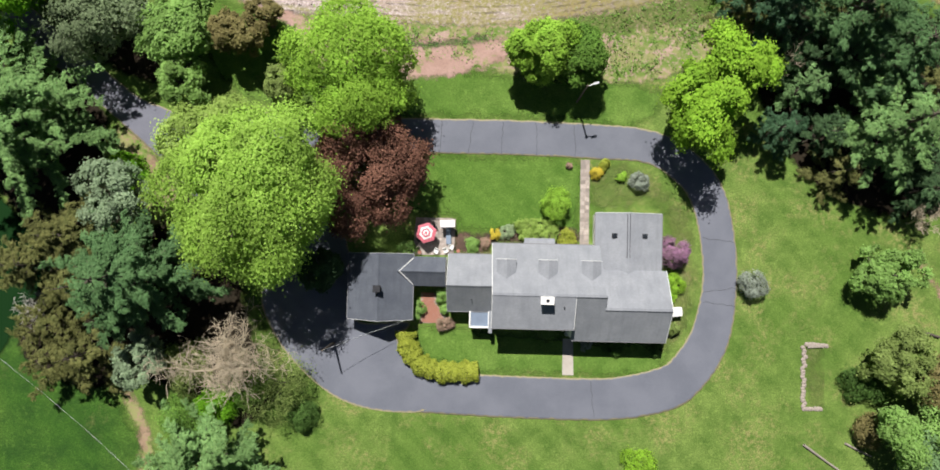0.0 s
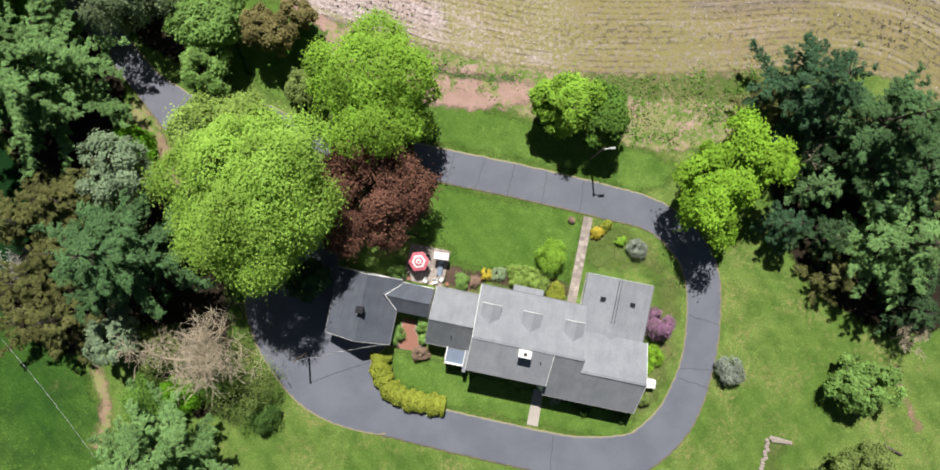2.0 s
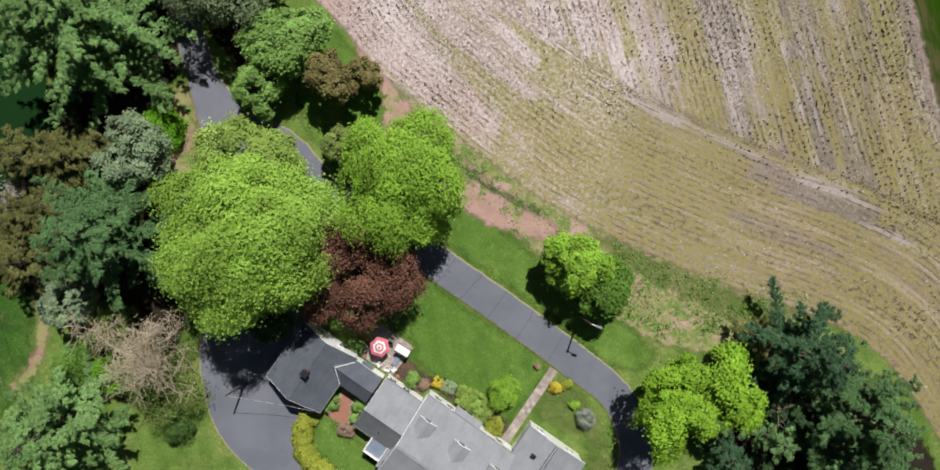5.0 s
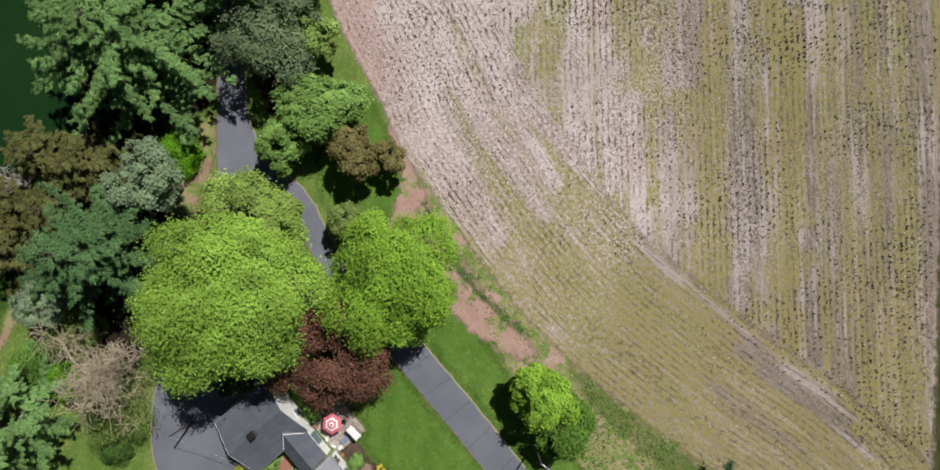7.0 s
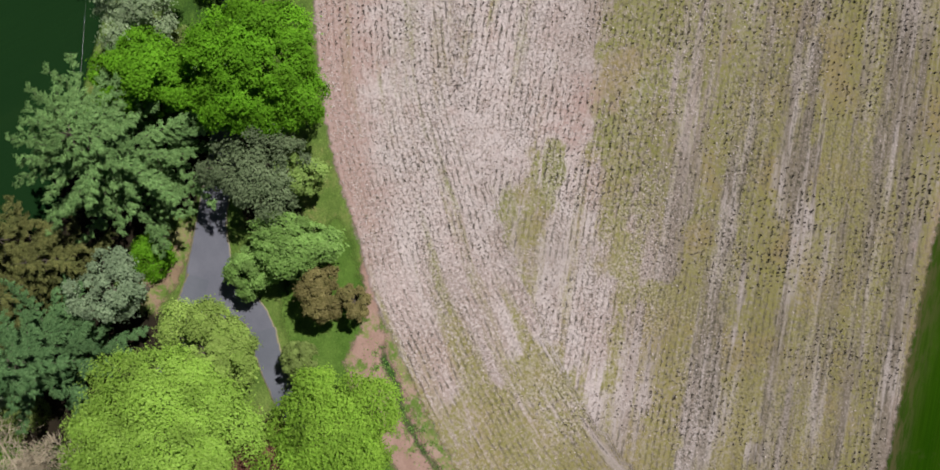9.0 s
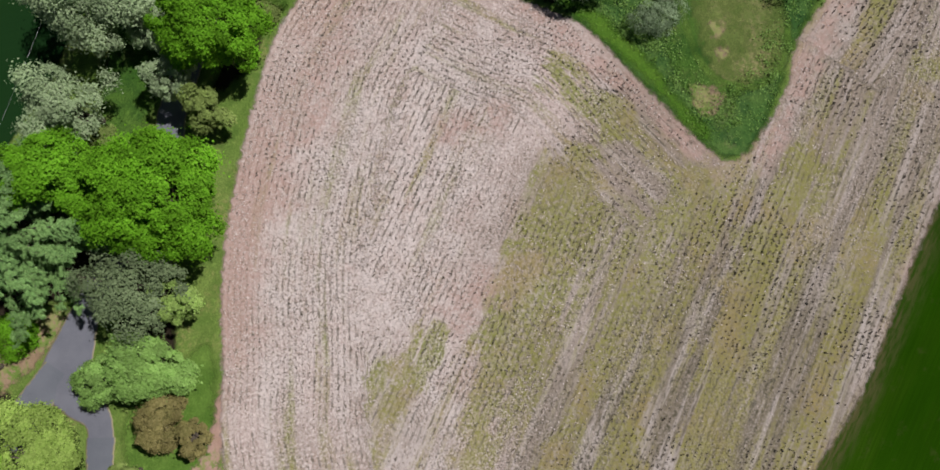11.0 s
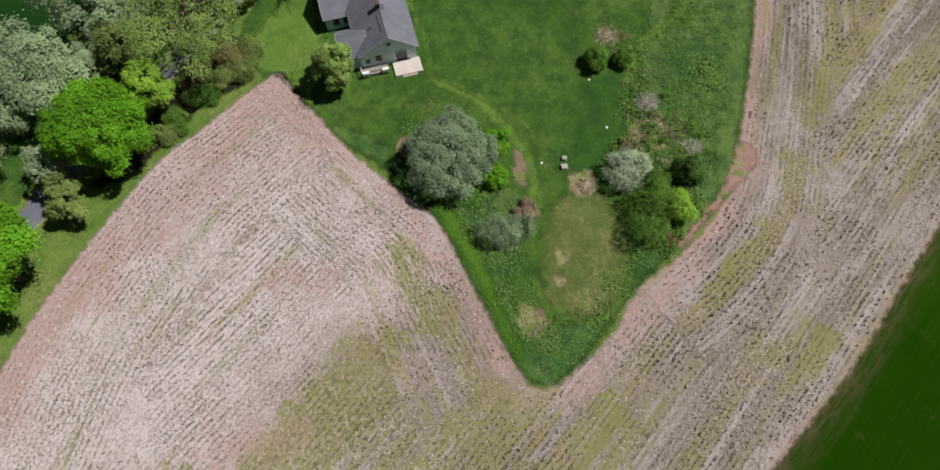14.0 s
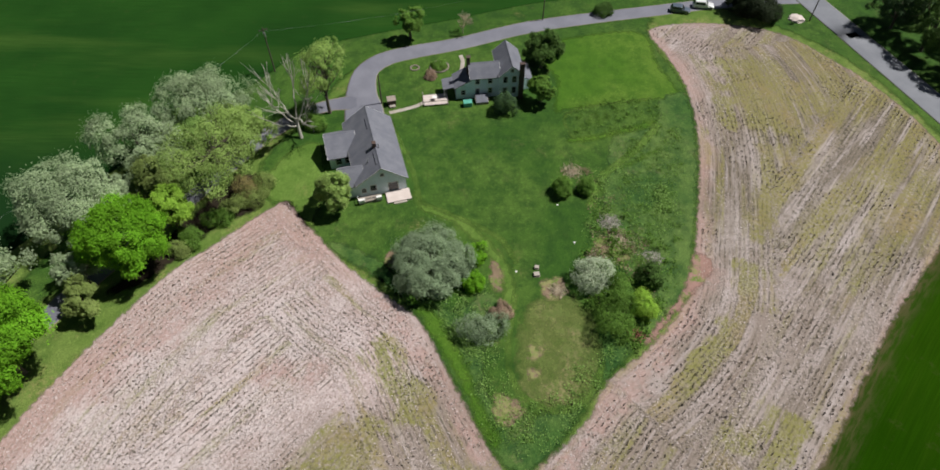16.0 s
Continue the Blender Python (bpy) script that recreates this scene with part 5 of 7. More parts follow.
def bare_tree(x, y, height, radius, seed, label, bark, trunk=0.25, levels=4, name="bare_tree", lean=(0, 0), split=4, thick=0.022):
    """A leafless tree, limb by limb down to twigs."""
    r = rnd(seed)
    t = plant(name, x, y, label, "tree", "bare trees", seed)
    out = []

    def grow(p, d, L, rad, level):
        n = 5
        pts = [p]
        dd = d.copy()
        for _ in range(n - 1):
            dd = dd + r.normal(size=3) * 0.13 + np.array([0, 0, 0.03])
            dd /= np.linalg.norm(dd)
            pts.append(pts[-1] + dd * L / (n - 1))
        out.append(tube(np.array(pts), np.maximum(rad * np.linspace(1, 0.55, n), thick), 6 if level < 2 else 3))
        if level >= levels:
            return
        for k in range(split + (level > 1)):
            s = r.randint(2 if level == 0 else 1, n)
            e = unit(r, 1)[0]
            e = dd * 0.55 + e * 0.85 * (radius / height * 1.5)
            e[2] = e[2] * 0.6 + 0.25
            e /= np.linalg.norm(e)
            grow(pts[s], e, L * r.uniform(0.5, 0.78), rad * 0.62 * (1 - 0.07 * s), level + 1)

    grow(np.zeros(3), np.array([lean[0], lean[1], 1.0]), height * 0.42, trunk, 0)
    part("trunk", mesh_of("trunk", *out[0], bark, smooth=True), None, t)
    part("branchwork", mesh_of("branchwork", *join(out[1:]), bark, smooth=True), None, t)
    return t


def candelabra(x, y, seed):
    """A pale dead tree: a short trunk and long limbs rising outwards, with side boughs."""
    r = rnd(seed)
    t = thing("bare_tree", pose(x, y, 0), "tall leafless tree with pale grey bark", "tree", "bare trees")
    z = np.linspace(0, 1, 6)
    lean = np.array([-1.0, -0.4, 4.0])
    out = [tube(np.outer(z, lean), 0.4 * (1 - 0.4 * z), 8)]
    for k in range(8):
        a, up = k * 0.785 + r.uniform(-.3, .3), r.uniform(0.35, 1.5) if k % 2 else r.uniform(1.2, 2.4)
        dd = np.array([math.cos(a), math.sin(a) * 0.9, up])
        dd /= np.linalg.norm(dd)
        L, s0 = r.uniform(8, 12.5), lean * r.uniform(0.5, 1.0)
        if up < 0.8:
            L *= 0.6
        c = curve_points([s0, s0 + dd * L * 0.5 + np.array([0, 0, -0.5]), s0 + dd * L + np.array([0, 0, 0.6])], 9)
        c[1:-1] += r.normal(size=(7, 3)) * 0.15
        out.append(tube(c, 0.17 * np.linspace(1, 0.22, 9), 6))
        for m in range(7):
            q0 = c[r.randint(3, 8)]
            e = dd * 0.9 + unit(r, 1)[0] * 0.75
            e[2] = abs(e[2])
            l2 = r.uniform(1.5, 3.8)
            c2 = curve_points([q0, q0 + e * l2 * 0.5, q0 + e * l2 + np.array([0, 0, 0.3])], 5)
            out.append(tube(c2, 0.06 * np.linspace(1, 0.4, 5), 4))
            for _ in range(3):
                e3 = e * 0.7 + unit(r, 1)[0] * 0.6
                out.append(tube([c2[r.randint(1, 5)], c2[-1] + e3 * r.uniform(0.5, 1.4)], [0.04, 0.025], 3))
    part("trunk", mesh_of("trunk", *out[0], PALE_BARK, smooth=True), None, t)
    part("branchwork", mesh_of("branchwork", *join(out[1:]), PALE_BARK, smooth=True), None, t)


# around the long house
broadleaf(-24.2, 4.2, 18.4, 7.8, "lime", 411, "large spreading tree in fresh lime-green leaf", base=6, trunk=0.45, clumps=260, per=165, leaf=0.225, limb=24, lump=0.34, long=(60, 1.14))
broadleaf(-29.6, 10.6, 12, 5.2, "yellowgreen", 12, "rounded yellow-green tree beside the lane fork", base=3, clumps=100, per=110)
broadleaf(-14.2, 18.4, 14.5, 7.6, "maple", 13, "broad green maple over the drive", base=4, trunk=0.4, clumps=190, per=130, lump=0.45, gaps=0.12, leaf=0.23)
broadleaf(-12.9, 7.9, 10.8, 6.9, "copper", 14, "dark copper-leaved beech beside the patio", base=1.5, clumps=170, per=110, leaf=0.22, clump_r=0.14, lump=0.2)
broadleaf(7.2, 22.8, 8.4, 3.9, "maple", 15, "green maple at the edge of the corn field", base=0.8, clumps=85, per=105, lump=0.4)
broadleaf(12.0, 22.6, 7.0, 4.0, "deepmaple", 17, "darker green tree beside the light pole", base=0.6, clumps=75, per=105, lump=0.4)
broadleaf(26.3, 17.4, 11.5, 5.2, "gold", 16, "open golden-green tree over the drive bend", base=2.0, clumps=90, per=120, lump=0.95, gaps=0.22, clump_r=0.17, long=(75, 1.32))
PINE_LABEL = "tall blue-green pine with long tufted limbs"
pine(33.4, 28.8, 18, 7.0, "bluepine", 21, PINE_LABEL)
pine(42, 26.6, 18, 7.4, "pine", 22, PINE_LABEL)
pine(47.2, 22.2, 16, 7.2, "pine", 24, PINE_LABEL)
pine(47.6, 14.2, 15, 7.4, "freshpine", 25, PINE_LABEL)
pine(36, 14.2, 9, 2.6, "bluepine", 26, "small narrow blue-green pine at the grove edge", cone=0.9)
pine(30.6, 27.2, 11, 3.6, "darkfir", 27, "dark brownish conifer in the pine grove", cone=0.9)
pine(54, 19, 10, 4.6, "darkfir", 28, "dark brownish conifer behind the pines", cone=0.9)
bare_tree(35.6, 20.4, 9, 4, 29, "dead grey tree among the pines", TWIG, 0.16, 3)
pine(38.4, 19.0, 9.5, 2.6, "palepine", 135, "small pale green pine inside the grove", fill=1.4, cone=0.9)
# near-black conifers, some added only to darken gaps where shade lies
for k, (tx, ty, th, tr_) in enumerate([(37.2, 24.2, 9, 4.4), (44.6, 27.6, 10, 4.6), (53, 12.5, 9, 4.2), (41.4, 13.8, 8, 3.6), (43.6, 9.4, 6.5, 3.2), (53.6, 7.2, 8, 4.2), (40.6, 22.4, 10, 4.2)]):
    pine(tx, ty, th, tr_, "darkfir" if k % 3 == 1 else "deepfir", 150 + k, "dark filler conifer in the shade of the pine grove", base=0.05, cone=0.95, density=1.1)
broadleaf(49.2, -2.6, 6.0, 3.3, "soft", 31, "round pale-green tree on the lawn edge", base=0.8, clumps=60, per=90)
bare_tree(53.5, 3.5, 6, 4, 32, "thin leafless tree with yellowish twigs", TWIG, 0.12, 4)
broadleaf(50.3, -12.6, 7, 4.4, "olive", 33, "olive-green tree at the lawn edge", base=0.8, clumps=60, per=90, lump=0.45)
broadleaf(52.4, -20.4, 8, 5, "soft", 34, "soft green tree above the logs", base=1, clumps=75, per=95, lump=0.4)
broadleaf(55.6, -15.6, 7, 4.2, "brown", 36, "brown-green thicket tree at the lawn edge", base=0.6, clumps=60, per=90, lump=0.5, gaps=0.15)
broadleaf(54.2, -25.2, 8, 4.4, "pinebroad", 37, "pale blue-green tree beside the logs", base=1, clumps=70, per=90, lump=0.45)
shrub(47.6, -16.4, 2.6, 2.2, "deep", 38, "dark undergrowth at the lawn edge", leaf=0.16, lump=0.4)
shrub(48.2, -21.6, 2.4, 2.0, "brown", 39, "brown undergrowth at the lawn edge", leaf=0.16, lump=0.4)
shrub(20.5, -27.3, 2.2, 2.0, "gold", 35, "golden-green shrub on the lawn")
# west of the drive
pine(-38.4, -5.0, 18.0, 8.2, "pine", 41, "tall wide blue-green pine beside the drive", density=1.1, cone=0.6, arms=2)
pine(-46.0, -6.4, 11, 5, "darkfir", 42, "dark-green pine in the western grove")
pine(-47.8, -0.6, 12, 5.6, "darkfir", 43, "dense dark brownish conifer", cone=0.95, density=1.25)
pine(-52.5, -4, 11, 4.6, "darkfir", 44, "dense dark brownish conifer", cone=0.95, density=1.25)
broadleaf(-40.8, 4.6, 11, 4.2, "greysilver", 45, "thin grey-leaved tree over the bank", base=3, clumps=60, per=80, gaps=0.2, lump=0.4)
shrub(-43.9, 7.6, 3, 2.5, "bright", 46, "bright green shrub on the soil bank", leaf=0.18)
pine(-55.3, 12.8, 17, 11.7, "freshpine", 47, "very wide old pine beside the grain field", density=1.0, cone=0.6, whorls=11, fill=0.95, arms=5)
pine(-46.5, -14.6, 9, 4.8, "darkfir", 48, "low dark conifer at the grass edge", cone=0.95)
broadleaf(-39.0, -14.9, 7, 3.2, "greysilver", 49, "grey-green small tree at the grove edge", base=1.5, clumps=55, per=70, gaps=0.2)
pine(-52, -11.2, 7, 3.8, "darkfir", 50, "low dark conifer at the grass edge", cone=0.95)
bare_tree(-29.6, -16.2, 16, 22, 51, "leafless tree with tan twigs above the drive", TWIG, 0.24, 4, thick=0.022, split=6)
shrub(-23.4, -18, 4.5, 4.0, "olive", 52, "loose olive-green thicket at the drive edge", leaf=0.15, lump=0.75, gaps=0.3)
shrub(-27.5, -17, 4.5, 3.2, "weed", 53, "tangled green thicket under the bare tree", leaf=0.15, lump=0.75, gaps=0.3)
pine(-31.0, -27.4, 14, 8.2, "freshpine", 54, "pale blue-green pine above the lower lawn", arms=2)
shrub(-35.2, -22.5, 3.4, 2.6, "weed", 55, "rough green bush at the lawn edge", leaf=0.17, lump=0.4)
pine(-50.6, -15.6, 7.5, 4.4, "darkfir", 142, "low dark conifer at the grass edge", cone=0.95, density=1.2)
shrub(-34.8, -16.2, 3.4, 3.0, "olive", 145, "tangled olive thicket below the bare tree", leaf=0.17, lump=0.4, gaps=0.12)
shrub(-31, -20.4, 3.2, 2.4, "bright", 146, "bright green thicket above the blue pine", leaf=0.17, lump=0.4, gaps=0.12)
broadleaf(-18.0, -4.0, 7.5, 2.8, "deepfir", 148, "dense dark evergreen beside the garage", base=0.2, clumps=50, per=80, lump=0.4)
shrub(-20.8, -21.8, 2.4, 1.8, "deep", 56, "dark green bush beside the lawn")
broadleaf(-36.2, 24.9, 8, 3.9, "soft", 57, "spreading soft-green tree beside the lane", base=2, clumps=80, per=110, flat=0.8, long=(50, 1.42))
broadleaf(-35.8, 18.4, 7, 3.1, "soft", 59, "small round soft-green tree at the lane", base=1.5, clumps=55, per=90)
broadleaf(-29.2, 24.2, 7, 3.1, "brown", 60, "bronze-leaved small tree on the grass", base=1, clumps=60, per=90, lump=0.4)
broadleaf(-26.2, 26.8, 5.5, 2.2, "brown", 61, "bronze-leaved small tree beside the field", base=1, clumps=35, per=80)
broadleaf(-23.8, 18.4, 6.5, 2.4, "olive", 62, "pale olive small tree over the drive", base=1.5, clumps=45, per=80, gaps=0.2)
broadleaf(-45.2, 25.4, 10.5, 5.8, "dimsilver", 63, "grey-green willow over the lane", base=2.5, clumps=90, per=80, gaps=0.42, lump=0.4)
broadleaf(-42.6, 29.2, 8, 3.0, "springgreen", 180, "thin yellow-green tree beside the lane willow", base=2, clumps=50, per=70, gaps=0.35, lump=0.5)
broadleaf(-54.4, 31.6, 14.5, 7.7, "bright", 65, "big round bright-green maple beside the corn field", base=2.5, trunk=0.4, clumps=230, per=115, lump=0.18, clump_r=0.14)
broadleaf(-60.6, 20.4, 13.5, 5.2, "bright", 66, "bright-green maple beside the grain field", base=3, clumps=110, per=110, lump=0.4)
broadleaf(-57.6, 21.8, 11, 3.6, "bright", 67, "slender bright-green tree beside the lane", base=3, clumps=60, per=100, lump=0.4)
broadleaf(-68, 23, 11, 5.6, "silver", 68, "sparse silver willow at the grain field", base=3, clumps=75, per=75, gaps=0.25, lump=0.5, limb=26)
broadleaf(-73.2, 41.5, 14, 6.2, "bright", 69, "round bright-green maple near the field corner", base=2, clumps=150, per=110, lump=0.2, clump_r=0.15)
broadleaf(-81.3, 45.3, 9.5, 3.8, "maple", 70, "yellow-green tree beside the field", base=1.5, clumps=60, per=95, lump=0.4)
SILVER = "silver-grey willow at the edge of the grain field"
broadleaf(-82, 29.2, 13, 7.6, "silver", 71, SILVER, base=2, clumps=110, per=95, lump=0.35)
broadleaf(-94.8, 36, 12.5, 6.8, "silver", 72, SILVER, base=2, clumps=85, per=95, lump=0.35)
broadleaf(-105.8, 43, 12.5, 8, "silver", 73, SILVER, base=2, clumps=105, per=95, lump=0.35)
broadleaf(-92.5, 50, 14.5, 8.8, "springgreen", 74, "loose yellow-green tree at the field corner", base=2, clumps=170, per=70, lump=0.85, gaps=0.5, limb=46, leaf=0.21)
broadleaf(-100.5, 52.5, 10, 5, "springgreen", 79, "loose yellow-green tree above the lane", base=1.5, clumps=65, per=90, lump=0.4, gaps=0.2)
broadleaf(-88.2, 41.2, 9.5, 4.6, "olive", 80, "olive-green tree between the willows", base=1, clumps=60, per=90, lump=0.4, gaps=0.15)
broadleaf(-99.5, 44.2, 10, 4.6, "soft", 130, "soft green tree between the willows", base=1, clumps=60, per=90, lump=0.4)
for k, (tx, ty, th, tr_, lf) in enumerate([(-88, 55.6, 2.6, 2.4, "olive"), (-83.4, 51.2, 2.4, 2.2, "deepmaple"), (-92.4, 57, 2.4, 2.4, "olive"), (-79.4, 48, 2.2, 2.0, "deepmaple"), (-86, 53.2, 2.6, 2.0, "olive"), (-76.5, 46.6, 2, 1.8, "olive"), (-90.4, 54.6, 3, 2.4, "brown")]):
    shrub(tx, ty, th, tr_, lf, 160 + k, "loose undergrowth below the corner trees", leaf=0.15, lump=0.65, gaps=0.35)
shrub(-112, 60.4, 2.6, 2.6, "deep", 133, "dark bush beside the lane end", leaf=0.17, lump=0.4)
shrub(-108.6, 63.2, 2.2, 2.2, "weed", 134, "rough green bush below the pale tree", leaf=0.17, lump=0.4)
broadleaf(-69.8, 35, 7.5, 3.3, "silver", 77, "silvery small willow over the lane", base=1.5, clumps=45, per=80, gaps=0.2)
broadleaf(-64.8, 37.2, 6.5, 3.2, "olive", 78, "olive small tree beside the lane", base=1.2, clumps=45, per=80, gaps=0.2)
bare_tree(-52.4, -8.8, 7, 8, 147, "pale dead tree leaning at the grove edge", PALE_BARK, 0.16, 4, lean=(-0.9, 0.1), thick=0.03)
for k, (tx, ty, th, tr_, lf) in enumerate([(-76.4, 33.6, 6, 3.0, "silver"), (-63.6, 24.6, 5, 2.4, "olive"), (-86.8, 34.4, 7, 3.6, "silver"), (-99.6, 39.4, 8, 4.0, "silver")]):
    broadleaf(tx, ty, th, tr_, lf, 170 + k, "young tree in pale leaf beside the lane", base=0.8, clumps=42, per=80, gaps=0.2, lump=0.55, group="lane trees")
# garden of the farm
candelabra(-105.3, 60.9, 81)
broadleaf(-113.0, 65.2, 17.5, 5.4, "springgreen", 82, "tall slender tree in thin spring leaf", base=3.5, clumps=90, per=62, gaps=0.5, limb=34, lump=0.7, leaf=0.21)
broadleaf(-87.0, 70.9, 8.2, 3.3, "springgreen", 83, "small olive-green tree before the long barn house", base=1.2, clumps=60, per=95)
broadleaf(-74.0, 88.8, 6.4, 6.3, "greysilver", 84, "large round silver-grey willow bush", base=0.2, clumps=150, per=110, lump=0.2, leaf=0.2, clump_r=0.15)
shrub(-77.0, 95.2, 3.4, 1.7, "bright", 85, "bright green shrub beside the willow", leaf=0.17)
shrub(-71.4, 95.0, 3.0, 1.7, "bright", 86, "bright green shrub beside the willow", leaf=0.17)
shrub(-63.2, 96.5, 3.0, 2.8, "greysilver", 87, "grey-green bush in the meadow", leaf=0.16, lump=0.7, gaps=0.2)
shrub(-73.0, 113.7, 4.2, 3.1, "palesilver", 88, "round silver-leaved bush on the mown grass", leaf=0.17)
shrub(-65.3, 115.8, 4.4, 3.5, "deepmaple", 89, "dark grey-green thicket at the field edge", leaf=0.16, lump=0.65, gaps=0.15)
shrub(-67.2, 120.6, 4.6, 2.2, "maple", 90, "green thicket at the field edge", leaf=0.17)
shrub(-73.4, 122.6, 3.4, 2.0, "deep", 91, "dark green bush in the meadow", leaf=0.17)
shrub(-69.4, 117.4, 4.2, 2.6, "deepmaple", 137, "green thicket beside the silver bush", leaf=0.16, lump=0.6, gaps=0.15)
shrub(-79.6, 86.6, 2.2, 1.6, "weed", 138, "rough green bush beside the willow", leaf=0.16, lump=0.6, gaps=0.2)
shrub(-66.6, 99.6, 1.6, 1.5, "rose", 139, "brownish bush behind the willow", leaf=0.15, lump=0.6, gaps=0.2)
shrub(-91.8, 110.4, 3.0, 1.8, "deepmaple", 92, "round green bush on the mown grass", leaf=0.17)
shrub(-92.5, 114.5, 2.8, 1.5, "weed", 93, "small round green bush on the mown grass", leaf=0.17)
broadleaf(-129.4, 108.4, 8, 4, "deep", 94, "dense dark-green tree beside the farmhouse", base=0.8, clumps=75, per=95)
broadleaf(-117.7, 107.6, 6, 2.9, "deepmaple", 95, "round green tree at the farmhouse corner", base=0.8, clumps=50, per=90)
shrub(-114.6, 100.4, 4.4, 2.15, "deepfir", 96, "dark rounded evergreen at the farmhouse wall", leaf=0.16)
broadleaf(-139.6, 78.9, 8, 3.2, "weed", 97, "small green tree beside the farm lane", base=1, clumps=45, per=85)
bare_tree(-142.4, 90.8, 6.5, 3, 98, "small leafless tree beside the farm lane", TWIG, 0.14, 4)
shrub(-151.6, 124, 2.6, 2.0, "deep", 99, "dark bush beside the farm lane", leaf=0.17)
broadleaf(-151.5, 159.5, 5.4, 6.0, "darkest", 100, "wide very dark evergreen at the lane mouth", base=0.2, clumps=130, per=80, lump=0.3)
broadleaf(-154, 156.5, 4.6, 3.8, "darkest", 101, "very dark evergreen beside the parked cars", base=0.2, clumps=60, per=80)
for k, (tx, ty, th, tr_) in enumerate([(-147, 190, 11, 6), (-138, 193, 12, 6), (-128, 196, 11, 5.5), (-118, 199, 10, 5), (-152, 199, 12, 6), (-139, 204, 12, 6)]):
    broadleaf(tx, ty, th, tr_, "deep" if k % 2 else "deepfir", 110 + k, "dark green roadside tree", base=1, clumps=70, per=80, group="roadside trees")

# ---- houses ----
def prism(profile, b0, b1, axis):
    """A solid of the profile (a, z) drawn along b; axis is the direction of b."""
    bm = bmesh.new()
    ends = []
    for b in (b0, b1):
        ends.append([bm.verts.new((b, a, z) if axis == "x" else (a, b, z)) for a, z in profile])
    n = len(profile)
    bm.faces.new(ends[0])
    bm.faces.new(ends[1][::-1])
    for i in range(n):
        bm.faces.new((ends[0][i], ends[1][i], ends[1][(i + 1) % n], ends[0][(i + 1) % n]))
    bmesh.ops.recalc_face_normals(bm, faces=bm.faces[:])
    return bm


def gable_block(house, axis, a0, a1, b0, b1, e0, e1, ar, zr, wall, roof, over=0.35, rake=0.25, fascia=True, z0=-0.1):
    """Walls and a two-sided roof. a runs across the ridge, b along it; e0 and e1 are the eaves' heights, (ar, zr) the ridge."""
    part("wall", prism([(a0, z0), (a1, z0), (a1, e1 - 0.05), (ar, zr - 0.06), (a0, e0 - 0.05)], b0, b1, axis), wall, house)
    s0, s1 = (zr - e0) / (ar - a0), (e1 - zr) / (a1 - ar)
    t = 0.16
    lo0, lo1 = (a0 - over, e0 - over * s0), (a1 + over, e1 + over * s1)
    part("roof_slope", prism([lo0, (ar, zr), (ar, zr + t), (lo0[0], lo0[1] + t)], b0 - rake, b1 + rake, axis), roof, house)
    part("roof_slope", prism([(ar, zr + 0.003), lo1, (lo1[0], lo1[1] + t), (ar, zr + t)], b0 - rake, b1 + rake, axis), roof, house)
    part("ridge_cap", prism([(ar - 0.16, zr + t - 0.16 * s0 + 0.01), (ar + 0.16, zr + t + 0.16 * s1 + 0.01), (ar + 0.16, zr + t + 0.16 * s1 + 0.04), (ar, zr + t + 0.045), (ar - 0.16, zr + t - 0.16 * s0 + 0.04)],
                             b0 - rake, b1 + rake, axis), roof, house)
    if fascia:
        for b in (b0 - rake - 0.04, b1 + rake + 0.01):
            part("fascia", prism([(lo0[0], lo0[1] - 0.06), (ar, zr - 0.06), (lo1[0], lo1[1] - 0.06), (lo1[0], lo1[1] + t + 0.01), (ar, zr + t + 0.01), (lo0[0], lo0[1] + t + 0.01)], b, b + 0.03, axis), TRIM, house, "white rake board")
        for a, z in ((lo0[0] - 0.09, lo0[1]), (lo1[0] + 0.01, lo1[1])):
            bm = one_box(b0 - rake, b1 + rake, a, a + 0.08, z + 0.02, z + t, 0, None) if axis == "x" else one_box(a, a + 0.08, b0 - rake, b1 + rake, z + 0.02, z + t)
            part("gutter", bm, GUTTER, house)


def window(house, x, y, z, facing, w=0.95, h=1.35, sash=True):
    """A window set in a wall; facing is the direction it looks, in degrees from +x."""
    m = pose(x, y, z, 0, 0, facing)
    bm = bmesh.new()
    for y0, y1, z0, z1 in ((-w / 2 - .09, -w / 2, -h / 2 - .09, h / 2 + .09), (w / 2, w / 2 + .09, -h / 2 - .09, h / 2 + .09), (-w / 2, w / 2, h / 2, h / 2 + .1), (-w / 2, w / 2, -h / 2 - .1, -h / 2)):
        box(bm, -0.05, 0.055, y0, y1, z0, z1, 0.0, m)
    if sash:
        box(bm, -0.04, 0.035, -w / 2, w / 2, -0.025, 0.025, 0.0, m)
    fr = part("window", bm, TRIM, house, "white-framed window")
    part("pane", one_box(-0.03, 0.012, -w / 2, w / 2, -h / 2, h / 2, 0, m), PANE, fr)


def door(house, x, y, z, facing, w=1.0, h=2.05, material=None):
    m = pose(x, y, z, 0, 0, facing)
    bm = bmesh.new()
    for y0, y1, z0, z1 in ((-w / 2 - .1, -w / 2, 0, h + .1), (w / 2, w / 2 + .1, 0, h + .1), (-w / 2, w / 2, h, h + .1)):
        box(bm, -0.05, 0.06, y0, y1, z0, z1, 0, m)
    d = part("door_frame", bm, TRIM, house)
    part("door", one_box(-0.04, 0.02, -w / 2, w / 2, 0.02, h, 0.008, m), material or BLUE_GREY, d)


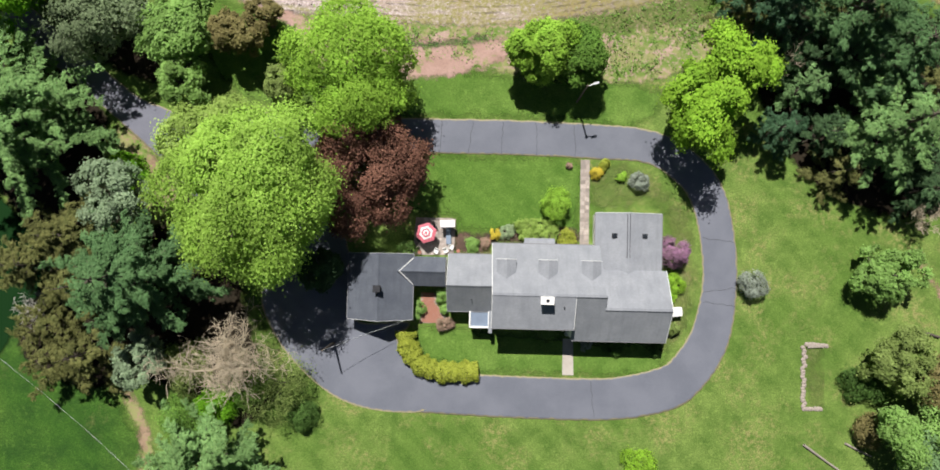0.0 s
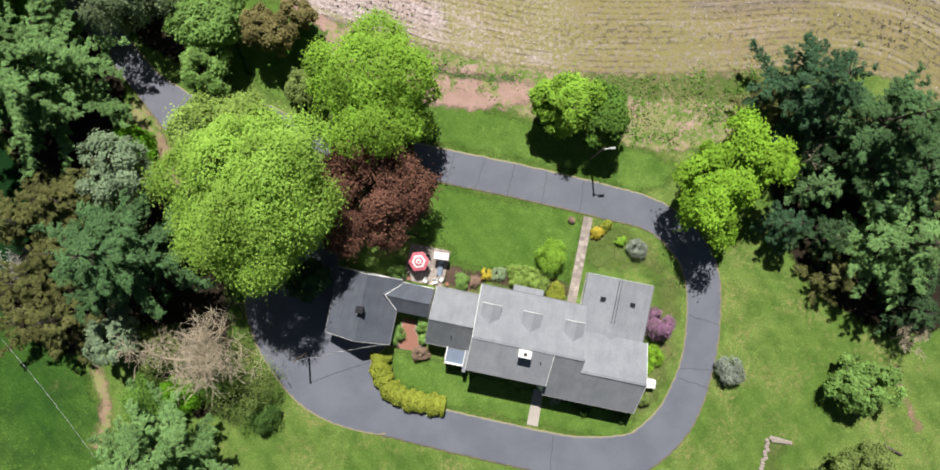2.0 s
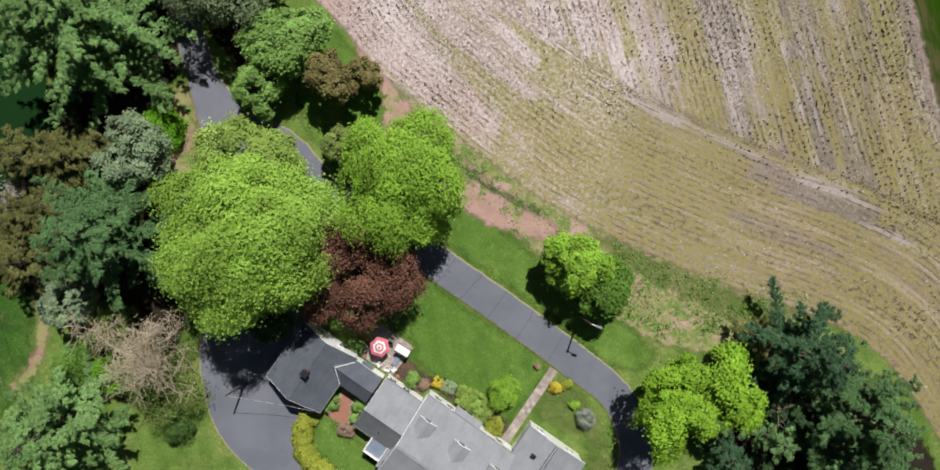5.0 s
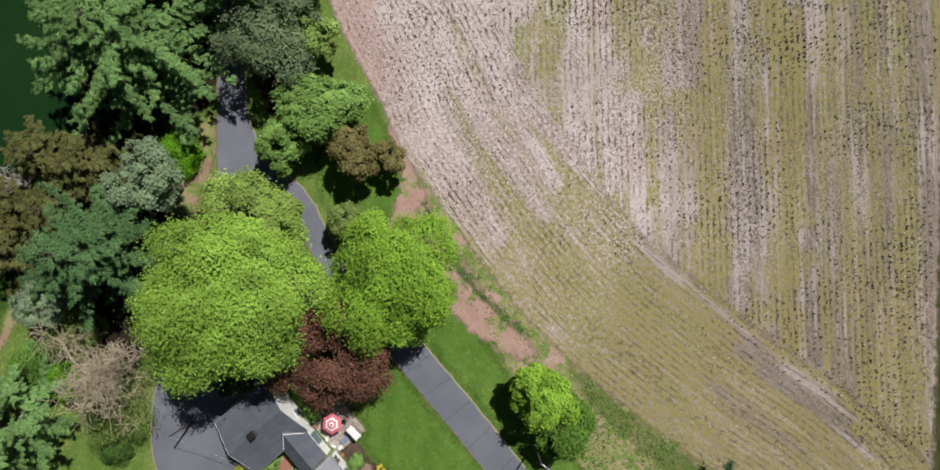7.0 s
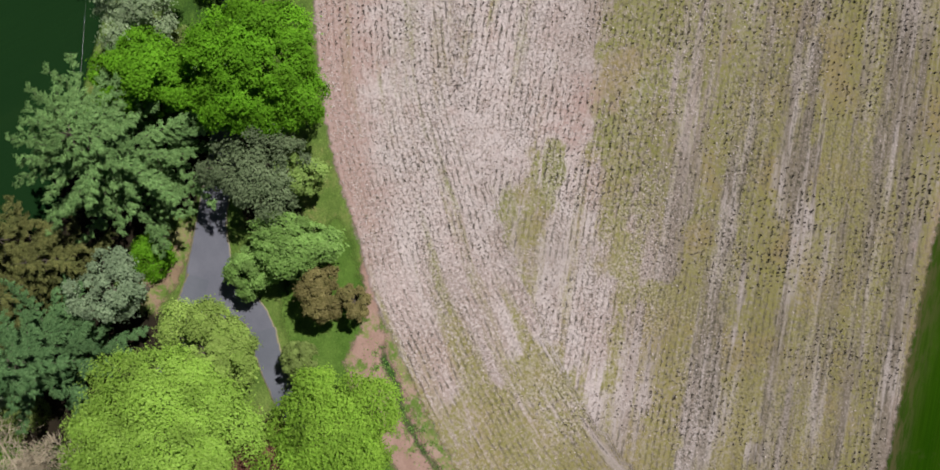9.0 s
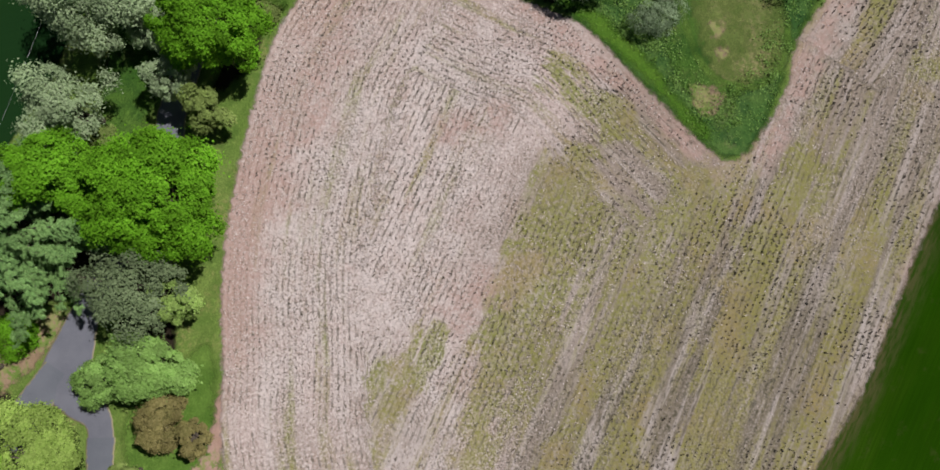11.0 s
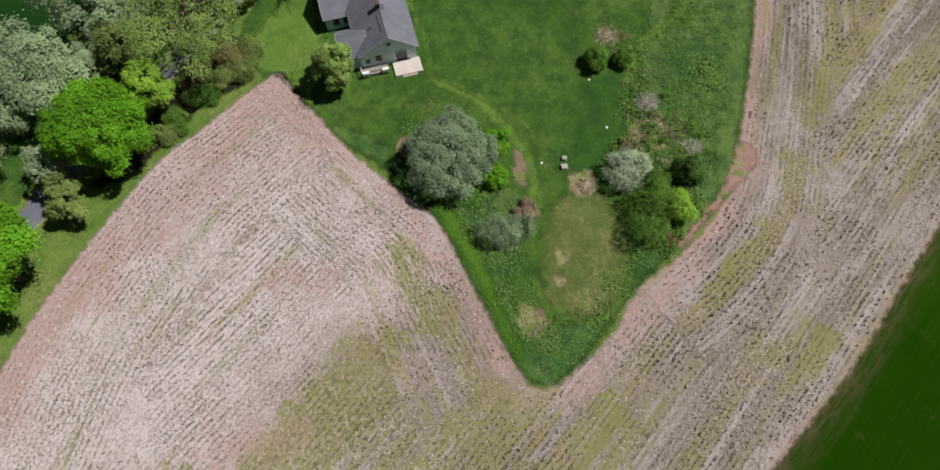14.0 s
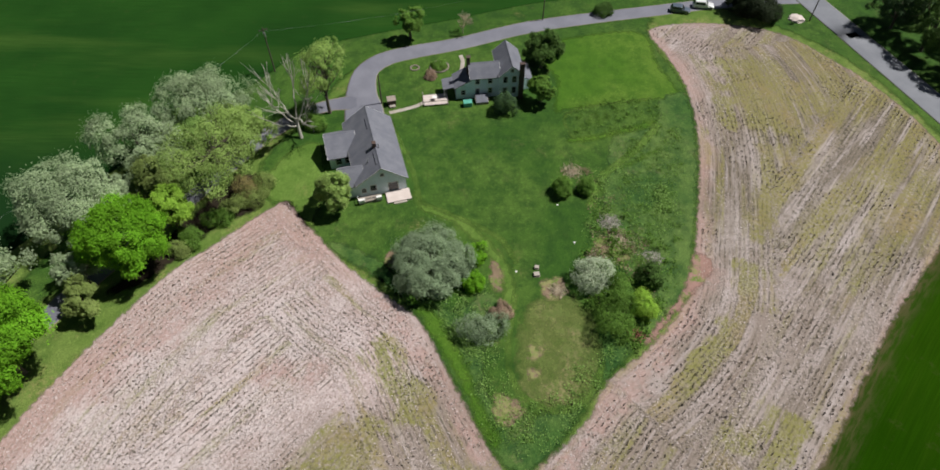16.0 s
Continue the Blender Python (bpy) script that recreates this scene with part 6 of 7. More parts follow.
# the long white house with dormers
house = thing("long_house", pose(0, 0, 0), "long white house with grey shingle roofs, three dormers and attached garage", "house")
gable_block(house, "y", -15.0, -7.85, -9.58, -1.76, 2.7, 2.7, -11.4, 4.9, WHITE_SIDING, ROOF_DARK, rake=0.06)                # garage
gable_block(house, "x", -5.48, -2.05, -9.3, -3.6, 2.42, 2.42, -3.75, 3.75, WHITE_SIDING, ROOF_DARK, over=0.06, fascia=False, rake=0.0)  # breezeway
gable_block(house, "x", -8.36, -1.64, -3.2, 2.0, 2.75, 2.75, -5.2, 5.85, WHITE_SIDING, ROOF_WARM, over=0.08, rake=0.1)         # kitchen wing
part("wall", prism([(-9.6, -0.1), (-0.3, -0.1), (-0.3, 3.33), (-5.95, 7.7), (-9.6, 6.2)], 2.15, 11.35, "x"), WHITE_SIDING, house)
part("wall", prism([(-11.15, -0.1), (-0.3, -0.1), (-0.3, 3.33), (-5.95, 7.7), (-11.15, 4.0)], 11.35, 14.45, "x"), WHITE_SIDING, house)


def slope(a, za, b, zb, x0, x1, mat, axis="x", t=0.16, parent=None):
    return part("roof_slope", prism([(a, za), (b, zb), (b, zb + t), (a, za + t)], x0, x1, axis), mat, parent or house)


slope(-0.2, 3.3, -5.95, 7.76, 1.95, 14.75, ROOF_WARM)         # north slope of the main part
slope(-5.95, 7.763, -9.95, 6.1, 1.95, 11.42, ROOF_WARM)      # south slope above the tall front
slope(-5.95, 7.766, -11.45, 3.85, 11.42, 14.9, ROOF_WARM)      # long south slope
part("ridge_cap", one_box(1.95, 14.8, -6.1, -5.8, 7.88, 7.95), ROOF_WARM, house)
for x in (1.9, 11.38):
    part("fascia", prism([(-9.98, 6.02), (-5.95, 7.7), (-5.95, 7.93), (-9.98, 6.26)], x, x + 0.05, "x"), TRIM, house, "white rake board")
part("fascia", prism([(-0.17, 3.22), (-5.95, 7.7), (-5.95, 7.93), (-0.17, 3.46)], 1.9, 1.95, "x"), TRIM, house, "white rake board")
part("gutter", one_box(1.95, 14.0, -0.2, -0.1, 3.3, 3.43), GUTTER, house)
part("gutter", one_box(1.95, 11.4, -10.05, -9.96, 6.1, 6.24), GUTTER, house)
# east part: a lower ridge further south
part("wall", prism([(-11.15, -0.1), (-3.3, -0.1), (-3.3, 3.9), (-7.45, 6.5), (-11.15, 4.0)], 14.45, 22.2, "x"), WHITE_SIDING, house)
slope(-3.05, 3.85, -7.45, 6.62, 14.92, 22.55, ROOF_WARM)
slope(-7.45, 6.623, -11.45, 3.84, 14.905, 22.55, ROOF_WARM)
part("ridge_cap", one_box(14.9, 22.55, -7.6, -7.3, 6.74, 6.81), ROOF_WARM, house)
part("fascia", prism([(-3.0, 3.75), (-7.45, 6.54), (-11.5, 3.72), (-11.5, 4.0), (-7.45, 6.80), (-3.0, 4.03)], 22.55, 22.6, "x"), TRIM, house, "white rake board")
part("gutter", one_box(11.5, 22.55, -11.56, -11.46, 3.82, 3.96), GUTTER, house)
# north wing with a low roof and two roof lights
gable_block(house, "y", 14.55, 21.9, -3.4, 3.68, 3.15, 3.15, 18.0, 4.1, WHITE_SIDING, ROOF_WARM, over=0.3, rake=0.07)
for dx in (-0.16, 0.16):
    part("roof_joint", one_box(18 + dx - 0.03, 18 + dx + 0.03, -1.6, 3.7, 4.22, 4.30), DARKMETAL, house, "dark roof joint")
for sx, sz in ((16.4, 3.95), (20.0, 3.83)):
    k = part("roof_light", one_box(sx - 0.3, sx + 0.3, 0.8, 1.3, sz - 0.2, sz + 0.12, 0.02), DARKMETAL, house, "dark-framed roof light")
    part("pane", one_box(sx - 0.24, sx + 0.24, 0.86, 1.24, sz + 0.1, sz + 0.135), PANE, k)
# dormers
for cx in (3.55, 8.35, 13.35):
    d = part("dormer", prism([(-0.92, 4.2), (0.92, 4.2), (0.92, 6.02), (0, 6.52), (-0.92, 6.02)], -5.3, -2.25, "y"), WHITE_SIDING, house, "white gabled dormer")
    d.location.x = cx
    for a, b in (((-1.12, 5.94), (0, 6.55)), ((0, 6.552), (1.12, 5.942))):
        k = part("dormer_roof", prism([a, b, (b[0], b[1] + 0.1), (a[0], a[1] + 0.1)], -5.9, -2.05, "y"), ROOF_WARM, d)
    part("fascia", prism([(-1.14, 5.82), (0, 6.43), (1.14, 5.82), (1.14, 6.06), (0, 6.67), (-1.14, 6.06)], -2.05, -2.0, "y"), TRIM, d, "white rake board")
    m = pose(0, -2.24, 5.2, 0, 0, 90)
    fr = part("window", one_box(-0.03, 0.03, -0.5, 0.5, -0.62, 0.62, 0, m), TRIM, d)
    part("pane", one_box(0.0, 0.04, -0.4, 0.4, -0.52, 0.52, 0, m), PANE, fr)
# chimneys, vents, bow window, porch
ch = part("chimney", one_box(7.35, 8.65, -6.85, -6.15, 6.6, 8.9, 0.03), WHITE_PAINT, house, "white painted chimney")
part("chimney_cap", one_box(7.25, 8.75, -6.95, -6.05, 8.9, 9.04, 0.03), WHITE_PAINT, ch)
part("flue", one_box(7.85, 8.2, -6.65, -6.35, 9.04, 9.15), DARKMETAL, ch, "dark flue opening")
ch = part("chimney", one_box(-11.75, -11.05, -6.15, -5.5, 3.9, 5.9, 0.03), BRICKDARK, house, "dark garage chimney")
part("chimney_cap", one_box(-11.83, -10.97, -6.23, -5.42, 5.9, 6.0, 0.02), DARKMETAL, ch)
for px, py, pz in ((10.1, -7.3, 7.1), (-0.4, -6.9, 4.0)):
    part("vent_pipe", rod(bmesh.new(), (px, py, pz), (px, py, pz + 0.6), 0.07), DARKMETAL, house, "dark vent pipe")
bm = prism([(-0.5, 0.5), (0.35, 0.5), (0.35, 2.5), (-0.5, 2.5)], 6.0, 9.3, "x")
bow = part("bow_window", bm, TRIM, house, "white bow window with grey roof")
part("bow_roof", prism([(-0.5, 2.85), (-0.5, 2.5), (0.55, 2.5)], 5.8, 9.5, "x"), ROOF_WARM, bow)
for k in range(3):
    part("pane", one_box(6.15 + k * 1.05, 7.05 + k * 1.05, 0.33, 0.37, 1.0, 2.3), PANE, bow)
porch = part("porch", one_box(-0.7, 1.9, -10.15, -8.15, 0.0, 0.5), TIMBER, house, "small white-railed porch with a blue-grey roof")
part("porch_roof", prism([(-10.25, 2.45), (-8.1, 2.75), (-8.1, 2.83), (-10.25, 2.53)], -0.5, 1.65, "x"), BLUE_GREY, porch)
for a, b, c, d in ((-0.62, -0.48, -10.3, -8.1), (1.63, 1.75, -10.3, -8.1), (-0.62, 1.75, -10.38, -10.2)):
    part("porch_fascia", one_box(a, b, c, d, 2.40, 2.90), TRIM, porch)
for x in (-0.52, 1.66):
    part("porch_post", one_box(x - 0.06, x + 0.06, -10.3, -10.18, 0.5, 2.4), TRIM, porch)
part("lean_to", prism([(-11.0, 0), (-8.3, 0), (-8.3, 3.2), (-11.0, 2.9)], 1.7, 2.12, "x"), ROOF_WARM, house, "narrow grey roofed strip")
part("valley_flashing", rod(bmesh.new(), (-9.05, -3.75, 3.98), (-7.5, -2.2, 2.84), 0.05, 0.05, 4), TRIM, house, "white valley flashing")
part("valley_flashing", rod(bmesh.new(), (-9.05, -3.75, 3.98), (-7.5, -5.35, 2.84), 0.05, 0.05, 4), TRIM, house, "white valley flashing")
for x in (3.4, 5.2, 12.5):
    window(house, x, -0.3, 1.7, 90, 1.0, 1.4)
for x in (3.4, 5.6, 9.2):
    window(house, x, -9.6, 1.6, -90)
    window(house, x, -9.6, 4.5, -90, 0.95, 1.3)
for x in (14, 16.5, 19, 21):
    window(house, x, -11.15, 1.7, -90)
for x in (-2.4, -0.4):
    window(house, x, -1.64, 1.6, 90)
for x in (15.9, 20.3):
    window(house, x, 3.68, 1.6, 90)
for x in (-13.2, -9.9):
    window(house, x, -1.76, 1.5, 90, 0.9, 1.1)
    door(house, x, -9.58, 0.02, -90, 2.6, 2.15, WHITE_PAINT)
for y in (-9.0, -5.0):
    window(house, 22.2, y, 1.7, 0)
window(house, 22.2, -7.3, 4.4, 0, 0.9, 1.1)
door(house, 11.75, -11.15, 0.15, -90)
door(house, -6.0, -2.05, 0.1, 90, 1.6)
door(house, -5.4, -5.48, 0.1, -90, 1.4)

# the long barn house
BH = pose(-91.0, 78.6, 0, 0, 0, 17.0)
barn = thing("barn_house", BH, "long pale-sided barn house with slate-grey roofs and side gables", "house")
gable_block(barn, "x", -4.2, 4.25, -16.8, 0, 3.3, 3.1, 0.2, 6.3, PALE_SIDING, ROOF_SLATE, over=0.4, rake=0.3)
gable_block(barn, "y", -15.4, -8.6, -8.2, -3.0, 2.7, 2.7, -12.6, 4.7, PALE_SIDING, ROOF_SLATE, over=0.3, rake=0.25)
gable_block(barn, "y", -5.4, -0.5, -7.0, -3.0, 2.8, 2.8, -3.0, 4.8, PALE_SIDING, ROOF_SLATE, over=0.25, rake=0.2)
part("chimney", one_box(-6.0, -5.2, -0.35, 0.35, 5.6, 7.3, 0.03), BRICKDARK, barn, "dark brick chimney")
part("vent_pipe", rod(bmesh.new(), (-5.2, 0.7, 5.6), (-5.2, 0.7, 7.2), 0.09), GREYMETAL, barn, "pale metal vent pipe")
part("vent_pipe", rod(bmesh.new(), (-3.1, -1.6, 5.0), (-3.1, -1.6, 5.9), 0.09), GREYMETAL, barn, "pale metal vent pipe")
for x0, x1 in ((-13.9, -10.8), (-4.4, -1.2)):
    part("ridge_vent", prism([(-0.42, 5.88), (-0.12, 6.24), (-0.12, 6.34), (-0.42, 6.16)], x0, x1, "x"), ROOF_SLATE, barn, "raised roof vent with dark slot")
    part("vent_slot", one_box(x0 + 0.1, x1 - 0.1, -0.46, -0.41, 5.98, 6.1), DARKMETAL, barn)
window(barn, 0.0, -1.6, 1.9, 0, 1.0, 1.2)
window(barn, 0.0, -3.3, 1.6, 0, 0.7, 0.9)
window(barn, 0.0, 0.2, 4.6, 0, 0.6, 0.6)
door(barn, 0.0, 1.9, 0.35, 0, 1.7, 2.05, PANE)
door(barn, -16.8, 0.0, 0.05, 180, 3.2, 2.5, WHITE_PAINT)
for x in (-15, -11.5, -8, -4.5):
    window(barn, x, 4.25, 1.7, 90)
window(barn, -8.6, -6.6, 1.6, 0)
window(barn, -8.6, -4.9, 1.6, 0)
window(barn, -3.0, -7.0, 1.6, -90)
deck = thing("terrace", BH @ pose(1.45, 2.5, 0), "pale tan concrete terrace at the barn house door", "terrace")
part("slab", one_box(-1.4, 1.3, -2.2, 2.1, 0.0, 0.34, 0.02), TAN_SAND, deck)
part("step", one_box(1.3, 1.7, -1.2, 1.2, 0.0, 0.17, 0.02), CONCRETE, deck)
ramp = thing("entry_ramp", BH @ pose(0.9, -2.4, 0), "dark entry ramp with white railings", "ramp")
part("ramp_floor", one_box(-0.6, 0.7, -2.2, 1.9, 0.0, 0.45, 0.02), TIMBER, ramp)
for y0, y1 in ((-2.2, -1.1), (0.9, 1.9)):
    part("railing_panel", one_box(0.40, 0.90, y0, y1, 0.45, 1.15, 0.02), TRIM, ramp, "white panelled railing box")
part("handrail", one_box(0.66, 0.74, -1.1, 0.9, 1.1, 1.18), DARKMETAL, ramp)
part("handrail_top", one_box(-0.6, 0.7, -2.25, -2.18, 1.1, 1.2), TRIM, ramp)

# the farmhouse
FH = pose(-119.2, 101.7, 0, 0, 0, 9.0)
farm = thing("farmhouse", FH, "two-storey pale farmhouse with slate-grey gabled roofs and dark chimneys", "house")
gable_block(farm, "x", -2.5, 2.3, -8.8, 0, 5.3, 5.3, -0.1, 7.4, PALE_SIDING, ROOF_SLATE, over=0.3, rake=0.25)
gable_block(farm, "y", -5.4, -0.6, -8.4, -2.5, 4.9, 4.9, -3.0, 6.7, PALE_SIDING, ROOF_SLATE, over=0.3, rake=0.2)
part("wall", prism([(-11.4, -0.1), (-8.4, -0.1), (-8.4, 4.2), (-11.4, 2.6)], -5.2, -0.65, "x"), PALE_SIDING, farm)
slope(-8.4, 4.3, -11.8, 2.55, -5.5, -0.4, ROOF_SLATE, "x", 0.14, farm)
part("porch_roof", prism([(-14.0, 2.2), (-11.75, 2.6), (-11.75, 2.74), (-14.0, 2.34)], -4.6, -1.0, "x"), ROOF_SLATE, farm)
for x in (-4.4, -1.2):
    part("porch_post", one_box(x - .06, x + .06, -13.8, -13.68, 0, 2.25), TRIM, farm)
part("wall", prism([(2.3, -0.1), (4.4, -0.1), (4.4, 2.4), (2.3, 3.1)], -7.5, -2.0, "x"), PALE_SIDING, farm)
slope(2.3, 3.2, 4.7, 2.35, -7.7, -1.8, ROOF_SLATE, "x", 0.14, farm)
ch = part("chimney", one_box(0.02, 0.75, 1.35, 2.25, 0, 8.1, 0.03), BRICKDARK, farm, "tall dark brick chimney")
part("chimney_cap", one_box(-0.05, 0.82, 1.28, 2.32, 8.1, 8.22, 0.02), BRICKDARK, ch)
ch = part("chimney", one_box(-3.5, -2.7, -8.9, -8.2, 4.0, 8.2, 0.03), BRICKDARK, farm, "dark brick chimney")
part("chimney_cap", one_box(-3.6, -2.6, -9.0, -8.1, 8.2, 8.3, 0.02), BRICKDARK, ch)
for y in (-1.4, 0.4):
    window(farm, 0, y, 4.3, 0, 0.8, 1.4)
    window(farm, 0, y, 1.7, 0, 0.8, 1.4)
window(farm, 0, -0.1, 6.35, 0, 0.55, 0.7)
for y in (-7.0, -4.4):
    window(farm, -0.6, y, 4.0, 0, 0.8, 1.2)
    window(farm, -0.6, y, 1.6, 0, 0.8, 1.2)
window(farm, -0.65, -9.9, 1.5, 0, 0.8, 1.1)
for x in (-7.5, -4.5):
    window(farm, x, 2.3, 4.2, 90)

# ---- garden things ----
def hedge_run(ctrl, width, height, seed, leafy, label):
    """A clipped hedge along a curve."""
    r = rnd(seed)
    c = curve_points(ctrl, 60)
    x0, y0 = c[0]
    t = thing("hedge", pose(x0, y0, 0), label, "hedge")
    n = 7000
    k = r.randint(0, 59, n)
    f = r.uniform(0, 1, n)[:, None]
    p = c[k] * (1 - f) + c[k + 1] * f - c[0]
    d = np.gradient(c, axis=0)
    d /= np.hypot(*d.T)[:, None]
    a = r.uniform(0, math.pi, n)
    lump = 1 + 0.12 * np.sin(k * 0.9) + 0.1 * np.cos(k * 0.47 + 1)
    w = np.cos(a) * width / 2 * lump * r.uniform(0.85, 1.05, n)
    z = np.abs(np.sin(a)) ** 0.6 * height * (0.94 + 0.08 * np.sin(k * 1.3)) * r.uniform(0.85, 1.02, n)
    q = np.column_stack([p[:, 0] - d[k, 1] * w, p[:, 1] + d[k, 0] * w, z])
    nrm = np.column_stack([-d[k, 1] * np.cos(a), d[k, 0] * np.cos(a), np.sin(a) + 0.2]) + r.normal(size=(n, 3)) * 0.4
    part("foliage", mesh_of("foliage", *leaves(q, nrm, 0.13, r), LEAF[leafy]), None, t)
    stems = [tube([(c[i, 0] - x0, c[i, 1] - y0, 0), (c[i, 0] - x0, c[i, 1] - y0, height * 0.8)], [0.05, 0.02], 5) for i in range(2, 60, 5)]
    part("stems", mesh_of("stems", *join(stems), BARK), None, t)
    return t


hedge_run([(-8.4, -11.3), (-8.3, -12.6), (-7.6, -14.2), (-6.2, -15.5), (-3.6, -16.2), (0.6, -16.0)], 2.5, 1.7, 201, "hedge", "clipped golden-green hedge curving along the drive")

for k, (x, y, h, rr, leafy, label) in enumerate([
        (9.9, 4.7, 2.9, 1.8, "maple", "large clipped round green bush by the path"),
        (6.3, 1.7, 1.8, 1.35, "yellowgreen", "rounded yellow-green bush beside the house"),
        (8.5, 1.3, 1.8, 1.5, "yellowgreen", "rounded yellow-green bush beside the house"),
        (11.3, 0.7, 1.3, 1.1, "hedge", "low bright yellow-green bush at the path"),
        (2.3, 1.0, 1.2, 0.68, "yellow", "small golden yellow bush beside the house"),
        (-0.5, -0.5, 1.2, 0.95, "soft", "small green bush in the bed"),
        (0.9, -0.1, 0.8, 0.7, "rose", "low reddish-brown plant in the bed"),
        (3.8, 1.4, 0.7, 0.95, "silver", "low pale silvery plants in the bed"),
        (14.9, 8.7, 1.0, 0.75, "yellow", "small yellow-green bush at the path head"),
        (15.7, 10.0, 0.9, 0.68, "hedge", "small yellow-brown bush at the drive"),
        (17.9, 8.4, 0.9, 0.65, "maple", "small round dark-green clipped bush on the lawn"),
        (20.2, 8.0, 1.7, 1.15, "grey", "round clipped bush of blue-grey colour on the lawn"),
        (34.0, -4.4, 2.3, 1.6, "grey", "large round blue-grey bush beside the drive"),
        (24.3, -0.9, 3.2, 1.7, "lilac", "flowering purple lilac at the house corner"),
        (24.6, -4.6, 1.4, 1.15, "gold", "yellow-green bush at the east wall"),
        (24.3, -6.2, 0.9, 0.7, "gold", "low yellow-green bush at the east wall"),
        (24.3, -9.9, 1.5, 0.95, "olive", "clipped olive-green bush at the east wall"),
        (-3.7, -10.3, 1.1, 0.95, "rose", "low pinkish bush on the front lawn"),
        (-4.0, -6.7, 1.4, 0.95, "soft", "leafy green bush in the brick court"),
        (-3.8, -8.4, 1.2, 0.6, "soft", "leafy green bush in the brick court"),
        (-7.1, -8.6, 1.5, 1.0, "soft", "leafy green bush at the garage wall"),
        (11.4, 9.8, 0.5, 0.4, "rose", "small brown plant at the path head"),
        (17.4, -12.5, 1.1, 1.1, "deep", "dark bush below the south wall"),
        (13.9, -12.4, 0.9, 0.7, "grey", "small grey bush below the south wall"),
        (22.4, -12.8, 0.9, 0.7, "deep", "dark green bush at the house corner"),
        (-8.6, -1.0, 1.3, 1.0, "soft", "light green bush beside the patio")]):
    shrub(x, y, h, rr, leafy, 220 + k, label, leaf=0.11 if rr < 1.3 else 0.13)

# patio
patio = slab("patio", [(-7.6, 2.9), (-2.6, 2.8), (-2.75, -1.75), (-7.9, -1.8)], 0.06, STONE, "stone patio behind the house", "patio", 0.1)
r = rnd(77)
y = -1.7
while y < 2.6:
    x, hgt = -7.6, r.uniform(0.45, 0.6)
    while x < -3.1:
        w = r.uniform(0.5, 0.8)
        if x + w < -2.7:
            part("flagstone", one_box(x + .015, x + w - .015, y + .015, y + hgt - .015, 0.05, 0.075 + r.uniform(0, .008), 0.008), FLAG, patio)
        x += w
    y += hgt

umb = thing("patio_umbrella", pose(-6.1, 0.9, 0.075), "red and white ringed patio umbrella, open", "umbrella")
part("pole", rod(bmesh.new(), (0, 0, 0.08), (0, 0, 2.62), 0.025), GREYMETAL, umb)
part("base", rod(bmesh.new(), (0, 0, 0), (0, 0, 0.1), 0.26, 0.22, 14), DARKMETAL, umb)
R, TOP, DROP = 1.3, 2.6, 0.5
rings = [(0.0, 0.14), (0.14, 0.28), (0.28, 0.46), (0.46, 0.66), (0.66, 1.0)]
for k, (f0, f1) in enumerate(rings):
    bm = bmesh.new()
    a = [(math.cos(i * math.pi / 3 + 0.3), math.sin(i * math.pi / 3 + 0.3)) for i in range(6)]
    for i in range(6):
        (c0, s0), (c1, s1) = a[i], a[(i + 1) % 6]
        pts = [(R * f1 * c0, R * f1 * s0, TOP - DROP * f1), (R * f1 * c1, R * f1 * s1, TOP - DROP * f1), (R * f0 * c1, R * f0 * s1, TOP - DROP * f0), (R * f0 * c0, R * f0 * s0, TOP - DROP * f0)]
        if f0 == 0:
            pts = pts[:3]
        bm.faces.new([bm.verts.new(p) for p in pts])
    bmesh.ops.remove_doubles(bm, verts=bm.verts[:], dist=0.001)
    part("canopy_ring", bm, WHITE_CLOTH if k % 2 else RED_CLOTH, umb, "white canvas ring" if k % 2 else "red canvas ring")
for i in range(6):
    part("rib", rod(bmesh.new(), (0, 0, TOP - 0.02), (R * math.cos(i * math.pi / 3 + .3), R * math.sin(i * math.pi / 3 + .3), TOP - DROP - 0.02), 0.012, 0.012, 5), GREYMETAL, umb)

table = thing("patio_table", pose(-6.1, 0.9, 0.075), "round dark patio table under the umbrella", "table")
bm = bmesh.new()
bmesh.ops.create_cone(bm, cap_ends=True, segments=24, radius1=0.6, radius2=0.6, depth=0.04, matrix=Matrix.Translation((0, 0, 0.72)))
part("tabletop", bm, DARKMETAL, table)
for i in range(4):
    a = i * math.pi / 2 + .5
    part("leg", rod(bmesh.new(), (0.45 * math.cos(a), 0.45 * math.sin(a), 0), (0.4 * math.cos(a), 0.4 * math.sin(a), 0.7), 0.02), DARKMETAL, table)


def chair(x, y, ang, material, label):
    c = thing("patio_chair", pose(x, y, 0.075, 0, 0, ang), label, "chair", "patio chairs")
    part("seat", one_box(-0.27, 0.27, -0.27, 0.27, 0.36, 0.42, 0.02), material, c)
    part("backrest", one_box(-0.27, 0.27, 0, 0.05, 0, 0.58, 0.02, pose(0, -0.27, 0.42, 14, 0, 0)), material, c)
    for sx in (-0.25, 0.25):
        part("armrest", one_box(sx - 0.04, sx + 0.04, -0.27, 0.25, 0.58, 0.62, 0.01), material, c)
        for sy in (-0.24, 0.24):
            part("leg", one_box(sx - .025, sx + .025, sy - .025, sy + .025, 0, 0.6 if sy > 0 else 0.4), material, c)
    return c


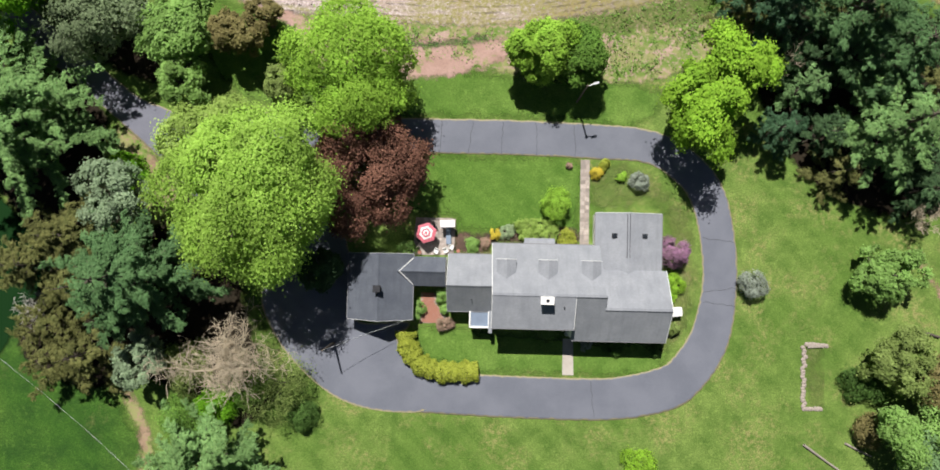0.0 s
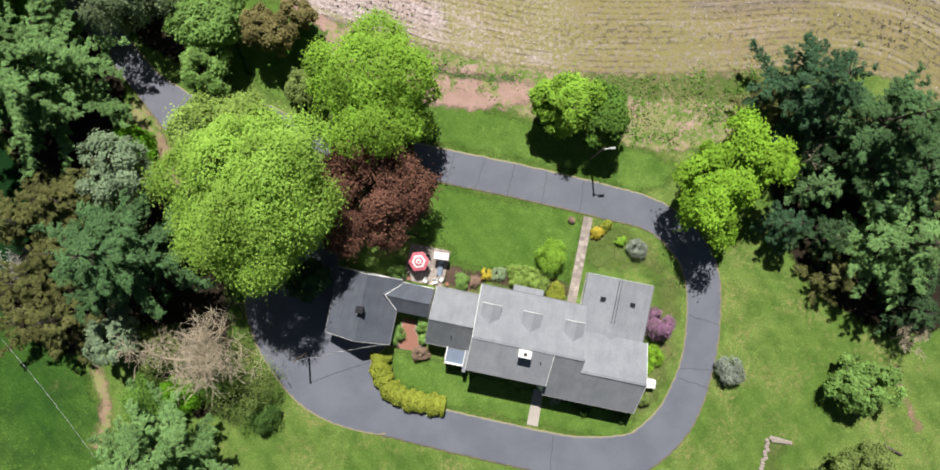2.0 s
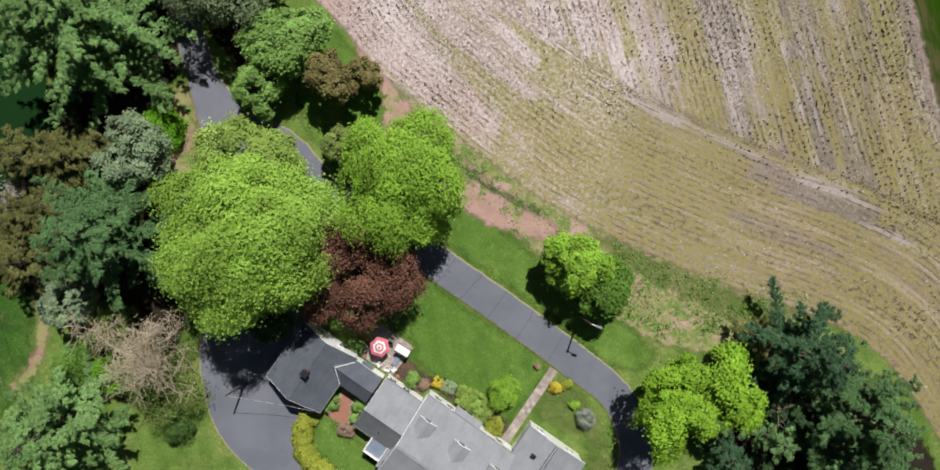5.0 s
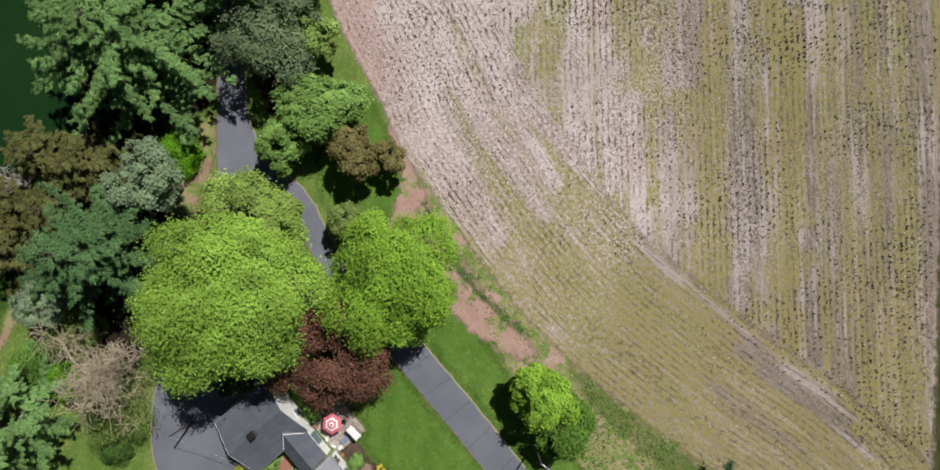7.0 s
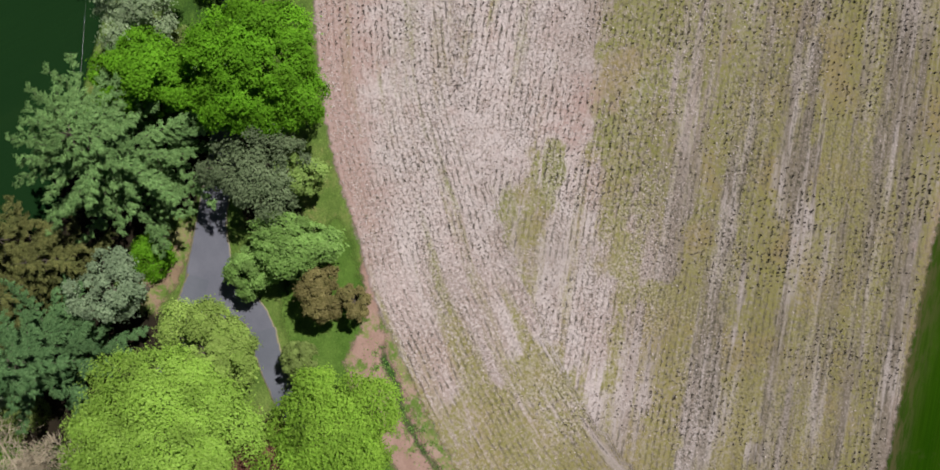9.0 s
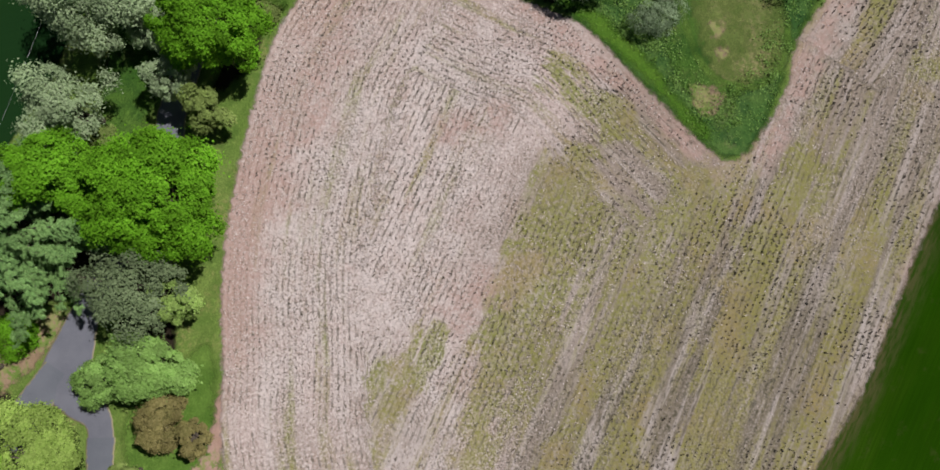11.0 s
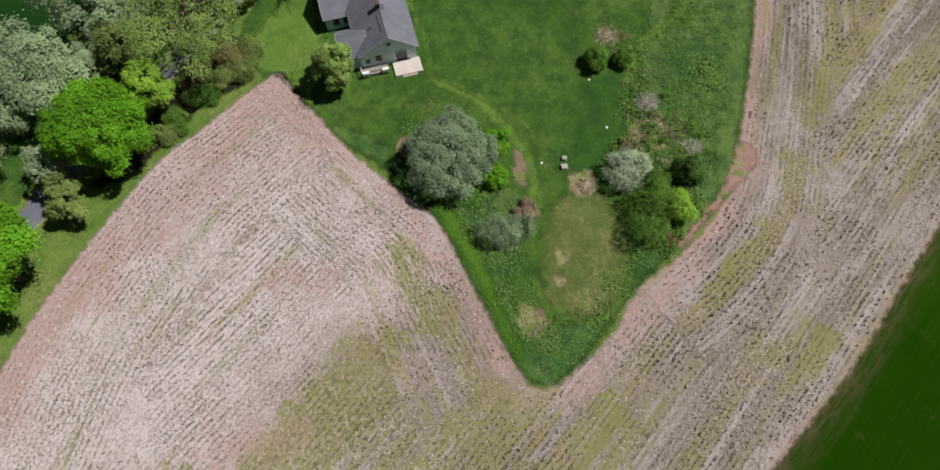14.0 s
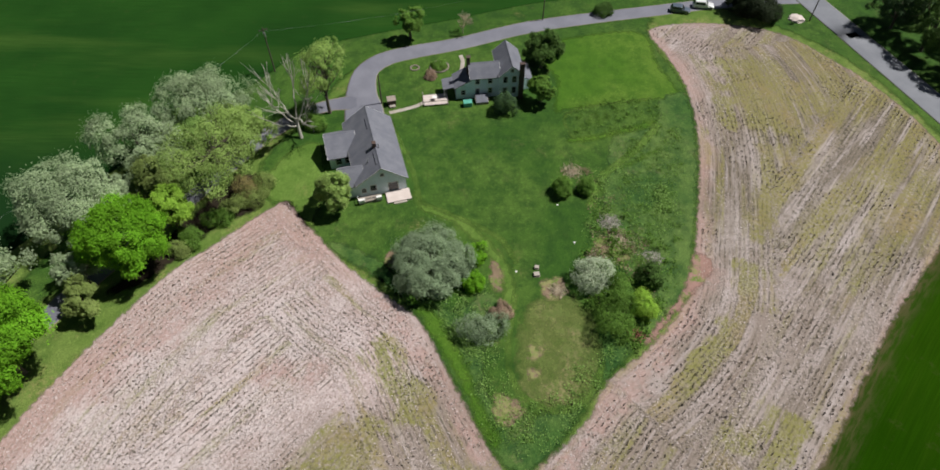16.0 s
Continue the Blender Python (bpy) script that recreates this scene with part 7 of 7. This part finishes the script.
chair(-4.95, -1.3, 155, WHITE_PAINT, "white patio chair facing the table")
chair(-3.75, -1.2, 205, WHITE_PAINT, "white patio chair beside the wall")
chair(-3.05, -0.75, 250, WHITE_PAINT, "white patio chair at the patio edge")
chair(-7.55, -0.6, 60, TIMBER, "grey timber patio chair near the garage")
chair(-7.9, -1.3, 75, DARKMETAL, "dark patio chair in the corner")
chair(-7.1, 0.2, 40, DARKMETAL, "dark metal chair at the umbrella table")
chair(-5.2, 1.6, 220, DARKMETAL, "dark metal chair at the umbrella table")
swing = thing("swing_seat", pose(-3.55, 2.05, 0.075, 0, 0, 4), "garden swing seat with a white canopy", "swing")
part("canopy", prism([(-0.48, 1.75), (0.48, 1.75), (0.38, 1.92), (-0.38, 1.92)], -0.9, 0.9, "x"), WHITE_CLOTH, swing)
part("bench", one_box(-0.75, 0.75, -0.3, 0.25, 0.42, 0.52, 0.02), TIMBER, swing)
part("backrest", one_box(-0.75, 0.75, 0.22, 0.28, 0.5, 1.0, 0.02), TIMBER, swing)
for sx in (-0.86, 0.86):
    for sy in (-0.44, 0.44):
        part("post", rod(bmesh.new(), (sx, sy, 0), (sx, sy * 0.85, 1.76), 0.025), DARKMETAL, swing)
lounge = thing("sun_lounger", pose(-3.45, 0.55, 0.075, 0, 0, 92), "dark grey sun lounger on the patio", "lounger")
part("mattress", one_box(-0.95, 0.6, -0.32, 0.32, 0.3, 0.38, 0.03), BLUE_GREY, lounge)
part("backrest", one_box(0, 0.7, -0.32, 0.32, 0, 0.07, 0.03, pose(0.55, 0, 0.33, 0, -28, 0)), BLUE_GREY, lounge)
for sx in (-0.8, 0.5):
    for sy in (-0.28, 0.28):
        part("leg", one_box(sx - .02, sx + .02, sy - .02, sy + .02, 0, 0.32), DARKMETAL, lounge)
for k, (x, y) in enumerate([(-7.0, -1.45), (1.6, 0.2), (-2.2, -1.2)]):
    pot = thing("flower_pot", pose(x, y, 0.075 if x < -2.7 else 0.015), "terracotta flower pot with soil", "pot", "flower pots")
    part("body", rod(bmesh.new(), (0, 0, 0), (0, 0, 0.32), 0.15, 0.22, 12), BRICKRED, pot)
    part("rim", rod(bmesh.new(), (0, 0, 0.3), (0, 0, 0.36), 0.24, 0.24, 12), BRICKRED, pot)

# brick court, laid piece by piece
court = slab("brick_court", [(-6.75, -6.6), (-4.9, -6.6), (-4.7, -8.0), (-3.1, -9.9), (-3.3, -10.2), (-6.75, -10.3)], 0.03, STONE, "red brick paved court between garage and house", "courtyard", 0.06)
brick_me = bpy.data.meshes.new("brick")
bm = one_box(-0.19, 0.19, -0.115, 0.115, 0, 0.05, 0.008)
bm.to_mesh(brick_me)
bm.free()
brick_me.materials.append(BRICKRED)
r = rnd(8)
for j in range(15):
    for i_ in range(10):
        x, y = -6.5 + i_ * 0.4 + (0.2 if j % 2 else 0), -10.1 + j * 0.25
        if x > (-5.05 if y > -7.9 else -3.5 - (y + 9.9) * 0.75) or x < -6.6:
            continue
        b = new("brick", brick_me)
        b.parent = court
        b.location = (x, y, 0.012 + r.uniform(0, 0.008))
        b.rotation_euler.z = radians(r.uniform(-1.5, 1.5))

# stone-edged bed on the lawn
bed = flat_area("stone_bed", [(41.0, -12.1), (43.2, -12.1), (43.4, -16), (43.2, -19.4), (41.2, -19.5), (40.9, -16)], 0.3, 0.014, DRYGRASS, "weedy garden bed edged with stones", "garden bed")
r = rnd(31)
line = [(43.6 - 0.33 * k, -11.9 + 0.02 * k) for k in range(8)] + [(40.9 + r.uniform(-.15, .15), -12.2 - 0.36 * k) for k in range(21)] + [(41.0 + 0.33 * k, -19.7) for k in range(7)]
for k, (x, y) in enumerate(line):
    bm = bmesh.new()
    bmesh.ops.create_icosphere(bm, subdivisions=1, radius=0.34)
    for v_ in bm.verts:
        v_.co *= r.uniform(0.8, 1.15)
        v_.co.z = max(v_.co.z * 0.6, -0.05)
    s = part("stone", bm, STONE, bed)
    s.location = (x + r.uniform(-.1, .1), y, 0.06)
    s.rotation_euler.z = r.uniform(0, 6)
bench = thing("log_bench", pose(42.2, -12.0, 0.0, 0, 0, 4), "weathered plank lying on the bed's stones", "plank")
part("plank", one_box(-0.95, 0.95, -0.16, 0.16, 0.18, 0.28, 0.02), TIMBER, bench)
part("support", one_box(-0.75, -0.55, -0.14, 0.14, 0, 0.18), STONE, bench)
part("support", one_box(0.55, 0.75, -0.14, 0.14, 0, 0.18), STONE, bench)
for x0, y0, x1, y1, rr in ((40.9, -24.1, 45.4, -27.2, 0.17), (46.0, -23.8, 49.2, -25.3, 0.15)):
    lg = thing("fallen_log", pose(x0, y0, 0), "grey fallen log on the grass", "log", "fallen logs")
    pts = curve_points([(0, 0, rr), ((x1 - x0) * .5 + .1, (y1 - y0) * .5 - .1, rr + .05), (x1 - x0, y1 - y0, rr)], 9)
    part("log", mesh_of("log", *tube(pts, np.linspace(rr, rr * .7, 9), 9), TIMBER, smooth=True), None, lg)
small_shed = thing("utility_box", pose(24.6, -8.1, 0, 0, 0, 6), "white utility cabinet at the east wall", "cabinet")
part("body", one_box(-0.7, 0.75, -0.5, 0.5, 0, 1.1, 0.03), WHITE_PAINT, small_shed)
part("lid", prism([(-0.55, 1.1), (0.55, 1.1), (0.55, 1.15), (0, 1.3), (-0.55, 1.15)], -0.78, 0.83, "x"), WHITE_PAINT, small_shed)

# poles and wires
def lamp_pole(x, y, h, arm, label):
    p = thing("light_pole", pose(x, y, 0), label, "light pole")
    part("pole", rod(bmesh.new(), (0, 0, 0), (0, 0, h), 0.13, 0.09, 9), POLEWOOD, p)
    a = part("arm", rod(bmesh.new(), (0, 0, h - 0.3), (arm[0], arm[1], h + 0.1), 0.06), TRIM, p)
    part("lamp_head", one_box(-0.36, 0.36, -0.14, 0.14, -0.08, 0.08, 0.03, pose(arm[0], arm[1], h + 0.1, 0, 0, math.degrees(math.atan2(arm[1], arm[0])))), GREYMETAL, a)
    part("bracket", one_box(-0.12, 0.12, -0.12, 0.12, h - 0.45, h - 0.05, 0.02), POLEWOOD, p)
    return p


lamp_pole(12.3, 17.9, 7.5, (0.9, 0.25), "wooden light pole with a grey lamp arm")


def utility_pole(x, y, h, ang, label, cross=True):
    p = thing("utility_pole", pose(x, y, 0, 0, 0, ang), label, "utility pole", "utility poles")
    part("pole", rod(bmesh.new(), (0, 0, 0), (0, 0, h), 0.15, 0.1, 9), POLEWOOD, p)
    if cross:
        c = part("crossarm", one_box(-0.06, 0.06, -0.9, 0.9, h - 0.6, h - 0.45), POLEWOOD, p)
        for y0 in (-0.8, 0.0, 0.8):
            part("insulator", rod(bmesh.new(), (0, y0, h - 0.45), (0, y0, h - 0.25), 0.05, 0.04, 7), GREYMETAL, c)
        part("transformer", rod(bmesh.new(), (0.28, 0, h - 1.9), (0.28, 0, h - 1.0), 0.24, 0.24, 12), GREYMETAL, p)
    return p


utility_pole(-17.4, -13.0, 6.2, 20, "wooden service pole beside the parking court", False)
utility_pole(-126.5, 50.8, 10.5, 30, "wooden utility pole with a transformer")
utility_pole(-116.3, 75.2, 7, 0, "bare wooden pole beside the farm lane", False)
utility_pole(-149.6, 172.3, 9, 0, "wooden utility pole at the roadside")
utility_pole(-148.4, 109.5, 5, 0, "short wooden pole beside the farm lane", False)


def wire(a, b, sag, label, rad=0.018):
    w = thing("overhead_wire", pose(*a), label, "wire", "overhead wires")
    a, b = np.array(a, float), np.array(b, float)
    t = np.linspace(0, 1, 24)
    p = np.outer(t, b - a)
    p[:, 2] -= sag * 4 * t * (1 - t)
    part("cable", mesh_of("cable", *tube(p, np.full(24, rad), 4), GREYMETAL, smooth=True), None, w)


wire((-17.4, -13.0, 6.1), (-8.2, -9.6, 3.6), 0.35, "pale service cable from pole to garage", 0.022)
wire((-126.5, 50.8, 9.8), (-60, 12, 9.5), 1.8, "thin overhead cable above the grain field", 0.010)
wire((-126.5, 50.8, 9.8), (-149, 108, 9), 1.5, "thin overhead cable above the farm lane", 0.008)
wire((-59, -12.5, 5), (-38, -29, 5), 0.7, "thin pale cable above the grass", 0.014)

# farm garden
fdeck = thing("farm_deck", FH @ pose(-0.7, -15.6, 0), "pale timber deck beside the farmhouse", "deck")
for k in range(16):
    part("deck_board", one_box(-1.7 + k * 0.21, -1.51 + k * 0.21, -2.6, 2.5, 0.28, 0.33), TAN_SAND, fdeck)
for sx in (-1.6, 1.55):
    for sy in (-2.5, 2.4):
        part("post", one_box(sx - .06, sx + .06, sy - .06, sy + .06, 0, 1.25), TIMBER, fdeck)
part("railing", one_box(1.62, 1.68, -2.55, 2.45, 1.1, 1.2), TIMBER, fdeck)
part("railing", one_box(-1.7, 1.65, -2.58, -2.52, 1.1, 1.2), TIMBER, fdeck)
dt = thing("deck_table", FH @ pose(-0.6, -15.8, 0.33), "small white table on the deck", "table")
part("tabletop", rod(bmesh.new(), (0, 0, 0.7), (0, 0, 0.74), 0.5, 0.5, 16), WHITE_PAINT, dt)
part("stand", rod(bmesh.new(), (0, 0, 0), (0, 0, 0.7), 0.05, 0.05, 8), WHITE_PAINT, dt)
box1 = thing("storage_bin", FH @ pose(1.7, -9.3, 0), "green plastic storage bin by the farmhouse", "bin")
part("body", one_box(-0.6, 0.6, -0.85, 0.85, 0, 0.95, 0.04), GREEN_PLASTIC, box1)
part("lid", one_box(-0.65, 0.65, -0.9, 0.9, 0.95, 1.05, 0.03), GREEN_PLASTIC, box1)
box2 = thing("cellar_hatch", FH @ pose(0.9, -6.3, 0), "grey sloping cellar hatch at the farmhouse wall", "hatch")
part("frame", prism([(-1.1, 0), (0.9, 0), (0.9, 0.5), (-1.1, 1.2)], -1.3, 1.3, "y"), TIMBER, box2)
part("hatch_door", prism([(-1.1, 1.22), (0.92, 0.52), (0.92, 0.57), (-1.1, 1.27)], -1.2, -0.02, "y"), ROOF_SLATE, box2)
part("hatch_door", prism([(-1.1, 1.22), (0.92, 0.52), (0.92, 0.57), (-1.1, 1.27)], 0.02, 1.2, "y"), ROOF_SLATE, box2)
grill = thing("outdoor_oven", pose(-116.0, 77.3, 0, 0, 0, 15), "dark outdoor oven with a stone front", "oven")
part("body", one_box(-0.9, 0.6, -0.8, 0.8, 0, 1.3, 0.06), BRICKDARK, grill)
part("hearth", one_box(0.6, 1.3, -0.6, 0.6, 0, 0.4, 0.04), CONCRETE, grill)
part("top", one_box(-1.0, 0.7, -0.9, 0.9, 1.3, 1.4, 0.03), STONE, grill)
for k, (x, y, rad, lbl) in enumerate([(-128.4, 80.9, 0.9, "round stone fire ring on the lawn"), (-129.0, 86.2, 2.0, "round planted bed edged with stones")]):
    ring = thing("stone_ring", pose(x, y, 0), lbl, "stone ring")
    r = rnd(60 + k)
    for j in range(int(rad * 13)):
        a = j * 6.283 / int(rad * 13)
        s = part("stone", one_box(-0.2, 0.2, -0.15, 0.15, 0, 0.28, 0.05), STONE, ring)
        s.location = (rad * math.cos(a), rad * math.sin(a), 0)
        s.rotation_euler.z = a + 1.57
shrub(-129.0, 86.2, 0.9, 1.6, "weed", 301, "leafy plants in the stone ring", leaf=0.16)
shrub(-125.6, 84.6, 0.8, 1.4, "rose", 302, "low brown planted patch on the lawn", leaf=0.16)
ribbon("garden_walk", [(-113.3, 77.1, 0.9), (-115.4, 82, 0.9), (-117.3, 84.2, 0.9)], 0.02, CONCRETE, 24, "narrow pale concrete garden walk", "path")
ribbon("gate_walk", [(-133.5, 90.6, 0.9), (-131, 91.2, 0.9), (-125.5, 90.8, 0.9)], 0.02, CONCRETE, 24, "narrow pale concrete gate walk", "path")
for k, (x, y, w, l) in enumerate([(-75.2, 105.2, 0.5, 0.6), (-73.8, 105.15, 0.7, 0.85)]):
    hive = thing("bee_hive", pose(x, y, 0, 0, 0, 8 * k), "small weathered pale wooden box on the mown grass", "box", "garden boxes")
    part("stand", one_box(-w / 2 - .1, w / 2 + .1, -l / 2 - .1, l / 2 + .1, 0, 0.12, 0.02), STONE, hive)
    part("body", one_box(-w / 2, w / 2, -l / 2, l / 2, 0.12, 0.4, 0.02), CONCRETE, hive)
    part("lid", one_box(-w / 2 - .04, w / 2 + .04, -l / 2 - .04, l / 2 + .04, 0.4, 0.46, 0.02), CONCRETE, hive)
for x, y in ((-89.1, 109.4), (-80.7, 111.7), (-74.4, 101.9)):
    st = thing("marker_stone", pose(x, y, 0), "small white stone in the grass", "stone", "marker stones")
    bm = bmesh.new()
    bmesh.ops.create_icosphere(bm, subdivisions=2, radius=0.2)
    for v_ in bm.verts:
        v_.co.z = max(v_.co.z * 0.7, -0.02)
    part("body", bm, WHITE_PAINT, st)

# a heap of sand at the lane mouth and a log at the east lawn
heap = thing("sand_heap", pose(-150.3, 169.4, 0), "low tan heap of sand beside the road", "heap")
bm = bmesh.new()
bmesh.ops.create_icosphere(bm, subdivisions=3, radius=1.9)
r = rnd(88)
for v_ in bm.verts:
    v_.co *= r.uniform(0.9, 1.08)
    v_.co.z = max(v_.co.z * 0.42, -0.05)
part("body", bm, TAN_SAND, heap)
lg = thing("fallen_log", pose(55.1, -9.8, 0), "dark weathered log at the lawn edge", "log", "fallen logs")
part("log", mesh_of("log", *tube(curve_points([(0, 0, 0.2), (2.4, -0.7, 0.22)], 7), np.linspace(0.2, 0.15, 7), 9), POLEWOOD, smooth=True), None, lg)

# brush piles
def brush(x, y, rad, n, seed, mat, label):
    r = rnd(seed)
    t = thing("brush_pile", pose(x, y, 0), label, "brush pile", "brush piles")
    out = []
    for _ in range(n):
        a, d = r.uniform(0, 6.28), rad * r.uniform(0, 0.8)
        c = np.array([math.cos(a) * d, math.sin(a) * d, r.uniform(0.03, 0.5) * (1 - d / rad) + 0.05])
        w = unit(r, 1)[0] * r.uniform(0.4, 1.2)
        w[2] *= 0.15
        p0, p1 = c - w, c + w
        p0[2], p1[2] = max(p0[2], 0.03), max(p1[2], 0.03)
        out.append(tube([p0, p1], [0.05, 0.025], 4))
    part("brushwood", mesh_of("brushwood", *join(out), mat), None, t)


brush(-85.6, 118, 2.4, 140, 71, PALE_BARK, "heap of pale cut branches")
brush(-81.5, 119.5, 2.6, 120, 72, TWIG, "heap of brown brushwood")
brush(-77.6, 124, 2.0, 100, 73, PALE_BARK, "heap of grey branches at the meadow edge")
brush(-63.4, 119.4, 1.5, 80, 74, BRICKRED, "heap of reddish cut stems")
brush(-70.8, 108.4, 1.7, 90, 75, TWIG, "patch of dry yellowish stalks")
brush(-97.6, 112.5, 2.4, 90, 76, TWIG, "patch of dry brown stalks")


def car(x, y, ang, length, height, width, paint_mat, label):
    c = thing("car", pose(x, y, 0.03, 0, 0, ang), label, "car", "parked cars")
    L, W = length / 2, width / 2
    prof = [(-L, 0.35), (L, 0.35), (L, 0.75), (L - 0.9, 0.95), (L - 1.5, 1.0), (-L + 0.1, 1.02), (-L, 0.8)]
    bm = prism(prof, -W, W, "y")
    bmesh.ops.bevel(bm, geom=bm.edges[:], offset=0.07, segments=2, affect="EDGES", profile=0.5)
    part("body", bm, paint_mat, c)
    cab = prism([(L - 1.45, 0.98), (L - 2.1, height - 0.05), (L - 2.4, height), (-L + 0.5, height), (-L + 0.12, 1.0)], -W + 0.1, W - 0.1, "y")
    bmesh.ops.bevel(cab, geom=cab.edges[:], offset=0.06, segments=2, affect="EDGES", profile=0.5)
    part("cabin", cab, paint_mat, c)
    part("side_glass", one_box(-L + 0.5, L - 2.2, -W + 0.085, W - 0.085, 1.06, height - 0.18, 0.02), CAR_GLASS, c)
    part("windscreen", prism([(L - 1.42, 1.04), (L - 2.02, height - 0.12), (L - 2.06, height - 0.12), (L - 1.46, 1.04)], -W + 0.2, W - 0.2, "y"), CAR_GLASS, c)
    part("rear_glass", prism([(-L + 0.13, 1.08), (-L + 0.42, height - 0.12), (-L + 0.46, height - 0.12), (-L + 0.17, 1.08)], -W + 0.2, W - 0.2, "y"), CAR_GLASS, c)
    for sx in (L - 0.9, -L + 0.9):
        for sy in (-W + 0.1, W - 0.1):
            w = part("wheel", rod(bmesh.new(), (sx, sy - 0.11, 0.34), (sx, sy + 0.11, 0.34), 0.34, 0.34, 16), RUBBER, c)
            part("rim", rod(bmesh.new(), (sx, sy - 0.12, 0.34), (sx, sy + 0.12, 0.34), 0.2, 0.2, 10), GREYMETAL, w)
    for sy in (-W + 0.3, W - 0.3):
        part("headlight", one_box(L - 0.12, L - 0.0, sy - 0.2, sy + 0.2, 0.66, 0.78, 0.02), GREYMETAL, c)


car(-152.8, 142.5, 77, 4.7, 1.6, 1.85, CAR_DARK, "dark slate car parked beside the farm lane")
car(-154.9, 148.4, 82, 5.0, 1.8, 1.95, CAR_WHITE, "white van-like car parked beside the farm lane")

# loose growth too small to count
def tufts(name, ctrl, n, size, leafy, seed, label, h=0.35, clump=6):
    """Weeds in loose clumps of uneven size."""
    r = rnd(seed)
    loop = curve_points(ctrl, 120, True)
    lo, hi = loop.min(0), loop.max(0)
    p = r.uniform(lo, hi, (n * 3, 2))
    p = p[inside(p[:, 0], p[:, 1], loop[:-1])][:max(n // clump, 1)]
    k = r.randint(8, 50, len(p)) * clump // 6
    cl = np.repeat(p, k, 0)
    cl = cl + r.normal(size=cl.shape) * np.repeat(r.uniform(0.2, 1.0, len(p)), k)[:, None]
    q = np.column_stack([cl, r.uniform(0.03, h, len(cl)) * np.repeat(r.uniform(0.4, 1.3, len(p)), k)])
    nrm = r.normal(size=q.shape) * 0.6 + np.array([0, 0, 0.8])
    t = new(name, mesh_of(name, *leaves(q, nrm, size * 0.7, r), LEAF[leafy]))
    tagged(t, label, "weeds", kind="stuff")


tufts("meadow_weeds", [(-71, 84), (-60, 93), (-45, 101), (-58, 113), (-72, 126), (-88, 131), (-110, 134), (-104, 122), (-90, 120), (-76, 117), (-56, 113), (-52, 100), (-64, 96)], 2400, 0.14, "weed", 401, "tall green weeds across the meadow")
tufts("pale_weeds", [(-98.6, 115), (-94, 128), (-88, 129), (-78, 124), (-74, 116), (-84, 114)], 600, 0.17, "soft", 405, "pale green leafy weeds round the brush heaps", 0.8)
tufts("dry_weeds", [(-100, 112), (-96, 111), (-84, 116), (-76, 116), (-76, 121), (-84, 122), (-98, 117)], 200, 0.16, "rose", 406, "dry brown weed stalks on the rough grass", 0.5)
tufts("margin_weeds", [(-22, 27), (-14, 23.5), (4, 22.5), (18, 22), (28, 26), (34, 36), (22, 31), (4, 27), (-12, 27)], 700, 0.15, "soft", 402, "green weeds on the bare field margin")
tufts("margin_clumps", [(10, 22), (22, 21.6), (29, 26), (33, 33), (24, 30.5), (13, 28)], 420, 0.17, "weed", 411, "green weed clumps on the field margin", 0.5)
tufts("garden_weeds", [(-116, 114), (-119, 129.5), (-111, 129.5), (-106, 114)], 600, 0.18, "weed", 403, "rows of leafy garden plants", 0.5)
tufts("leafy_weeds", [(-93.6, 127.4), (-88.8, 127.2), (-88.8, 129), (-93, 129.2)], 160, 0.24, "soft", 412, "pale leafy weeds in the rough meadow", 0.7)
tufts("willow_weeds", [(-79, 80), (-76, 84), (-70, 90), (-66, 94), (-60, 98), (-66, 99), (-73, 96), (-80, 86)], 220, 0.17, "soft", 407, "rough green weeds round the willow bush", 0.6)
tufts("tall_weeds", [(-88, 116), (-85, 123), (-76, 127), (-64, 122), (-61, 117), (-66, 112.5), (-72, 110.5), (-79, 113)], 900, 0.24, "weed", 408, "tall rank weeds between the garden bushes", 1.1, 9)
tufts("dry_stalks", [(-86, 116), (-83, 122), (-74, 124), (-66, 119), (-70, 112), (-78, 114)], 320, 0.2, "rose", 409, "dry brown stalks between the garden bushes", 0.9, 9)
tufts("verge_weeds", [(-72, 84), (-60, 94), (-46, 100), (-45, 105), (-56, 114), (-64, 121), (-60, 113), (-52, 103), (-62, 98), (-74, 90)], 900, 0.16, "soft", 410, "coarse grass tufts along the field border", 0.5)
